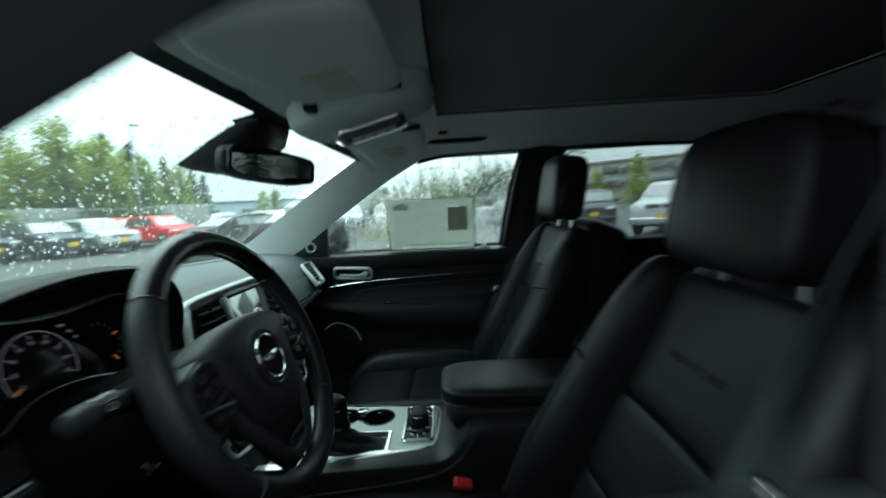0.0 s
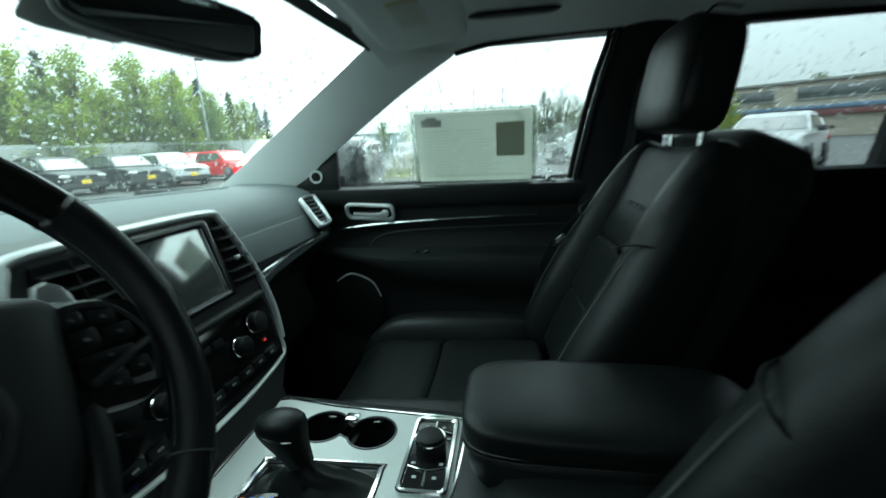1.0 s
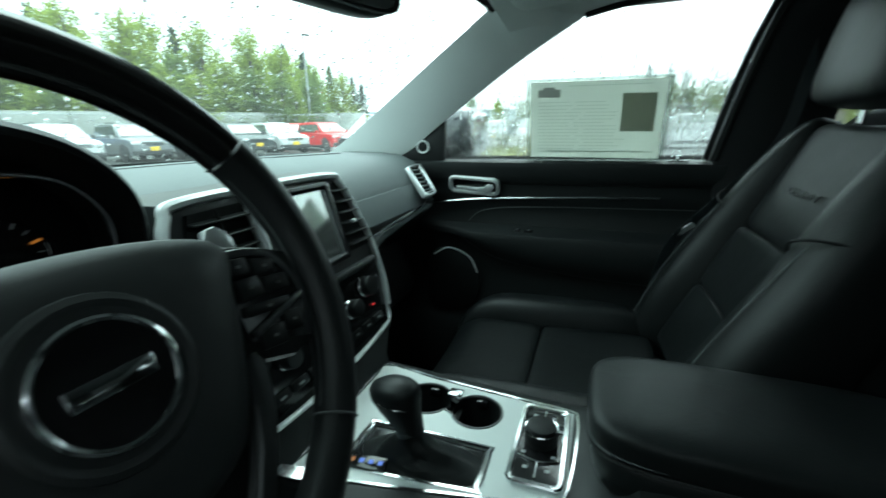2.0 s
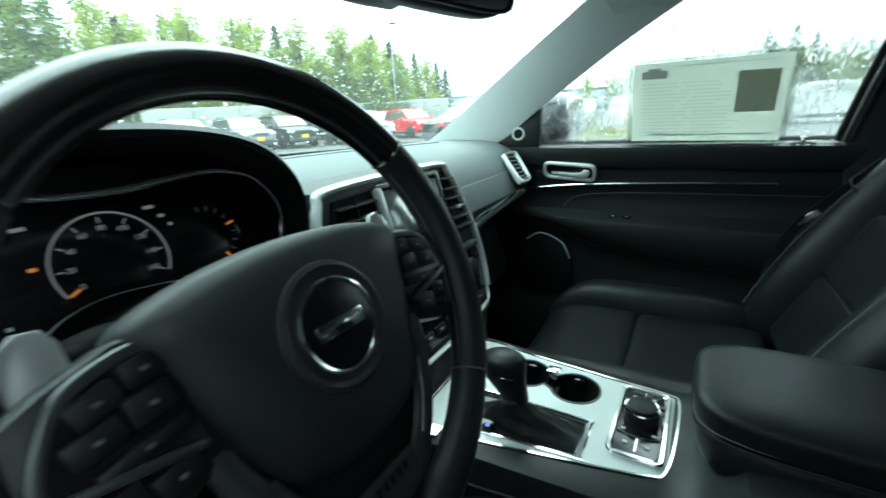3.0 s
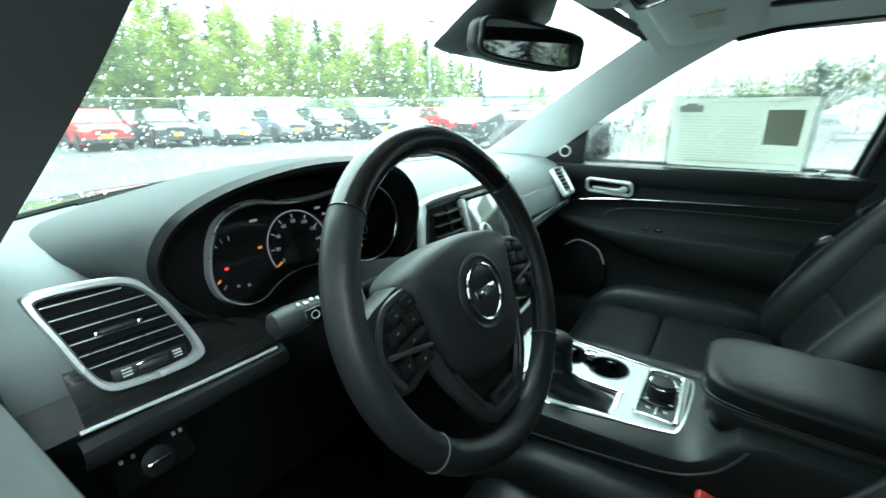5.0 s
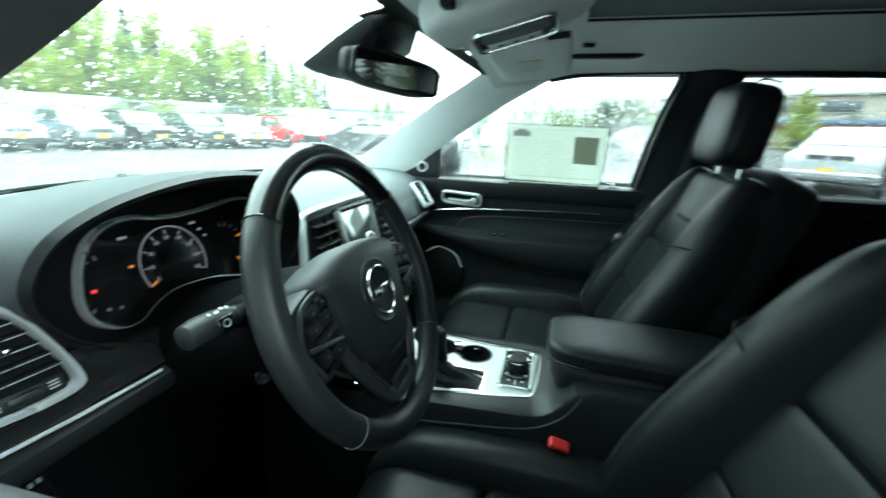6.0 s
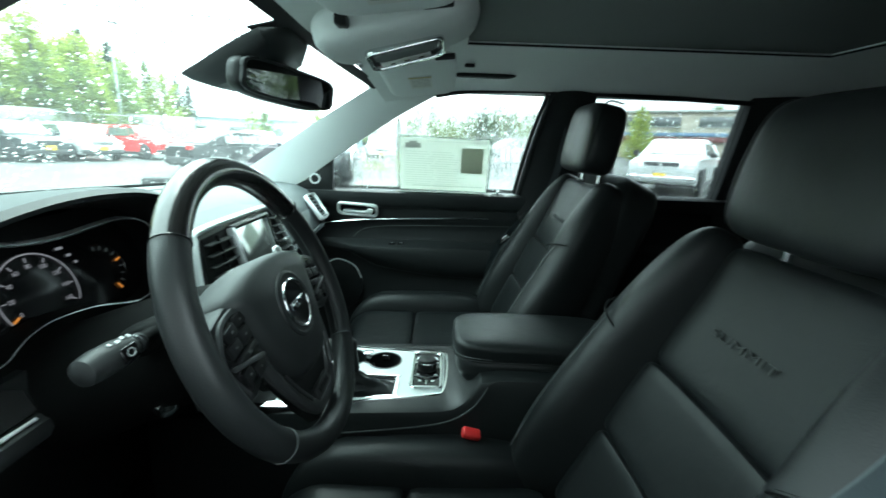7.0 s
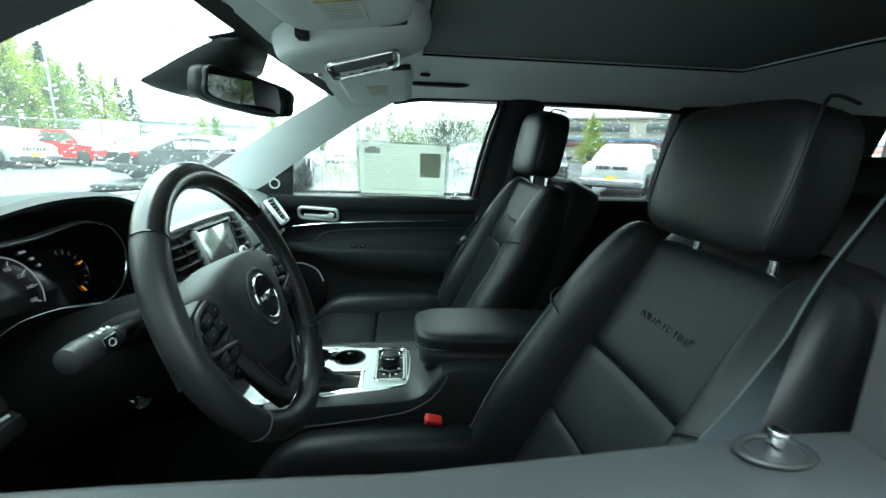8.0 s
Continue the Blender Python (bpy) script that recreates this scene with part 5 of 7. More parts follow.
    for k in range(11):
        t = k / 10
        w = 0.034 * (1 - t) ** 1.05 + 0.012
        fold = 0.0045 * math.sin(math.pi * min(1, t * 1.2))
        rings.append([(-0.044 - 0.010 * t + (w + fold * math.sin(3 * a + 14 * t)) * 0.86 * math.cos(a), 0.236 + 0.014 * t + (w * 1.95 - w * 0.9 * t + fold * math.cos(4 * a + 11 * t)) * math.sin(a), 0.817 + 0.050 * t ** 1.2 + fold * 0.6 * math.sin(5 * a + 9 * t)) for a in [2 * math.pi * j / 36 for j in range(36)]])
    part("boot", put(loft(rings), li), LEATHER, lev, "folded leather boot")
    part("collar", put(disc((-0.054, 0.250, 0.866), 0.0165, 0.006, 20, 0.001, (-18, 6, 0)), li), GUNMETAL, lev)
    knob = [(-0.054, 0.250, 0.864), (-0.0545, 0.253, 0.876), (-0.054, 0.258, 0.890), (-0.052, 0.263, 0.902), (-0.050, 0.267, 0.913), (-0.049, 0.269, 0.922), (-0.048, 0.270, 0.929), (-0.0478, 0.2705, 0.934), (-0.0475, 0.271, 0.936)]
    g = part("grip", put(put(tube(knob, 0.02, 18, radii=[0.0150, 0.0170, 0.0205, 0.0250, 0.0282, 0.0280, 0.0235, 0.0150, 0.0040]), Matrix.Translation((-0.05, 0.26, 0)) @ Matrix.Diagonal((0.95, 1.25, 1, 1)) @ Matrix.Translation((0.05, -0.26, 0))), li), LEATHER, lev, "black leather gear lever grip")
    part("grip_trim", put(tube(smooth_poly([(-0.074, 0.244, 0.910), (-0.077, 0.262, 0.911), (-0.074, 0.282, 0.914)], 4, False), 0.0014, 6), li), CHROME, g)
    disp = add("gear_display", put(rbox((0, 0, 0), (0.020, 0.055, 0.006), 0.002), pose(-0.082, 0.300, 0.8245, 0, -12, 6)), GLOSSY, plate, "small lit gear display")
    for k in range(4):
        add("gear_mark", put(rbox((0, 0.020 - 0.013 * k, 0.0034), (0.006, 0.006, 0.0006), 0), pose(-0.082, 0.300, 0.8245, 0, -12, 6)), GLOW_AMBER if k == 0 else GLOW_BLUE, disp)
    # terrain dial
    mb = pose(0.029, 0.090, 0.8195, 0, 0, 0)
    fr = add("dial_bezel", ring_frame(round_rect(0.160, 0.072, 0.012), round_rect(0.142, 0.056, 0.008), 0.007, mb, 0.002), CHROME, plate, "chrome surround of the drive mode dial")
    add("dial_base", prism(round_rect(0.146, 0.060, 0.008), 0.003, mb), GLOSSY, fr)
    kn = add("drive_dial", put(join(disc((0.006, 0.0, 0.013), 0.023, 0.022, 28, 0.003), disc((0.006, 0.0, 0.026), 0.020, 0.006, 28, 0.002)), mb), PLASTIC, fr, "ribbed black drive mode dial")
    add("drive_dial_ring", put(tube([(0.006 + 0.0225 * math.cos(2 * math.pi * k / 28), 0.0225 * math.sin(2 * math.pi * k / 28), 0.0235) for k in range(28)], 0.0017, 5, True), mb), CHROME, fr)
    for x in (-0.030, 0.042):
        add("dial_divider", put(tube(smooth_poly([(x, -0.027, 0.0045), (x - 0.007 * (1 if x < 0 else -1), 0.0, 0.0045), (x, 0.027, 0.0045)], 5, False), 0.0013, 5), mb), CHROME, fr)
    for x in (-0.052, 0.056):
        add("dial_divider", put(rbox((x, 0, 0.0045), (0.028, 0.002, 0.002), 0), mb), CHROME, fr)
    for x, y in ((-0.050, 0.014), (-0.050, -0.014), (0.056, 0.014), (0.056, -0.013), (-0.024, 0.020), (-0.024, -0.020), (0.03, 0.024), (0.03, -0.024)):
        add("dial_mark", put(rbox((x, y, 0.0042), (0.005, 0.006, 0.0006), 0), mb), WHITE_MARK, fr)
    # armrest
    arm = thing("armrest", "padded black leather armrest lid on the console", "armrest", at=pose(0.005, -0.17, 0.835))
    ai = arm.matrix_world.inverted()
    part("lid", put(pillow((0.014, -0.152, 0.918), (0.192, 0.372, 0.050), 4.6, 14, (1, 0, 0)), ai), LEATHER, arm, "padded leather armrest lid")
    part("bin", put(pillow((0.014, -0.156, 0.868), (0.188, 0.366, 0.082), 5, 14, (1, 0, 0), lambda v: (v.x * (1 - 0.10 * max(0, -v.z) / 0.04), v.y - 0.45 * max(0, -v.z) * (v.y > 0), v.z)), ai), VINYL, arm)
    seam = [Vector((0.014 + 0.0945 * a, -0.152 + 0.1845 * b, 0.9045)) for a, b in [(math.copysign(abs(math.cos(t)) ** 0.40, math.cos(t)), math.copysign(abs(math.sin(t)) ** 0.40, math.sin(t))) for t in [2 * math.pi * k / 64 for k in range(64)]]]
    part("lid_seam", put(tube(seam, 0.0018, 5, True), ai), PLASTIC, arm)
    part("lid_thread", put(tube([p + Vector((0, 0, 0.006)) for p in seam], 0.0009, 4, True), ai), STITCH, arm)


# ---------------------------------------------------------------- seats
def build_seat():
    """The driver's seat, on the floor at x = -0.365; the passenger's is a copy of it."""
    top = thing("front_seat", "black leather front seat with grey stitching and a raised headrest", "car seat", "front seats", at=pose(-0.372, 0, 0.42))
    z0 = -0.42
    back = pose(0, -0.14, 0.68 + z0, 25.2, 0, 0)

    def add(name, bm, mat, parent=None, label="", m=None):
        return part(name, put(bm, m) if m is not None else bm, mat, parent or top, label)
    # cushion
    base = add("seat_base", pillow((0, 0.05, 0.555 + z0), (0.50, 0.50, 0.20), 8, 8), PLASTIC)
    for y0, y1, nm in ((-0.14, 0.115, "cushion_rear"), (0.118, 0.345, "cushion_front")):
        def dip(v, y0=y0, y1=y1):
            front = max(0, (v.y + (y0 + y1) / 2 - 0.26) / 0.09)
            return (v.x, v.y, v.z - 0.014 * math.cos(math.pi * v.x / 0.34) - 0.045 * front ** 2)
        add(nm, pillow((0, (y0 + y1) / 2, 0.680 + z0), (0.342, y1 - y0 + 0.003, 0.09), 13, 14, (0, 0, 0), dip), LEATHER_PLAIN, top, "perforated black leather cushion panel")
    for s in (-1, 1):
        def roll(v, s=s):
            front = max(0, (v.y - 0.12) / 0.13)
            return (v.x - s * 0.02 * front ** 2, v.y, v.z + (0.012 if v.z > 0 else 0) - 0.05 * front ** 2)
        add("cushion_bolster", pillow((s * 0.212, 0.105, 0.676 + z0), (0.118, 0.50, 0.172), 3.4, 14, (0, s * 10, 0), roll), LEATHER, top, "black leather side bolster")
        th = smooth_poly([(s * 0.180, 0.345, 0.680 + z0), (s * 0.186, 0.30, 0.730 + z0), (s * 0.187, 0.12, 0.7500 + z0), (s * 0.187, -0.08, 0.7495 + z0)], 5, False)
        add("cushion_thread", tube(th, 0.0011, 5), STITCH)
        add("side_cover", pillow((s * 0.240, 0.04, 0.53 + z0), (0.030, 0.48, 0.12), 5, 8), PLASTIC)
    # back rest
    add("back_shell", pillow((0, -0.090, 0.312), (0.47, 0.120, 0.630), 7.0, 12, (0, 0, 0), lambda v: (v.x * (1 - 0.12 * max(0, v.z) / 0.32), v.y, v.z)), PLASTIC, top, "black plastic seat back", back)

    def crown(v):
        return (v.x * (1 - 0.05 * max(0, v.z) / 0.12), v.y - 0.012 * math.cos(math.pi * v.x / 0.30) + 0.006, v.z)
    up = add("back_upper", pillow((0, -0.035, 0.464), (0.300, 0.085, 0.222), 11, 14, (0, 0, 0), crown), LEATHER_PLAIN, top, "perforated black leather upper back panel", back)
    add("back_lower", pillow((0, -0.033, 0.282), (0.300, 0.092, 0.146), 14, 14, (0, 0, 0), crown), LEATHER_PLAIN, top, "black leather middle back panel", back)
    add("back_lumbar", pillow((0, -0.031, 0.130), (0.300, 0.092, 0.162), 14, 14, (0, 0, 0), crown), LEATHER_PLAIN, top, "black leather lower back panel", back)
    for s in (-1, 1):
        def wing(v, s=s):
            t = (v.z + 0.28) / 0.56
            lean = -s * 0.035 * max(0, t - 0.55) ** 1.3 * 2.2
            return (v.x * (1 - 0.15 * t) + lean, v.y * (1.12 - 0.45 * t) + 0.012 * (1 - t), v.z)
        add("back_bolster", pillow((s * 0.198, 0.002, 0.292), (0.122, 0.176, 0.590), 3.2, 16, (0, 0, -s * 14), wing), LEATHER, top, "black leather side bolster", back)
        th = smooth_poly([(s * 0.212, 0.097, 0.06), (s * 0.212, 0.099, 0.20), (s * 0.208, 0.081, 0.36), (s * 0.197, 0.056, 0.48), (s * 0.175, 0.018, 0.560)], 6, False)
        add("back_thread", tube(th, 0.0011, 5), STITCH, None, "", back)
        cr = smooth_poly([(s * 0.147, 0.010, 0.352), (s * 0.164, 0.064, 0.362), (s * 0.192, 0.092, 0.380), (s * 0.222, 0.082, 0.397), (s * 0.246, 0.050, 0.410)], 5, False)
        add("bolster_seam", tube(cr, 0.0022, 6), PLASTIC, None, "", back)
    add("shoulder", pillow((0, -0.060, 0.536), (0.36, 0.088, 0.060), 3.2, 10), LEATHER, top, "", back)
    m = back @ pose(0.014, 0.0068, 0.447, 90, 0, 180) @ Matrix.Diagonal((1.45, 0.72, 1.0, 1.0))
    words("SUMMIT", 0.0235, VINYL, m, top, 0.0009, "lettering", "raised dark lettering")
    # headrest on two bright posts
    hr = add("headrest", pillow((0.002, 0.046, 0.673), (0.256, 0.094, 0.188), 5.4, 14, (-14, 0, 0), lambda v: (v.x * (1 - 0.10 * max(0, v.z) / 0.1), v.y - 0.10 * abs(v.x) ** 1.5, v.z)), LEATHER, top, "thick black leather headrest", back)
    hs = [(0.118, 0.050, 0.582), (0.124, 0.062, 0.61), (0.127, 0.076, 0.67), (0.121, 0.086, 0.735), (0.110, 0.076, 0.766), (0.108, 0.040, 0.776)]
    for s in (-1, 1):
        add("headrest_seam", tube(smooth_poly([(s * x * 0.97 + 0.002, y + 0.004, 0.673 + (z - 0.671) * 0.94) for x, y, z in hs], 5, False), 0.0022, 5), PLASTIC, hr, "", back)
        add("headrest_post", tube([(s * 0.069 - 0.010, -0.020, 0.545), (s * 0.069 - 0.010, 0.018, 0.640)], 0.0062, 10), CHROME, hr, "chrome headrest post", back)
        add("post_collar", disc((s * 0.069 - 0.010, -0.012, 0.563), 0.0125, 0.010, 16, 0.002), PLASTIC, hr, "", back)
    # rail under the seat
    add("seat_rail", join(rbox((-0.2, 0.03, 0.045), (0.04, 0.5, 0.05), 0.006), rbox((0.2, 0.03, 0.045), (0.04, 0.5, 0.05), 0.006)), PLASTIC)
    return top


def build_cabin_things():
    drv = build_seat()
    pas = copy_thing(drv, pose(0.384, 0.028, 0.452, -1.2, 0, 0))
    for piece in pas.children:
        if piece.name.startswith("headrest"):
            piece.location += Vector((0, -0.008, 0.008))
        elif piece.name.startswith(("back_bolster", "back_thread", "bolster_seam")):
            piece.location += Vector((0, -0.024, -0.010))
    tagged(pas, "black leather passenger seat with grey stitching beside the console")
    tagged(drv, "black leather driver's seat with grey stitching before the steering wheel")
    # rear bench
    rb = thing("rear_bench", "black leather rear bench seat in shadow", "car seat", at=pose(0, -1.15, 0.42))
    part("bench_cushion", pillow((0, 0.05, 0.20), (1.30, 0.50, 0.20), 6, 10), LEATHER, rb)
    part("bench_back", pillow((0, -0.28, 0.50), (1.30, 0.16, 0.62), 6, 10, (18, 0, 0)), LEATHER, rb)
    for x in (-0.42, 0.42):
        part("headrest", pillow((x, -0.37, 0.86), (0.26, 0.10, 0.15), 4, 8, (12, 0, 0)), LEATHER, rb)
    # seat belt buckles: red push button in a black stalk
    for x, y in ((-0.138, -0.012),):
        b = thing("belt_buckle", "black belt buckle with a red release button", "belt buckle", at=pose(x, y, 0.60))
        part("stalk", rbox((0, -0.005, 0.08), (0.026, 0.048, 0.17), 0.008, 3, (6, 0, 0)), PLASTIC, b)
        part("release_button", rbox((-0.001, 0.008, 0.183), (0.022, 0.038, 0.015), 0.005, 3, (18, -20, 0)), RED, b, "bright red release button")
    # belts
    for s, pts in ((1, [(0.655, -0.37, 1.46), (0.652, -0.345, 1.34), (0.648, -0.315, 1.20), (0.635, -0.21, 1.07), (0.620, -0.13, 0.965), (0.612, -0.10, 0.80), (0.61, -0.12, 0.62)]),
                   (-1, [(-0.652, -0.345, 1.45), (-0.640, -0.288, 1.32), (-0.631, -0.260, 1.25), (-0.628, -0.242, 1.19), (-0.626, -0.222, 1.13), (-0.620, -0.195, 1.05), (-0.615, -0.185, 0.90), (-0.615, -0.185, 0.70)])):
        b = thing("seat_belt", "grey webbing seat belt hanging beside the seat", "seat belt", "front seat belts", at=pose(*pts[-1]))
        bi = b.matrix_world.inverted()
        c = smooth_poly(pts, 5, False)
        strip = []
        for p in c:
            # the driver's belt turns its face towards the door on the way down
            wx, wy = (0.009, 0.014) if s > 0 else (-0.008 + 0.016 * min(1, max(0, (1.20 - p.z) / 0.10)), 0.014)
            strip.append([(p.x - wx * s, p.y + wy, p.z), (p.x + wx * s, p.y - wy, p.z)])
        part("webbing", put(sheet(strip, 0.0018, (s, 0, 0)), bi), BELT, b)
        part("guide", put(rbox(pts[0], (0.02, 0.075, 0.045), 0.008, 2), bi), PLASTIC, b)
        if s > 0:
            part("tongue", put(rbox((0.628, -0.155, 1.005), (0.012, 0.050, 0.016), 0.003, 2, (-40, 0, 0)), bi), CHROME, b, "bright metal belt tongue")


# ---------------------------------------------------------------- overhead
def build_overhead():
    mir = thing("rear_view_mirror", "black rear-view mirror on a stalk below the windscreen", "rear-view mirror", at=pose(0.022, 0.372, 1.43))
    a = Vector((-0.062, 0.428, 1.433))
    b = Vector((0.104, 0.330, 1.432))
    yaw = math.degrees(math.atan2(b.y - a.y, b.x - a.x))
    inv = mir.matrix_world.inverted()
    m = Matrix.Translation((a + b) / 2) @ pose(0, 0, 0, 4, 6, yaw + 1)
    part("housing", put(pillow((0, 0.014, 0), (0.222, 0.052, 0.075), 3.6, 12), inv @ m), PLASTIC, mir)
    o = smooth_poly([(-0.104, 0.0, 0), (-0.093, 0.026, 0), (0.0, 0.030, 0), (0.093, 0.026, 0), (0.104, 0.0, 0), (0.093, -0.027, 0), (0.0, -0.031, 0), (-0.093, -0.027, 0)], 4)
    face = Matrix(((1, 0, 0, 0), (0, 0, -1, -0.012), (0, 1, 0, 0), (0, 0, 0, 1)))
    part("mirror_rim", put(ring_frame([(p.x * 1.04, p.y * 1.06) for p in o], [(p.x * 0.965, p.y * 0.90) for p in o], 0.008, face, 0.002), inv @ m), PLASTIC, mir)
    part("mirror_face", put(prism([(p.x * 0.975, p.y * 0.93) for p in o], 0.004, face), inv @ m), MIRROR, mir, "silvered mirror face")
    part("mount", put(tube([(0.02, 0.395, 1.448), (0.012, 0.42, 1.475), (0.0, 0.42, 1.515)], 0.013, 10), inv), PLASTIC, mir)
    # sensor cover on the glass
    sh = thing("sensor_cover", "black wedge-shaped sensor cover on the windscreen", "sensor cover", at=pose(0, 0.45, 1.48))
    si = sh.matrix_world.inverted()
    rings = []
    for y, xl, xr, z, d in ((0.355, -0.030, 0.085, 1.524, 0.012), (0.385, -0.080, 0.115, 1.512, 0.030), (0.42, -0.070, 0.110, 1.500, 0.040), (0.47, -0.050, 0.098, 1.482, 0.046), (0.52, -0.028, 0.082, 1.462, 0.040), (0.558, -0.012, 0.062, 1.448, 0.014), (0.566, -0.006, 0.055, 1.444, 0.004)):
        rings.append([(xl, y, z), (xr, y, z), (xr, y - d * 0.2, z - d * 0.5), (xr - 0.012, y - d * 0.4, z - d), (xl + 0.020, y - d * 0.4, z - d), (xl, y - d * 0.2, z - d * 0.45)])
    part("cover", put(loft(rings), si), PLASTIC, sh, angle=50)
    part("printed_patch", put(sheet([[(x, y, 1.5375 - 0.42 * (y - 0.352)) for x in (-0.074 + 0.02 * (y < 0.38), 0.0, 0.11)] for y in (0.345, 0.375, 0.407)], 0.003, (0, 0, -1)), si), RUBBER, sh, "black printed patch on the glass")
    # overhead console
    oc = thing("overhead_console", "grey overhead console with chrome-edged reading lamps", "overhead console", at=pose(0.03, 0.17, 1.55))
    oi = oc.matrix_world.inverted()
    part("console_body", put(pillow((0.008, 0.160, 1.540), (0.250, 0.300, 0.076), 3.6, 14, (-13, 0, 0)), oi), HEADLINER, oc)
    face_n = Vector((-0.14, -0.26, -1)).normalized()
    along = Vector((0, 1, -0.26)).normalized()
    over = face_n.cross(along).normalized()
    mm = Matrix((along, over, face_n)).transposed().to_4x4()
    mm.translation = Vector((0.006, 0.146, 1.5015))
    fr = part("lamp_bezel", put(ring_frame(round_rect(0.146, 0.094, 0.018), round_rect(0.134, 0.082, 0.013), 0.012, mm, 0.003), oi), CHROME, oc, "chrome lamp surround")
    part("lamp_lens", put(prism(round_rect(0.136, 0.084, 0.013), 0.004, mm), oi), LENS, fr, "smoky lamp lens")
    part("lamp_cover", put(put(pillow((0.0, -0.010, 0.006), (0.120, 0.046, 0.012), 4, 8), mm), oi), SHADE, fr)
    part("lamp_switch", put(put(rbox((0.004, 0.018, 0.008), (0.098, 0.026, 0.010), 0.004), mm), oi), HEADLINER, fr)
    for k in range(3):
        part("switch_mark", put(put(rbox((-0.026 + 0.028 * k, 0.018, 0.0134), (0.010, 0.005, 0.0008), 0), mm), oi), PLASTIC, fr)
    part("microphone_slot", put(put(rbox((0.092, 0.008, 0.004), (0.010, 0.020, 0.004), 0.001), mm), oi), WHITE_MARK, oc)
    # sun visors
    for s in (-1, 1):
        v = thing("sun_visor", "grey cloth sun visor folded up, with a white label", "sun visor", "sun visors", at=pose(0.34 * s, 0.16, 1.52))
        vi = v.matrix_world.inverted()
        tilt = pose(0.272, 0.132, 1.491, -6, 5, 0) if s > 0 else pose(-0.372, 0.142, 1.508, -7, -4, 0)
        part("visor_pad", put(put(pillow((0, 0, 0), (0.36, 0.178, 0.026), 6, 12), tilt), vi), HEADLINER, v)
        lx = -0.005 if s > 0 else 0.045
        part("visor_label", put(put(rbox((lx, 0.0, -0.0135), (0.118, 0.054, 0.001), 0), tilt), vi), PAPER, v, "white printed warning label")
        part("label_band", put(put(rbox((lx - 0.050, 0.0, -0.0143), (0.010, 0.054, 0.0008), 0), tilt), vi), YELLOW_PRINT, v)
        for k in range(6):
            part("label_line", put(put(rbox((lx - 0.034 + 0.014 * k, 0.0, -0.0143), (0.003, 0.044, 0.0006), 0), tilt), vi), PAPER_GREY, v)
        part("visor_edge", put(put(rbox((-0.176 * s, -0.060, -0.004), (0.010, 0.044, 0.012), 0.003), tilt), vi), PLASTIC, v)
        part("visor_clip", put(rbox((0.125 * s, 0.235, 1.515), (0.030, 0.020, 0.018), 0.004), vi), PLASTIC, v)
    # grab handle over the passenger's door
    gh = thing("grab_handle", "dark grey folded grab handle at the roof edge", "grab handle", at=pose(0.55, -0.08, 1.53))
    gi = gh.matrix_world.inverted()
    part("handle_bar", put(tube(smooth_poly([(0.560, 0.060, 1.552), (0.548, 0.036, 1.543), (0.545, -0.05, 1.541), (0.548, -0.125, 1.543), (0.560, -0.155, 1.556)], 5, False), 0.016, 10, flat=0.6), gi), VINYL, gh)
    part("coat_hook", put(rbox((0.47, 0.0, 1.556), (0.014, 0.03, 0.010), 0.003), gi), PLASTIC, gh)


def build_sticker():
    st = thing("window_sticker", "large white printed price sheet stuck on the side window", "window sticker", at=pose(0.73, 0.06, 1.16))
    inv = st.matrix_world.inverted()

    def gx(z):
        return 0.745 - 0.26 * (z - 1.15) - 0.003

    def patch(y0, y1, z0, z1, mat, name, off, label="", parent=None, skew=0.0):
        bm = sheet([[(gx(z) - off, y0 + (y1 - y0) * k / 3, z + skew * (y0 + (y1 - y0) * k / 3)) for k in range(4)] for z in (z0, (z0 + z1) / 2, z1)], 0.0005, (-1, 0, 0))
        return part(name, put(bm, inv), mat, parent or st, label)
    sk = 0.012
    patch(0.236, -0.106, 1.151, 1.356, FILM, "film_border", -0.0012, "clear film border", None, sk)
    patch(0.224, -0.094, 1.161, 1.348, PAPER_SHEET, "sheet", 0.0, "", None, sk)
    patch(0.002, -0.075, 1.228, 1.318, PAPER_DARK_T, "dark_box", 0.0012, "dark olive printed box", None, sk)
    patch(0.206, 0.150, 1.312, 1.330, PAPER_GREY, "picture", 0.0012, "small grey picture of a car", None, sk)
    patch(0.192, 0.164, 1.330, 1.336, PAPER_GREY, "picture", 0.0012, "small grey picture of a car", None, sk)
    random.seed(4)
    for k in range(16):
        z = 1.300 - 0.0083 * k
        y0 = 0.205
        for c in range(2):
            y1 = y0 - random.uniform(0.07, 0.11)
            if y1 < 0.01 and z > 1.225:
                y1 = 0.012
            patch(y0, y1, z - 0.0008, z + 0.0008, PAPER_GREY_T, "print_line", 0.0012, "", None, sk)
            y0 = y1 - 0.012
    patch(0.13, -0.06, 1.3370, 1.3385, PAPER_GREY_T, "print_line", 0.0012, "", None, sk)
    patch(0.18, -0.08, 1.176, 1.179, PAPER_GREY_T, "print_line", 0.0012, "", None, sk)


def paper(name, color, through):
    m = material(name, color, 0.8, var=0.03, bump=0)
    n, l = m.node_tree.nodes, m.node_tree.links
    t, mx = n.new("ShaderNodeBsdfTranslucent"), n.new("ShaderNodeMixShader")
    t.inputs["Color"].default_value = (*color, 1)
    mx.inputs["Fac"].default_value = through
    l.new(n["Principled BSDF"].outputs[0], mx.inputs[1])
    l.new(t.outputs[0], mx.inputs[2])
    l.new(mx.outputs[0], n["Material Output"].inputs["Surface"])
    return m


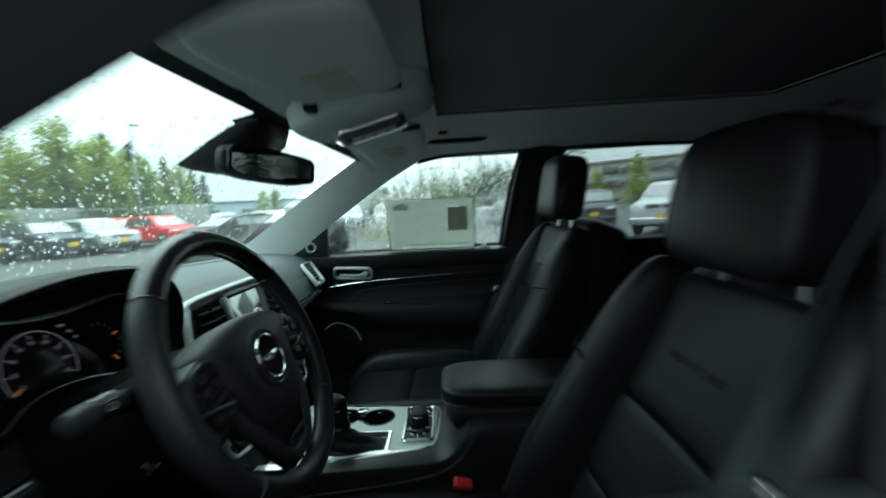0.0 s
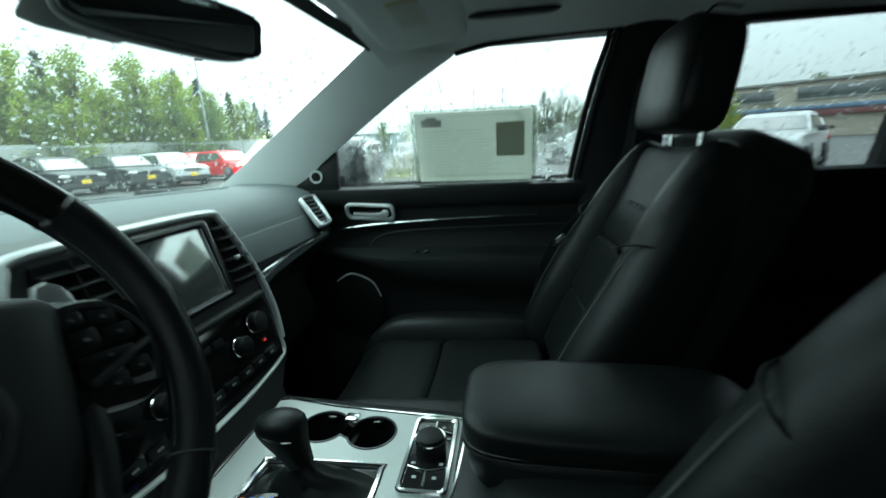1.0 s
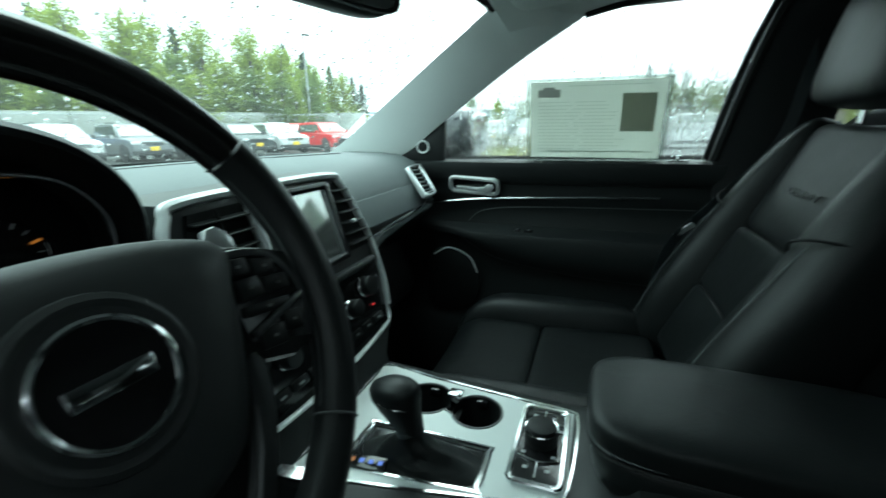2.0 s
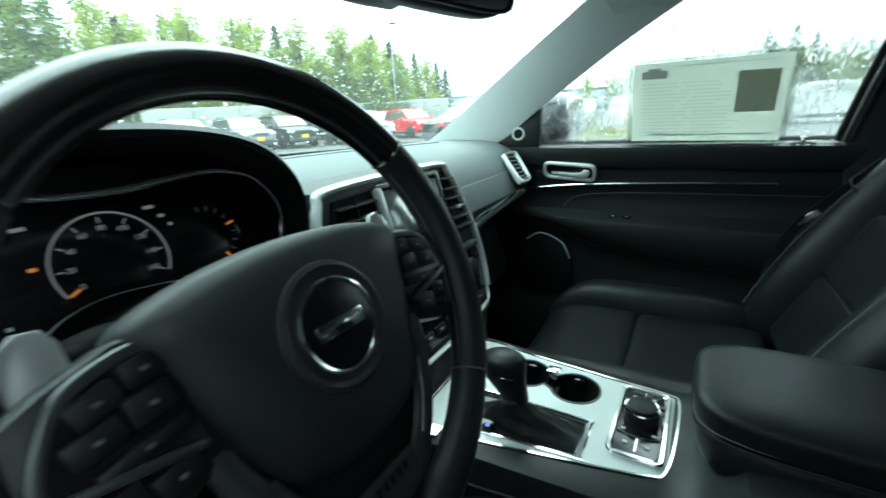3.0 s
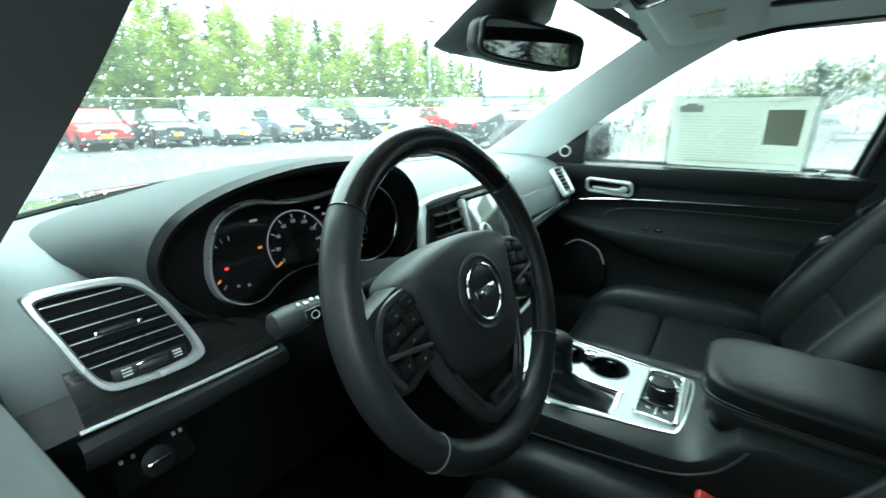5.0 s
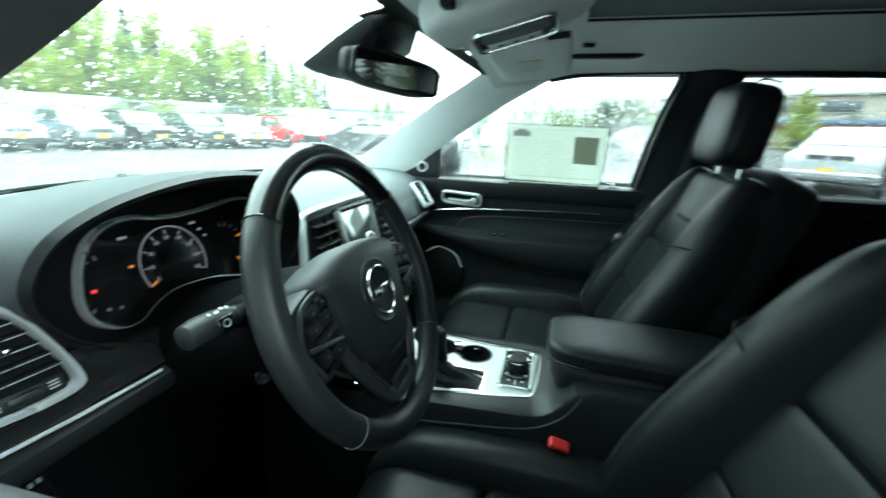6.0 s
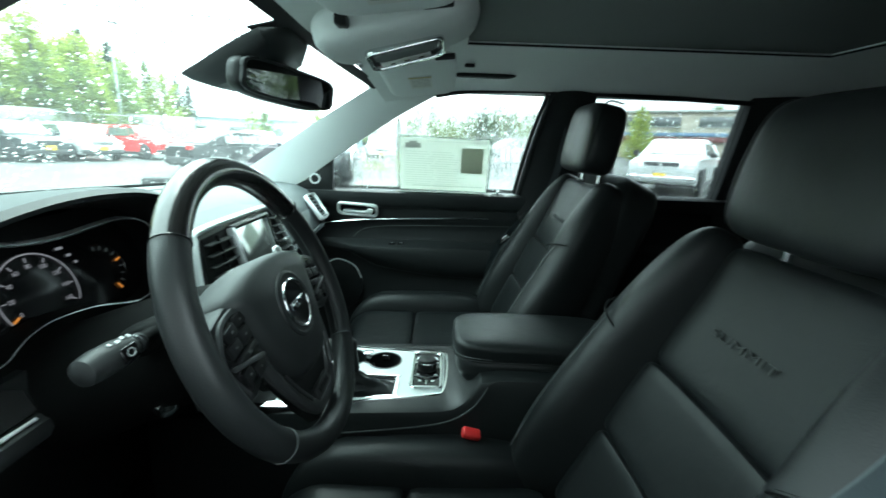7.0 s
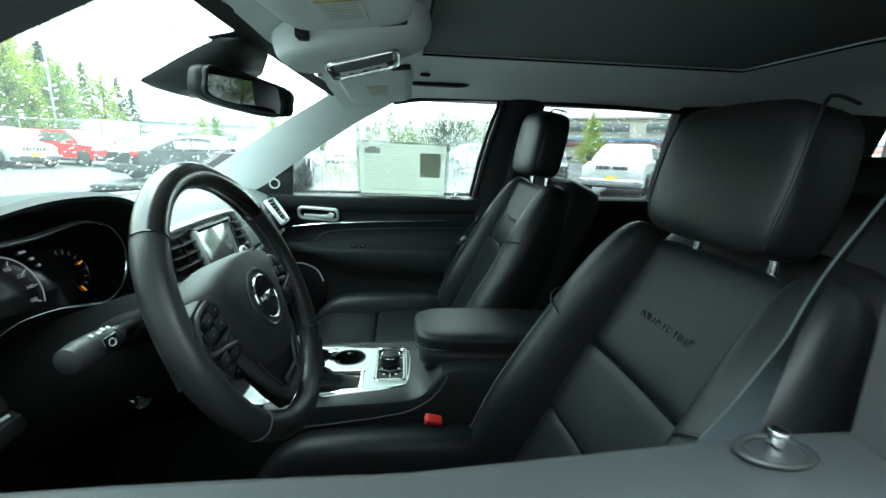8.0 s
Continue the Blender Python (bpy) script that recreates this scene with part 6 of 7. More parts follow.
PAPER_SHEET = paper("thin_white_sheet", (0.75, 0.76, 0.73), 0.76)
FILM = glass("milky_film", (0.80, 0.83, 0.80), 0.10, 0.4)
PAPER_GREY_T = paper("thin_grey_print", (0.58, 0.60, 0.57), 0.74)
PAPER_DARK_T = paper("thin_olive_print", (0.50, 0.505, 0.45), 0.76)

build_dashboard()
build_wheel()
build_console()
build_cabin_things()
build_overhead()
build_sticker()


# ================================================================ the car park outside
ASPHALT = material("wet_asphalt", (0.066, 0.069, 0.067), 0.50, var=0.45, grain=60, bump=0.3, stain=0.35, spec=0.16)
CONCRETE = material("pale_concrete", (0.30, 0.31, 0.29), 0.85, var=0.15, grain=20, bump=0.1, stain=0.8)
GALV = material("galvanised_steel", (0.38, 0.40, 0.41), 0.5, metal=0.6, bump=0)
TYRE = material("tyre_rubber", (0.015, 0.015, 0.016), 0.8, bump=0)
CARGLASS = material("car_glass", (0.085, 0.10, 0.10), 0.08, bump=0, spec=1.0, coat=0.6)
ALLOY = material("alloy", (0.40, 0.41, 0.42), 0.35, metal=0.8, bump=0)
BLACKPL = material("dark_bumper_plastic", (0.03, 0.03, 0.032), 0.6, bump=0)
LAMP = material("clear_lamp", (0.6, 0.62, 0.63), 0.15, bump=0)
TAIL = material("red_lamp", (0.5, 0.02, 0.02), 0.2, bump=0)
YELLOW = material("yellow_plate", (0.75, 0.48, 0.02), 0.5, bump=0)
GRASS = material("rough_grass", (0.16, 0.17, 0.06), 0.9, var=0.5, grain=30, bump=0.5, stain=1.0)


def paint(name, c):
    return material(name, c, 0.38, metal=0.1, var=0.05, bump=0, coat=0.15, spec=0.3)


PAINTS = {"white": paint("white_paint", (0.50, 0.51, 0.51)), "black": paint("black_paint", (0.015, 0.016, 0.018)), "dark": paint("dark_green_grey_paint", (0.03, 0.038, 0.04)),
          "red": paint("red_paint", (0.66, 0.02, 0.025)), "blue": paint("blue_paint", (0.02, 0.09, 0.30)), "grey": paint("grey_paint", (0.16, 0.17, 0.18)), "silver": paint("silver_paint", (0.42, 0.43, 0.44)),
          "green": paint("dark_green_paint", (0.02, 0.06, 0.05))}

# side profiles: (y from the rear axle line to the nose, z), half widths follow
SUV = dict(length=4.6, width=1.86, body=[(-2.28, 0.45), (-2.30, 0.95), (-2.20, 1.10), (1.05, 1.08), (1.95, 1.00), (2.22, 0.86), (2.30, 0.60), (2.24, 0.30), (-2.20, 0.30)],
           roof=[(-2.16, 1.08), (-1.95, 1.62), (-1.5, 1.69), (-0.2, 1.70), (0.30, 1.62), (1.15, 1.08)], axle=(-1.38, 1.40), r=0.36, panes=[(-1.75, -1.05), (-0.98, -0.12), (-0.05, 0.72)])
SEDAN = dict(length=4.9, width=1.88, body=[(-2.42, 0.50), (-2.44, 0.92), (-2.30, 1.02), (1.0, 0.98), (2.05, 0.86), (2.38, 0.70), (2.44, 0.50), (2.36, 0.24), (-2.34, 0.26)],
             roof=[(-1.95, 1.00), (-1.10, 1.38), (-0.6, 1.46), (0.1, 1.46), (0.45, 1.40), (1.40, 0.96)], axle=(-1.45, 1.48), r=0.34, panes=[(-1.15, -0.55), (-0.48, 0.12), (0.18, 0.85)])
PICKUP = dict(length=5.8, width=2.06, body=[(-2.88, 0.50), (-2.90, 1.12), (-2.85, 1.18), (0.9, 1.18), (2.30, 1.13), (2.68, 1.05), (2.84, 0.86), (2.86, 0.60), (2.76, 0.38), (-2.84, 0.40)],
              roof=[(-0.95, 1.18), (-0.80, 1.66), (-0.5, 1.72), (0.50, 1.73), (0.80, 1.66), (1.60, 1.16)], axle=(-1.85, 1.72), r=0.40, panes=[(-0.78, -0.02), (0.06, 0.95)])


def slab(profile, half, ease, taper=0.0):
    """A body from its side profile, rounded over towards both sides."""
    rings = []
    zlo, zhi = min(z for _, z in profile), max(z for _, z in profile)
    cy = sum(y for y, _ in profile) / len(profile)
    for x, k in ((-1, 0.90), (-0.96, 0.965), (-0.86, 0.99), (-0.5, 1.0), (0.5, 1.0), (0.86, 0.99), (0.96, 0.965), (1, 0.90)):
        ring = []
        for y, z in profile:
            kz = 1 - (1 - k) * ease
            inx = (1 - taper * (z - zlo) / (zhi - zlo)) * (1 - 0.10 * min(1, abs(y) / 2.3) ** 5)
            ring.append((x * half * inx, cy + (y - cy) * (1 - (1 - k) * 0.35), zlo + (z - zlo) * kz if z > zlo + 0.1 else z))
        rings.append(ring)
    return loft(rings)


def build_vehicle(name, spec, color, label, category, plate=True, pickup=False):
    top = thing(name, label, category, "parked cars")
    hw = spec["width"] / 2
    mat = PAINTS[color]
    body = part("body", slab(spec["body"], hw, 0.7, 0.05), mat, top, angle=30)
    cab = part("cabin", slab(spec["roof"], hw * 0.93, 0.5, 0.20), mat, top, angle=30)
    rf = spec["roof"]
    z0, z1 = rf[0][1], max(z for _, z in rf)

    def edge(k0, k1, z):
        (ya, za), (yb, zb) = rf[k0], rf[k1]
        return ya + (yb - ya) * (z - za) / (zb - za)
    zl, zh = z0 + 0.06, z1 - 0.13
    # windscreen and rear window
    for front in (True, False):
        a, b = ((-1, -2) if front else (0, 1))
        yl, yh = edge(a, b, zl), edge(a, b, zh)
        d = 0.012 if front else -0.012
        w0, w1 = hw * 0.93 * 0.90, hw * 0.93 * 0.76
        part("windscreen" if front else "rear_window", sheet([[(-w0, yl + d, zl + 0.008), (w0, yl + d, zl + 0.008)], [(-w1, yh + d, zh + 0.008), (w1, yh + d, zh + 0.008)]], 0.012, (0, 1 if front else -1, 0.3)), CARGLASS, cab, "dark reflecting glass")
    for s in (-1, 1):
        for y0, y1 in spec["panes"]:
            def xx(z):
                return s * (hw * 0.93 * (1 - 0.20 * (z - z0) / (z1 - z0)) - 0.002)
            yt0, yt1 = max(y0, edge(0, 1, zh) + 0.08), min(y1, edge(-1, -2, zh) - 0.02)
            yb0, yb1 = max(y0, edge(0, 1, zl) + 0.08), min(y1 + 0.06, edge(-1, -2, zl) - 0.05)
            part("side_window", sheet([[(xx(zl), yb0, zl), (xx(zl), yb1, zl)], [(xx(zh), yt0, zh), (xx(zh), yt1, zh)]], 0.012, (s, 0, 0)), CARGLASS, cab)
    for s in (-1, 1):
        for y in spec["axle"]:
            r = spec["r"]
            w = part("wheel", tube([(s * (hw - 0.10), y + (r - 0.09) * math.cos(2 * math.pi * k / 20), r + (r - 0.09) * math.sin(2 * math.pi * k / 20)) for k in range(20)], 0.10, 8, True), TYRE, top, "black tyre")
            part("rim", disc((s * (hw - 0.06), y, r), r * 0.64, 0.10, 16, 0.01, (0, 90, 0)), ALLOY, w)
            part("wheel_arch", disc((s * (hw - 0.008), y, r + 0.03), r * 1.16, 0.02, 20, 0.004, (0, 90, 0)), BLACKPL, top)
        part("door_mirror", pillow((s * (hw + 0.10), rf[-1][0] - 0.42, z0 + 0.06), (0.20, 0.10, 0.15), 4, 4), mat if color != "white" else BLACKPL, top)
    yb = [p for p in spec["body"]]
    nose = max(y for y, _ in yb)
    tail = min(y for y, _ in yb)
    zg = 0.80 if not pickup else 0.86
    # front: lamps, grille, bumper, plate
    grille = part("grille", rbox((0, nose - 0.055, zg), (spec["width"] * 0.46, 0.06, 0.16 if not pickup else 0.30), 0.02), BLACKPL, top)
    if pickup:
        part("grille_bar", rbox((0, nose - 0.018, zg), (0.07, 0.03, 0.32), 0.01), mat, grille)
        part("grille_bar", rbox((0, nose - 0.018, zg), (spec["width"] * 0.46, 0.03, 0.05), 0.01), mat, grille)
        for k in range(6):
            part("grille_mesh", rbox((-0.40 + 0.16 * k, nose - 0.024, zg), (0.012, 0.01, 0.28), 0.002), ALLOY, grille)
    else:
        for k in range(7):
            part("grille_bar", rbox((-0.36 + 0.12 * k, nose - 0.022, zg), (0.035, 0.02, 0.12), 0.005), mat, grille)
    for s in (-1, 1):
        part("headlamp", pillow((s * spec["width"] * 0.365, nose - 0.13, zg + 0.03), (0.36, 0.16, 0.13 if not pickup else 0.24), 4, 4, (0, 0, -s * 16)), LAMP, top, "clear headlamp")
        part("tail_lamp", pillow((s * spec["width"] * 0.40, tail + 0.06, 0.90 if not pickup else 0.95), (0.28, 0.14, 0.18), 4, 4), TAIL, top, "red tail lamp")
    part("lower_bumper", pillow((0, nose - 0.10, 0.42 if not pickup else 0.52), (spec["width"] * 0.94, 0.24, 0.22), 6, 6), BLACKPL if not pickup else CHROME, top)
    part("rear_lower_bumper", pillow((0, tail + 0.10, 0.45), (spec["width"] * 0.94, 0.24, 0.26), 6, 6), BLACKPL, top)
    part("side_sill", rbox((0, 0.0, 0.30), (spec["width"] * 0.97, spec["axle"][1] - spec["axle"][0] - 0.8, 0.14), 0.03), BLACKPL, top)
    if plate:
        part("number_plate", rbox((0, nose + 0.012, 0.58 if not pickup else 0.60), (0.36, 0.012, 0.18), 0.003), YELLOW, top, "plain yellow plate")
    if category != "sedan" and not pickup:
        for s in (-1, 1):
            part("roof_bar", tube([(s * 0.60, -1.6, 1.70), (s * 0.60, -0.2, 1.745), (s * 0.60, 0.1, 1.70)], 0.02, 6), BLACKPL, top)
    if pickup:
        bed = part("load_bed", rbox((0, -1.93, 1.17), (1.70, 1.75, 0.06), 0.01), BLACKPL, top, "open load bed")
    return top


def place(src, x, y, heading, label=""):
    """heading: degrees of the nose, 0 towards +y."""
    ob = copy_thing(src, pose(x, y, 0, 0, 0, heading))
    if label:
        ob["label"] = label
    return ob


def build_car_park():
    random.seed(11)
    ob = part("ground", rbox((0, 0, -0.25), (3000, 3000, 0.5), 0), ASPHALT)
    tagged(ob, "wet grey asphalt of the car park", "ground", kind="structure")
    # unseen wall, added to keep sky light off the driver's seat
    w = part("unseen_shade_wall", rbox((-2.15, -0.40, 2.3), (0.3, 4.0, 4.6), 0.03), material("grey_shade_wall", (0.15, 0.153, 0.153), 0.9, var=0.2, grain=8, bump=0.2, stain=0.8))
    tagged(w, "plain grey wall added out of view to shade the driver's side", "wall", kind="structure")
    # vehicles: first of a kind where it stands, the rest as copies
    spots = [("red", 6.4, 23.7, 172), ("dark", 7.0, 28.2, 176), ("dark", 8.9, 23.0, 170), ("white", 11.2, 21.6, 168), ("grey", 13.9, 21.0, 166), ("blue", 13.2, 25.0, 172), ("black", 15.9, 20.0, 164), ("dark", 18.0, 18.6, 160), ("white", 19.8, 17.6, 156),
             ("red", 23.6, 19.0, 160), ("red", 22.6, 16.2, 156), ("grey", 9.9, 28.6, 176), ("black", 12.6, 27.2, 174), ("white", 27.0, 15.0, 120), ("silver", 29.0, 12.5, 110), ("grey", 25.6, 11.6, 115), ("black", 32.0, 15.5, 120),
             ("white", 0.05, 17.0, 206)]
    first = {}
    for c, x, y, h in spots:
        if c not in first:
            nm = {"silver": "silver parked estate car", "red": "bright red parked estate car", "dark": "dark green-grey parked estate car", "white": "white parked estate car", "blue": "blue parked estate car", "black": "black parked estate car", "grey": "grey parked estate car"}[c]
            first[c] = build_vehicle("parked_car", SUV, c, nm + " with a yellow plate, wet with rain", "car")
            first[c].matrix_world = pose(x, y, 0, 0, 0, h)
        else:
            place(first[c], x, y, h)
    sedan = build_vehicle("parked_sedan", SEDAN, "black", "black saloon car seen from its rear, wet with rain", "sedan", plate=False)
    sedan.matrix_world = pose(15.9, 7.9, 0, 0, 0, -121)
    place(sedan, 20.3, 10.4, -121, "dark saloon car parked on the wet asphalt")
    ram = build_vehicle("pickup_truck", PICKUP, "white", "white pickup truck with a chrome grille and yellow plate", "pickup truck", pickup=True)
    ram.matrix_world = pose(14.1, -8.1, 0, 0, 0, 52)
    place(ram, 25.2, -4.4, 8, "white pickup truck parked side-on beyond the grass")
    place(ram, 22.5, -13.5, 64, "white pickup truck with a chrome grille in a row")
    place(first["dark"], 19.6, -6.8, 75)
    place(first["black"], 24.2, -8.8, 70)
    place(first["white"], 27.5, 4.2, 100)
    place(first["grey"], 29.5, 1.8, 95)
    place(first["white"], 31.0, 7.4, 100)
    place(first["black"], 30.5, -9.5, 70)
    # grassy island
    rows = [[(18.2 + 4.5 * i / 10 + 0.3 * math.sin(j * 1.7), 7.0 - 5.0 * j / 12 + 0.2 * math.sin(i * 2.1), 0.02 + 0.14 * math.sin(math.pi * i / 10) ** 0.6) for i in range(11)] for j in range(13)]
    isl = part("planting_island", sheet(rows, 0.2, (0, 0, -1)), GRASS)
    tagged(isl, "low island of rough yellow-green grass", "planting", kind="structure")
    bm = bmesh.new()
    for k in range(1500):
        x, y = random.uniform(18.3, 22.6), random.uniform(2.1, 6.9)
        h, a = random.uniform(0.10, 0.40), random.uniform(0, 6.3)
        d = Vector((math.cos(a), math.sin(a), 0)) * 0.02
        b = Vector((x, y, 0.08))
        tip = b + Vector((random.uniform(-0.1, 0.1), random.uniform(-0.1, 0.1), h))
        bm.faces.new([bm.verts.new(p) for p in (b - d, b + d, tip)])
    tagged(part("grass", bm, GRASS, isl), "tufts of rough yellow-green grass", kind="stuff")
    # fence with posts, rails and wire, and the low concrete wall behind it
    fence = thing("chain_link_fence", "tall galvanised chain-link fence along the car park", "fence", at=pose(10, 30, 0))
    fi = fence.matrix_world.inverted()
    line = [Vector(p) for p in ((-14, 33.5, 0), (0, 32.6, 0), (9.5, 30.6, 0), (16, 28.4, 0), (24, 24.5, 0), (30, 20.5, 0), (38, 14.0, 0), (46, 6.0, 0))]
    pts = []
    for a, b in zip(line, line[1:]):
        n = max(1, round((b - a).length / 3.0))
        pts += [lerp(a, b, k / n) for k in range(n)]
    pts.append(line[-1])
    for p in pts:
        part("fence_post", put(tube([p, p + Vector((0, 0, 2.45))], 0.035, 8), fi), GALV, fence)
    for a, b in zip(pts, pts[1:]):
        part("fence_rail", put(tube([a + Vector((0, 0, 2.38)), b + Vector((0, 0, 2.38))], 0.025, 6), fi), GALV, fence)
    bm = bmesh.new()
    for a, b in zip(pts, pts[1:]):
        for k in range(24):
            for sgn in (1, -1):
                u = k / 24
                p, q = lerp(a, b, u), lerp(a, b, u + sgn * 0.75)
                d = Vector((0, 0, 0.006))
                if 0 <= u + sgn * 0.75 <= 1:
                    p, q = p + Vector((0, 0, 0.05)), q + Vector((0, 0, 2.35))
                    w = (b - a).normalized() * 0.006
                    bm.faces.new([bm.verts.new(v) for v in (p - w, p + w, q + w, q - w)])
    part("fence_wire", put(bm, fi), GALV, fence)
    wall = thing("concrete_wall", "long low pale concrete wall behind the fence", "wall", kind="structure")
    rows = [Vector(p) for p in ((14, 31.2, 0), (22, 27.6, 0), (30, 22.6, 0), (33.5, 19.6, 0))]
    for a, b in zip(rows, rows[1:]):
        n = max(1, round((b - a).length / 3.0))
        ang = math.degrees(math.atan2(b.y - a.y, b.x - a.x))
        for k in range(n):
            c = lerp(a, b, (k + 0.5) / n)
            part("wall_panel", rbox((c.x, c.y, 1.3), ((b - a).length / n - 0.03, 0.2, 2.6), 0.03, 2, (0, 0, ang)), CONCRETE, wall)
    # office building with strip windows
    bl = thing("office_building", "long low beige office building with dark strip windows", "building", at=pose(75, -30, 0))
    bi = bl.matrix_world.inverted()
    bm_m = pose(72, -50, 0, 0, 0, 55)
    beige = material("beige_render", (0.42, 0.38, 0.31), 0.9, var=0.1, grain=5, bump=0.05, stain=0.3)
    part("wall", put(put(rbox((0, 0, 3.7), (70, 16, 7.4), 0.05), bm_m), bi), beige, bl)
    part("roof", put(put(rbox((0, 0, 7.55), (71, 17, 0.35), 0.05), bm_m), bi), CONCRETE, bl)
    for k in range(5):
        xw = -29.0 + 14.6 * k
        win = part("window", put(put(rbox((xw, 8.06, 5.95), (12.0, 0.16, 1.5), 0.03), bm_m), bi), CARGLASS, bl)
        for q in range(5):
            part("window_bar", put(put(rbox((xw - 4.8 + 2.4 * q, 8.16, 5.95), (0.10, 0.08, 1.5), 0.01), bm_m), bi), BLACKPL, win)
        part("window_sill", put(put(rbox((xw, 8.10, 5.12), (12.3, 0.3, 0.16), 0.03), bm_m), bi), CONCRETE, bl)
    part("fascia", put(put(rbox((0, 8.35, 3.95), (70, 0.7, 0.55), 0.05), bm_m), bi), material("blue_fascia", (0.12, 0.20, 0.30), 0.6, bump=0), bl)
    part("fascia", put(put(rbox((0, 8.30, 3.2), (70, 0.6, 0.8), 0.05), bm_m), bi), material("dark_red_fascia", (0.16, 0.06, 0.06), 0.6, bump=0), bl)
    shed = thing("storage_container", "pale grey ribbed storage container behind the fence", "container", at=pose(0.4, 35.2, 0, 0, 0, -6))
    part("container_body", rbox((0, 0, 1.6), (11.0, 2.4, 3.2), 0.04), material("pale_grey_steel", (0.52, 0.55, 0.55), 0.6, var=0.12, grain=4, bump=0.05, stain=0.6), shed)
    for k in range(36):
        part("rib", rbox((-5.3 + 0.303 * k, -1.22, 1.6), (0.10, 0.05, 2.9), 0.01), PAINTS["silver"], shed)
    # street lamp, far warehouse and bank
    pole = thing("lamp_post", "tall thin grey lamp post beyond the fence", "lamp post", at=pose(29.6, 22.4, 0))
    part("pole", tube([(0, 0, 0), (0, 0, 4.2), (0, 0, 8.3)], 0.08, 8, radii=[0.10, 0.08, 0.05]), GALV, pole)
    part("lamp_head", rbox((0.25, -0.1, 8.35), (0.60, 0.26, 0.12), 0.04, 2, (0, 0, -20)), BLACKPL, pole)
    far = thing("warehouse", "far low warehouse with pale blue metal walls", "building", at=pose(82, 32, 0))
    fm = pose(0, 0, 0, 0, 0, -68)
    part("wall", put(rbox((0, 0, 2.1), (30, 14, 4.2), 0.05), fm), material("pale_blue_cladding", (0.42, 0.52, 0.60), 0.6, var=0.08, grain=3, bump=0.05, stain=0.3), far)
    part("roof", put(prism([(-7.6, 0), (7.6, 0), (0, 1.6)], 31, pose(-15.5, 0, 4.2, 90, 0, 90)), fm), CONCRETE, far)
    for k in range(5):
        part("window", put(rbox((-12 + 6 * k, -7.05, 2.2), (2.6, 0.15, 1.2), 0.03), fm), CARGLASS, far)
    rows = [[(70 + 26 * i / 12, 56 - 26 * j / 14, 0.02 + 6.2 * (math.sin(math.pi * i / 12) * math.sin(math.pi * j / 14)) ** 0.8 * (0.85 + 0.15 * math.sin(i * 1.3 + j))) for i in range(13)] for j in range(15)]
    bank = part("grass_bank", sheet(rows, 0.3, (0, 0, -1)), GRASS)
    tagged(bank, "low bank of dry yellow-green grass far off", "bank", kind="structure")




def foliage(name, c):
    m = material(name, c, 0.6, var=0.35, grain=3, bump=0, stain=0.6)
    n, l = m.node_tree.nodes, m.node_tree.links
    info, hsv = n.new("ShaderNodeNewGeometry"), n.new("ShaderNodeHueSaturation")
    mp = n.new("ShaderNodeMapRange")
    mp.inputs["To Min"].default_value, mp.inputs["To Max"].default_value = 0.72, 1.28
    src = n["Principled BSDF"].inputs["Base Color"].links[0].from_socket
    l.new(info.outputs["Random Per Island"], mp.inputs["Value"])
    l.new(mp.outputs["Result"], hsv.inputs["Value"])
    l.new(src, hsv.inputs["Color"])
    l.new(hsv.outputs["Color"], n["Principled BSDF"].inputs["Base Color"])
    t, mx = n.new("ShaderNodeBsdfTranslucent"), n.new("ShaderNodeMixShader")
    mx.inputs["Fac"].default_value = 0.5
    l.new(hsv.outputs["Color"], t.inputs["Color"])
    l.new(n["Principled BSDF"].outputs[0], mx.inputs[1])
    l.new(t.outputs[0], mx.inputs[2])
    l.new(mx.outputs[0], n["Material Output"].inputs["Surface"])
    return m


LEAF_BRIGHT = foliage("fresh_green_leaves", (0.31, 0.375, 0.075))
LEAF_MID = foliage("mid_green_leaves", (0.155, 0.215, 0.065))
LEAF_DARK = foliage("dark_needles", (0.038, 0.066, 0.042))
BARK = material("grey_bark", (0.09, 0.075, 0.06), 0.9, var=0.3, grain=12, bump=0.4, stain=2)


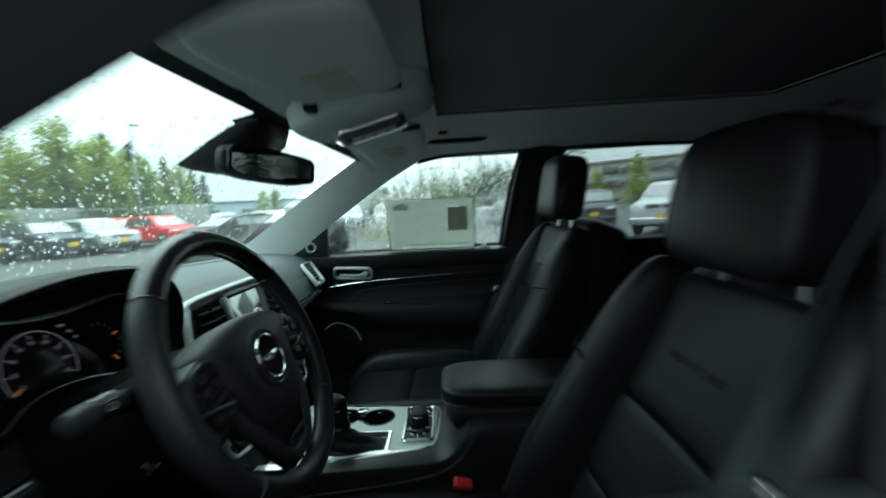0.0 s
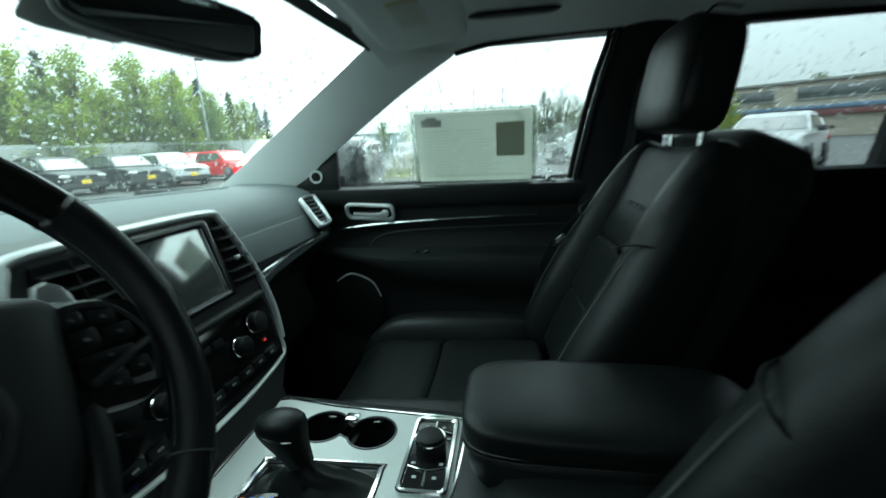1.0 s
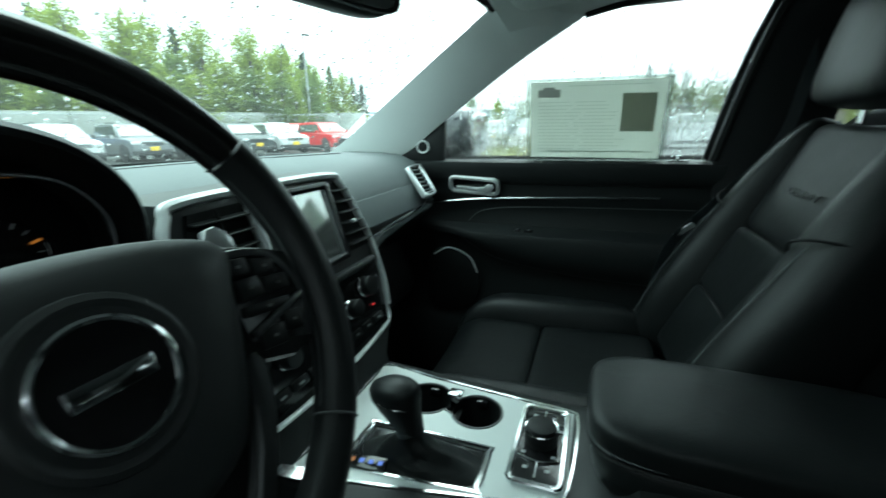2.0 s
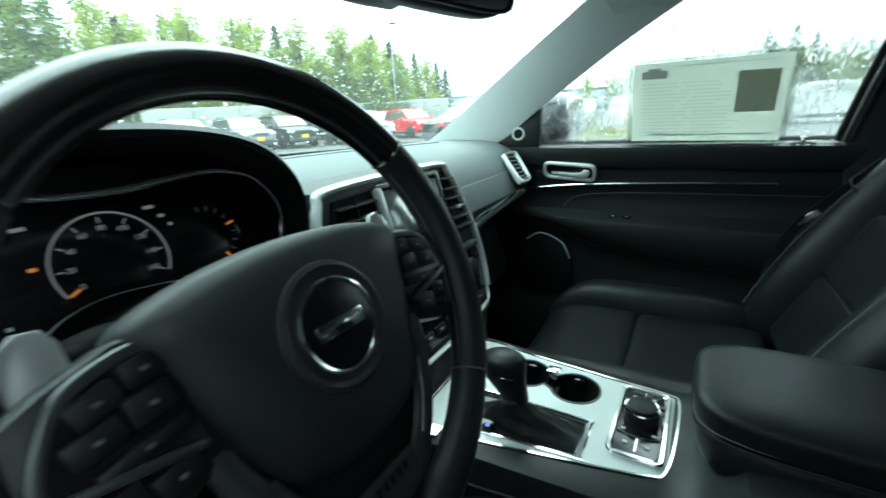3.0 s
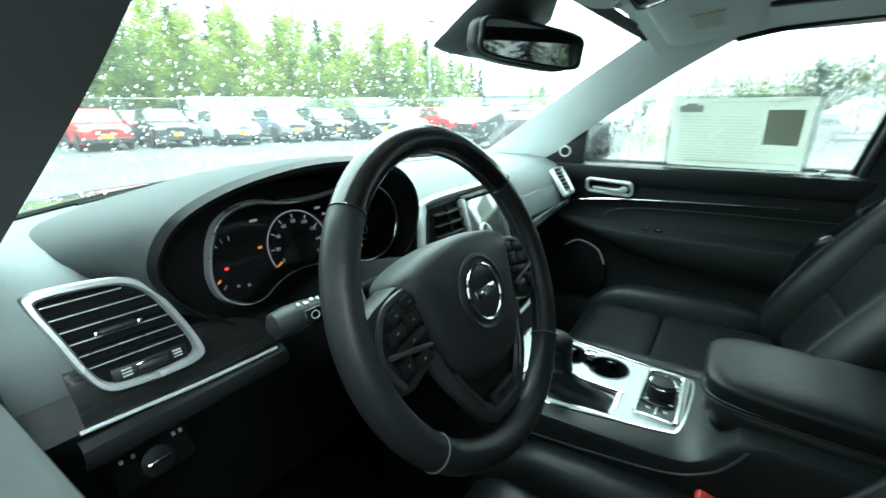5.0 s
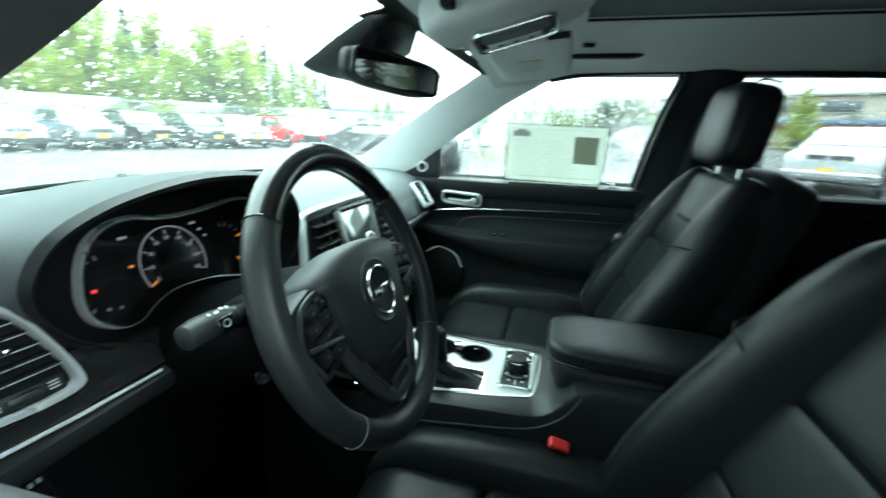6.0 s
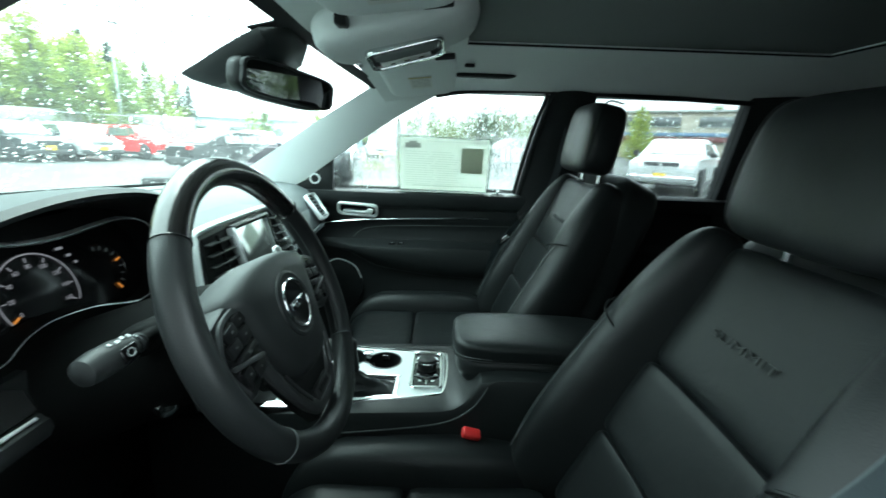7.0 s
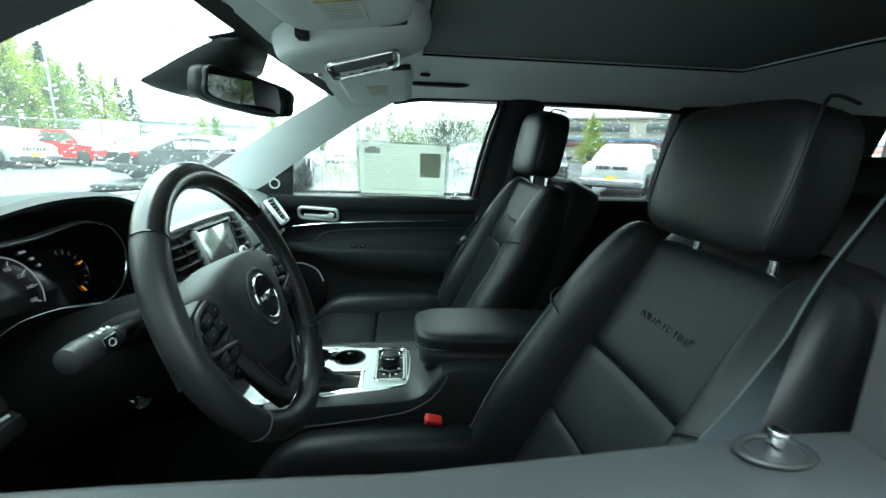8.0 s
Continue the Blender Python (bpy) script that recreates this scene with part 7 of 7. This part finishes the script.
def tree_meshes(kind, seed):
    rng = random.Random(seed)
    trunk_pts = [Vector((0, 0, 0))]
    h = 1.0
    for k in range(1, 9):
        trunk_pts.append(Vector((rng.uniform(-0.012, 0.012) * k ** 0.5, rng.uniform(-0.012, 0.012) * k ** 0.5, k / 8)))
    trunk = tube(trunk_pts, 0.02, 7, radii=[0.022 * (1 - 0.9 * k / 8) + 0.002 for k in range(9)])
    limbs = [trunk]
    bm = bmesh.new()

    def leaf(p, s):
        n = Vector((rng.gauss(0, 1), rng.gauss(0, 1), rng.gauss(0, 1) + 0.6)).normalized()
        u = n.orthogonal().normalized()
        v = n.cross(u)
        a = rng.uniform(0, 6.28)
        u, v = u * math.cos(a) + v * math.sin(a), v * math.cos(a) - u * math.sin(a)
        bm.faces.new([bm.verts.new(p + q) for q in (u * s, v * s * 0.6, -u * s, -v * s * 0.6)])
    if kind == "conifer":
        for k in range(64):
            z = 0.10 + 0.88 * k / 64
            reach = (0.25 * (1 - z) ** 0.85 + 0.008) * rng.uniform(0.65, 1.15)
            a = k * 2.4 + rng.uniform(-0.3, 0.3)
            d = Vector((math.cos(a), math.sin(a), -0.25))
            limbs.append(tube([Vector((0, 0, z)), Vector((0, 0, z)) + d * reach], 0.003, 4))
            for j in range(int(40 * reach / 0.1) + 8):
                t = rng.uniform(0.1, 1.0)
                p = Vector((0, 0, z)) + d * reach * t + Vector((rng.gauss(0, 0.012), rng.gauss(0, 0.012), rng.gauss(-0.006, 0.010)))
                leaf(p, rng.uniform(0.008, 0.018))
    else:
        for k in range(58):
            z = 0.10 + 0.88 * (k / 58) + rng.uniform(-0.03, 0.03)
            reach = (0.34 * max(0.0, 1 - z) ** 0.60 + 0.015) * rng.uniform(0.45, 1.2) * min(1, 0.45 + 1.8 * z)
            a = k * 2.4 + rng.uniform(-0.7, 0.7)
            base = Vector((0, 0, max(0.06, z - 0.10)))
            tip = Vector((math.cos(a) * reach, math.sin(a) * reach, min(1.0, z + 0.02)))
            limbs.append(tube([base, lerp(base, tip, 0.5) + Vector((0, 0, -0.01)), tip], 0.004, 4, radii=[0.005, 0.0035, 0.0015]))
            for j in range(int(50 + 430 * reach)):
                c = lerp(base, tip, rng.uniform(0.30, 1.15))
                sp = 0.012 + 0.09 * reach
                leaf(c + Vector((rng.gauss(0, sp), rng.gauss(0, sp), rng.gauss(0.0, sp * 1.1))), rng.uniform(0.007, 0.0155))
    return join(*limbs), bm


def build_trees():
    kinds = []
    for kind, seed, mat, text in (("broad", 1, LEAF_BRIGHT, "tall tree with fresh light green leaves"), ("broad", 2, LEAF_BRIGHT, "tall tree with fresh light green leaves"), ("broad", 3, LEAF_MID, "tall tree with mid green leaves"),
                                  ("conifer", 4, LEAF_DARK, "tall dark green conifer tree"), ("conifer", 5, LEAF_DARK, "tall dark green conifer tree"), ("conifer", 6, LEAF_MID, "slender tall green conifer tree")):
        t, c = tree_meshes(kind, seed)
        top = thing("tree", text, "tree", "trees behind the car park")
        part("trunk", t, BARK, top)
        part("crown", c, mat, top, angle=180)
        kinds.append(top)
    rng = random.Random(8)
    spots = []
    # wood along the fence, from ahead of the car round to its right
    for k in range(96):
        u = k / 95
        az = 104 - 68 * u + rng.uniform(-1.0, 1.0)
        a = radians(az)
        d = rng.uniform(37, 54)
        top_el = 13.2 - 3.8 * u ** 1.4
        dark = az > 84 or 72 < az < 75
        h = d * math.tan(radians(top_el * rng.uniform(0.55, 1.10) + (2.5 if dark else 0))) + 1.3
        spots.append((d * math.cos(a), d * math.sin(a), h, rng.choice((3, 4, 3, 2)) if dark else rng.choice((0, 1, 0, 1, 0, 1, 2, 2, 5, 3))))
    # brush at the foot of the wood
    for k in range(40):
        a = radians(100 - 63 * k / 39 + rng.uniform(-1.0, 1.0))
        d = rng.uniform(35.5, 38)
        spots.append((d * math.cos(a), d * math.sin(a), rng.uniform(3.5, 6.0), rng.choice((2, 2, 0, 1))))
    # smaller trees round the front right corner
    for az, el, k in ((41, 8.5, 3), (39.3, 10.0, 4), (37.2, 8.2, 0), (36.0, 7.0, 1), (34.2, 7.6, 5), (32.8, 6.5, 0), (31.5, 6.4, 3), (30.4, 5.5, 3), (24, 3.2, 0), (22.6, 3.4, 2), (16.4, 3.6, 2), (13.0, 3.0, 0), (9.5, 3.0, 2),
                      (3.6, 5.2, 5), (1.8, 5.0, 3), (0.6, 3.4, 2), (-4.6, 6.8, 3), (-5.2, 5.4, 4), (-6.8, 6.6, 4), (-8.4, 5.8, 3), (-9.2, 4.6, 5), (-11.5, 4.2, 2)):
        d = rng.uniform(58, 70)
        spots.append((d * math.cos(radians(az)), d * math.sin(radians(az)), d * math.tan(radians(el)) + 1.3, k))
    for k in range(64):
        az = 13 - 54 * (k / 63) + rng.uniform(-0.6, 0.6)
        a = radians(az)
        d = rng.uniform(76, 112)
        spots.append((d * math.cos(a), d * math.sin(a), d * math.tan(radians(rng.uniform(2.4, 3.6) + (1.2 if -17 < az < 2 else 0))) + 1.3, rng.choice((2, 3, 5, 5, 2, 0))))
    # a row behind the car, seen in its mirror
    for k in range(12):
        spots.append((-22 + 4.2 * k + rng.uniform(-1, 1), -38 + rng.uniform(-3, 3), rng.uniform(7, 11), rng.choice((2, 3, 5))))
    spots += [(42.0, -19.0, 5.4, 1), (45, -20.5, 4.4, 2), (92, -57, 11.0, 2), (4.0, 29.4, 5.0, 1), (12.5, 39, 8.5, 4), (9.0, 40, 9.5, 3), (17.0, 37.5, 9.2, 0), (21.5, 36, 8.5, 1)]
    used = set()
    for x, y, h, k in spots:
        m = pose(x, y, 0, 0, 0, rng.uniform(0, 360)) @ Matrix.Diagonal((h * rng.uniform(0.85, 1.15), h, h, 1))
        if k not in used:
            used.add(k)
            kinds[k].matrix_world = m
        else:
            o = copy_thing(kinds[k], pose(0, 0, 0))
            o.matrix_basis = m
    for k in range(6):
        if k not in used:
            kinds[k].matrix_world = pose(30 + 4 * k, 45, 0) @ Matrix.Diagonal((9, 9, 9, 1))


build_car_park()
build_trees()


# ---------------------------------------------------------------- rain on the glass
def water():
    m = bpy.data.materials.new("rain_water")
    m.use_nodes = True
    p = m.node_tree.nodes["Principled BSDF"]
    p.inputs["Base Color"].default_value = (1, 1, 1, 1)
    p.inputs["Roughness"].default_value = 0.0
    p.inputs["Transmission Weight"].default_value = 1.0
    p.inputs["IOR"].default_value = 1.33
    return m


WATER = water()


def drop(bm, c, n, up, r, long, high):
    """A bead of water on glass: a low dome, drawn out along up."""
    side = n.cross(up).normalized()
    tip = bm.verts.new(c + n * high)
    rings = []
    for k, (rad, h) in enumerate(((1.0, 0.0), (0.72, 0.72))):
        rings.append([bm.verts.new(c + (side * math.cos(a) + up * math.sin(a) * long) * r * rad + n * high * h) for a in [2 * math.pi * j / 7 for j in range(7)]])
    for j in range(7):
        q = (j + 1) % 7
        bm.faces.new((rings[0][j], rings[0][q], rings[1][q], rings[1][j]))
        bm.faces.new((rings[1][j], rings[1][q], tip))
    bm.faces.new(rings[0][::-1])


def build_rain():
    rng = random.Random(21)
    bm = bmesh.new()
    for k in range(2300):
        u, v = rng.uniform(-0.97, 0.97), rng.uniform(0.04, 0.95)
        p = ws_point(u, v)
        du, dv = ws_point(u + 0.01, v) - p, ws_point(u, v + 0.01) - p
        n = du.cross(dv).normalized()
        r = rng.choice((0.0012, 0.0016, 0.0021, 0.0028, 0.0040))
        drop(bm, p + n * 0.0055, n, dv.normalized(), r, rng.uniform(1.0, 1.5), r * 0.55)
    ob = part("raindrops", bm, WATER)
    tagged(ob, "clear raindrops scattered over the outside of the windscreen", "raindrops", kind="stuff")
    bm = bmesh.new()
    for k in range(1100):
        z = rng.uniform(1.16, 1.49)
        y0 = 0.62 - (z - 1.14) * 1.45
        y = rng.uniform(-0.25, y0)
        p = Vector((0.745 - 0.26 * (z - 1.15) + 0.0055, y, z))
        n = Vector((1, 0, 0.26)).normalized()
        up = Vector((-0.26, 0, 1)).normalized()
        r = rng.choice((0.001, 0.0014, 0.0018, 0.0024))
        drop(bm, p, n, up, r, rng.choice((1.0, 1.2, 1.6, 4.0, 9.0)), r * 0.5)
    for k in range(620):
        z = rng.uniform(1.20, 1.49)
        y = rng.uniform(-0.25, 0.60 - (z - 1.14) * 1.45)
        p = Vector((0.745 - 0.26 * (z - 1.15) + 0.0055, y, z))
        r = rng.uniform(0.0006, 0.0014)
        drop(bm, p, Vector((1, 0, 0.26)).normalized(), Vector((-0.26, 0, 1)).normalized(), r, rng.uniform(6, 22), r * 0.7)
    for k in range(850):
        z = rng.uniform(1.17, 1.50)
        y = rng.uniform(-0.96, -0.43)
        p = Vector((0.745 - 0.26 * (z - 1.15) + 0.0055, y, z))
        r = rng.choice((0.001, 0.0014, 0.0018, 0.0024))
        drop(bm, p, Vector((1, 0, 0.26)).normalized(), Vector((-0.26, 0, 1)).normalized(), r, rng.choice((1.0, 1.2, 1.6, 3.0)), r * 0.5)
    ob = part("rain_streaks", bm, WATER)
    tagged(ob, "raindrops and short running streaks on the side windows", "raindrops", kind="stuff")


build_rain()
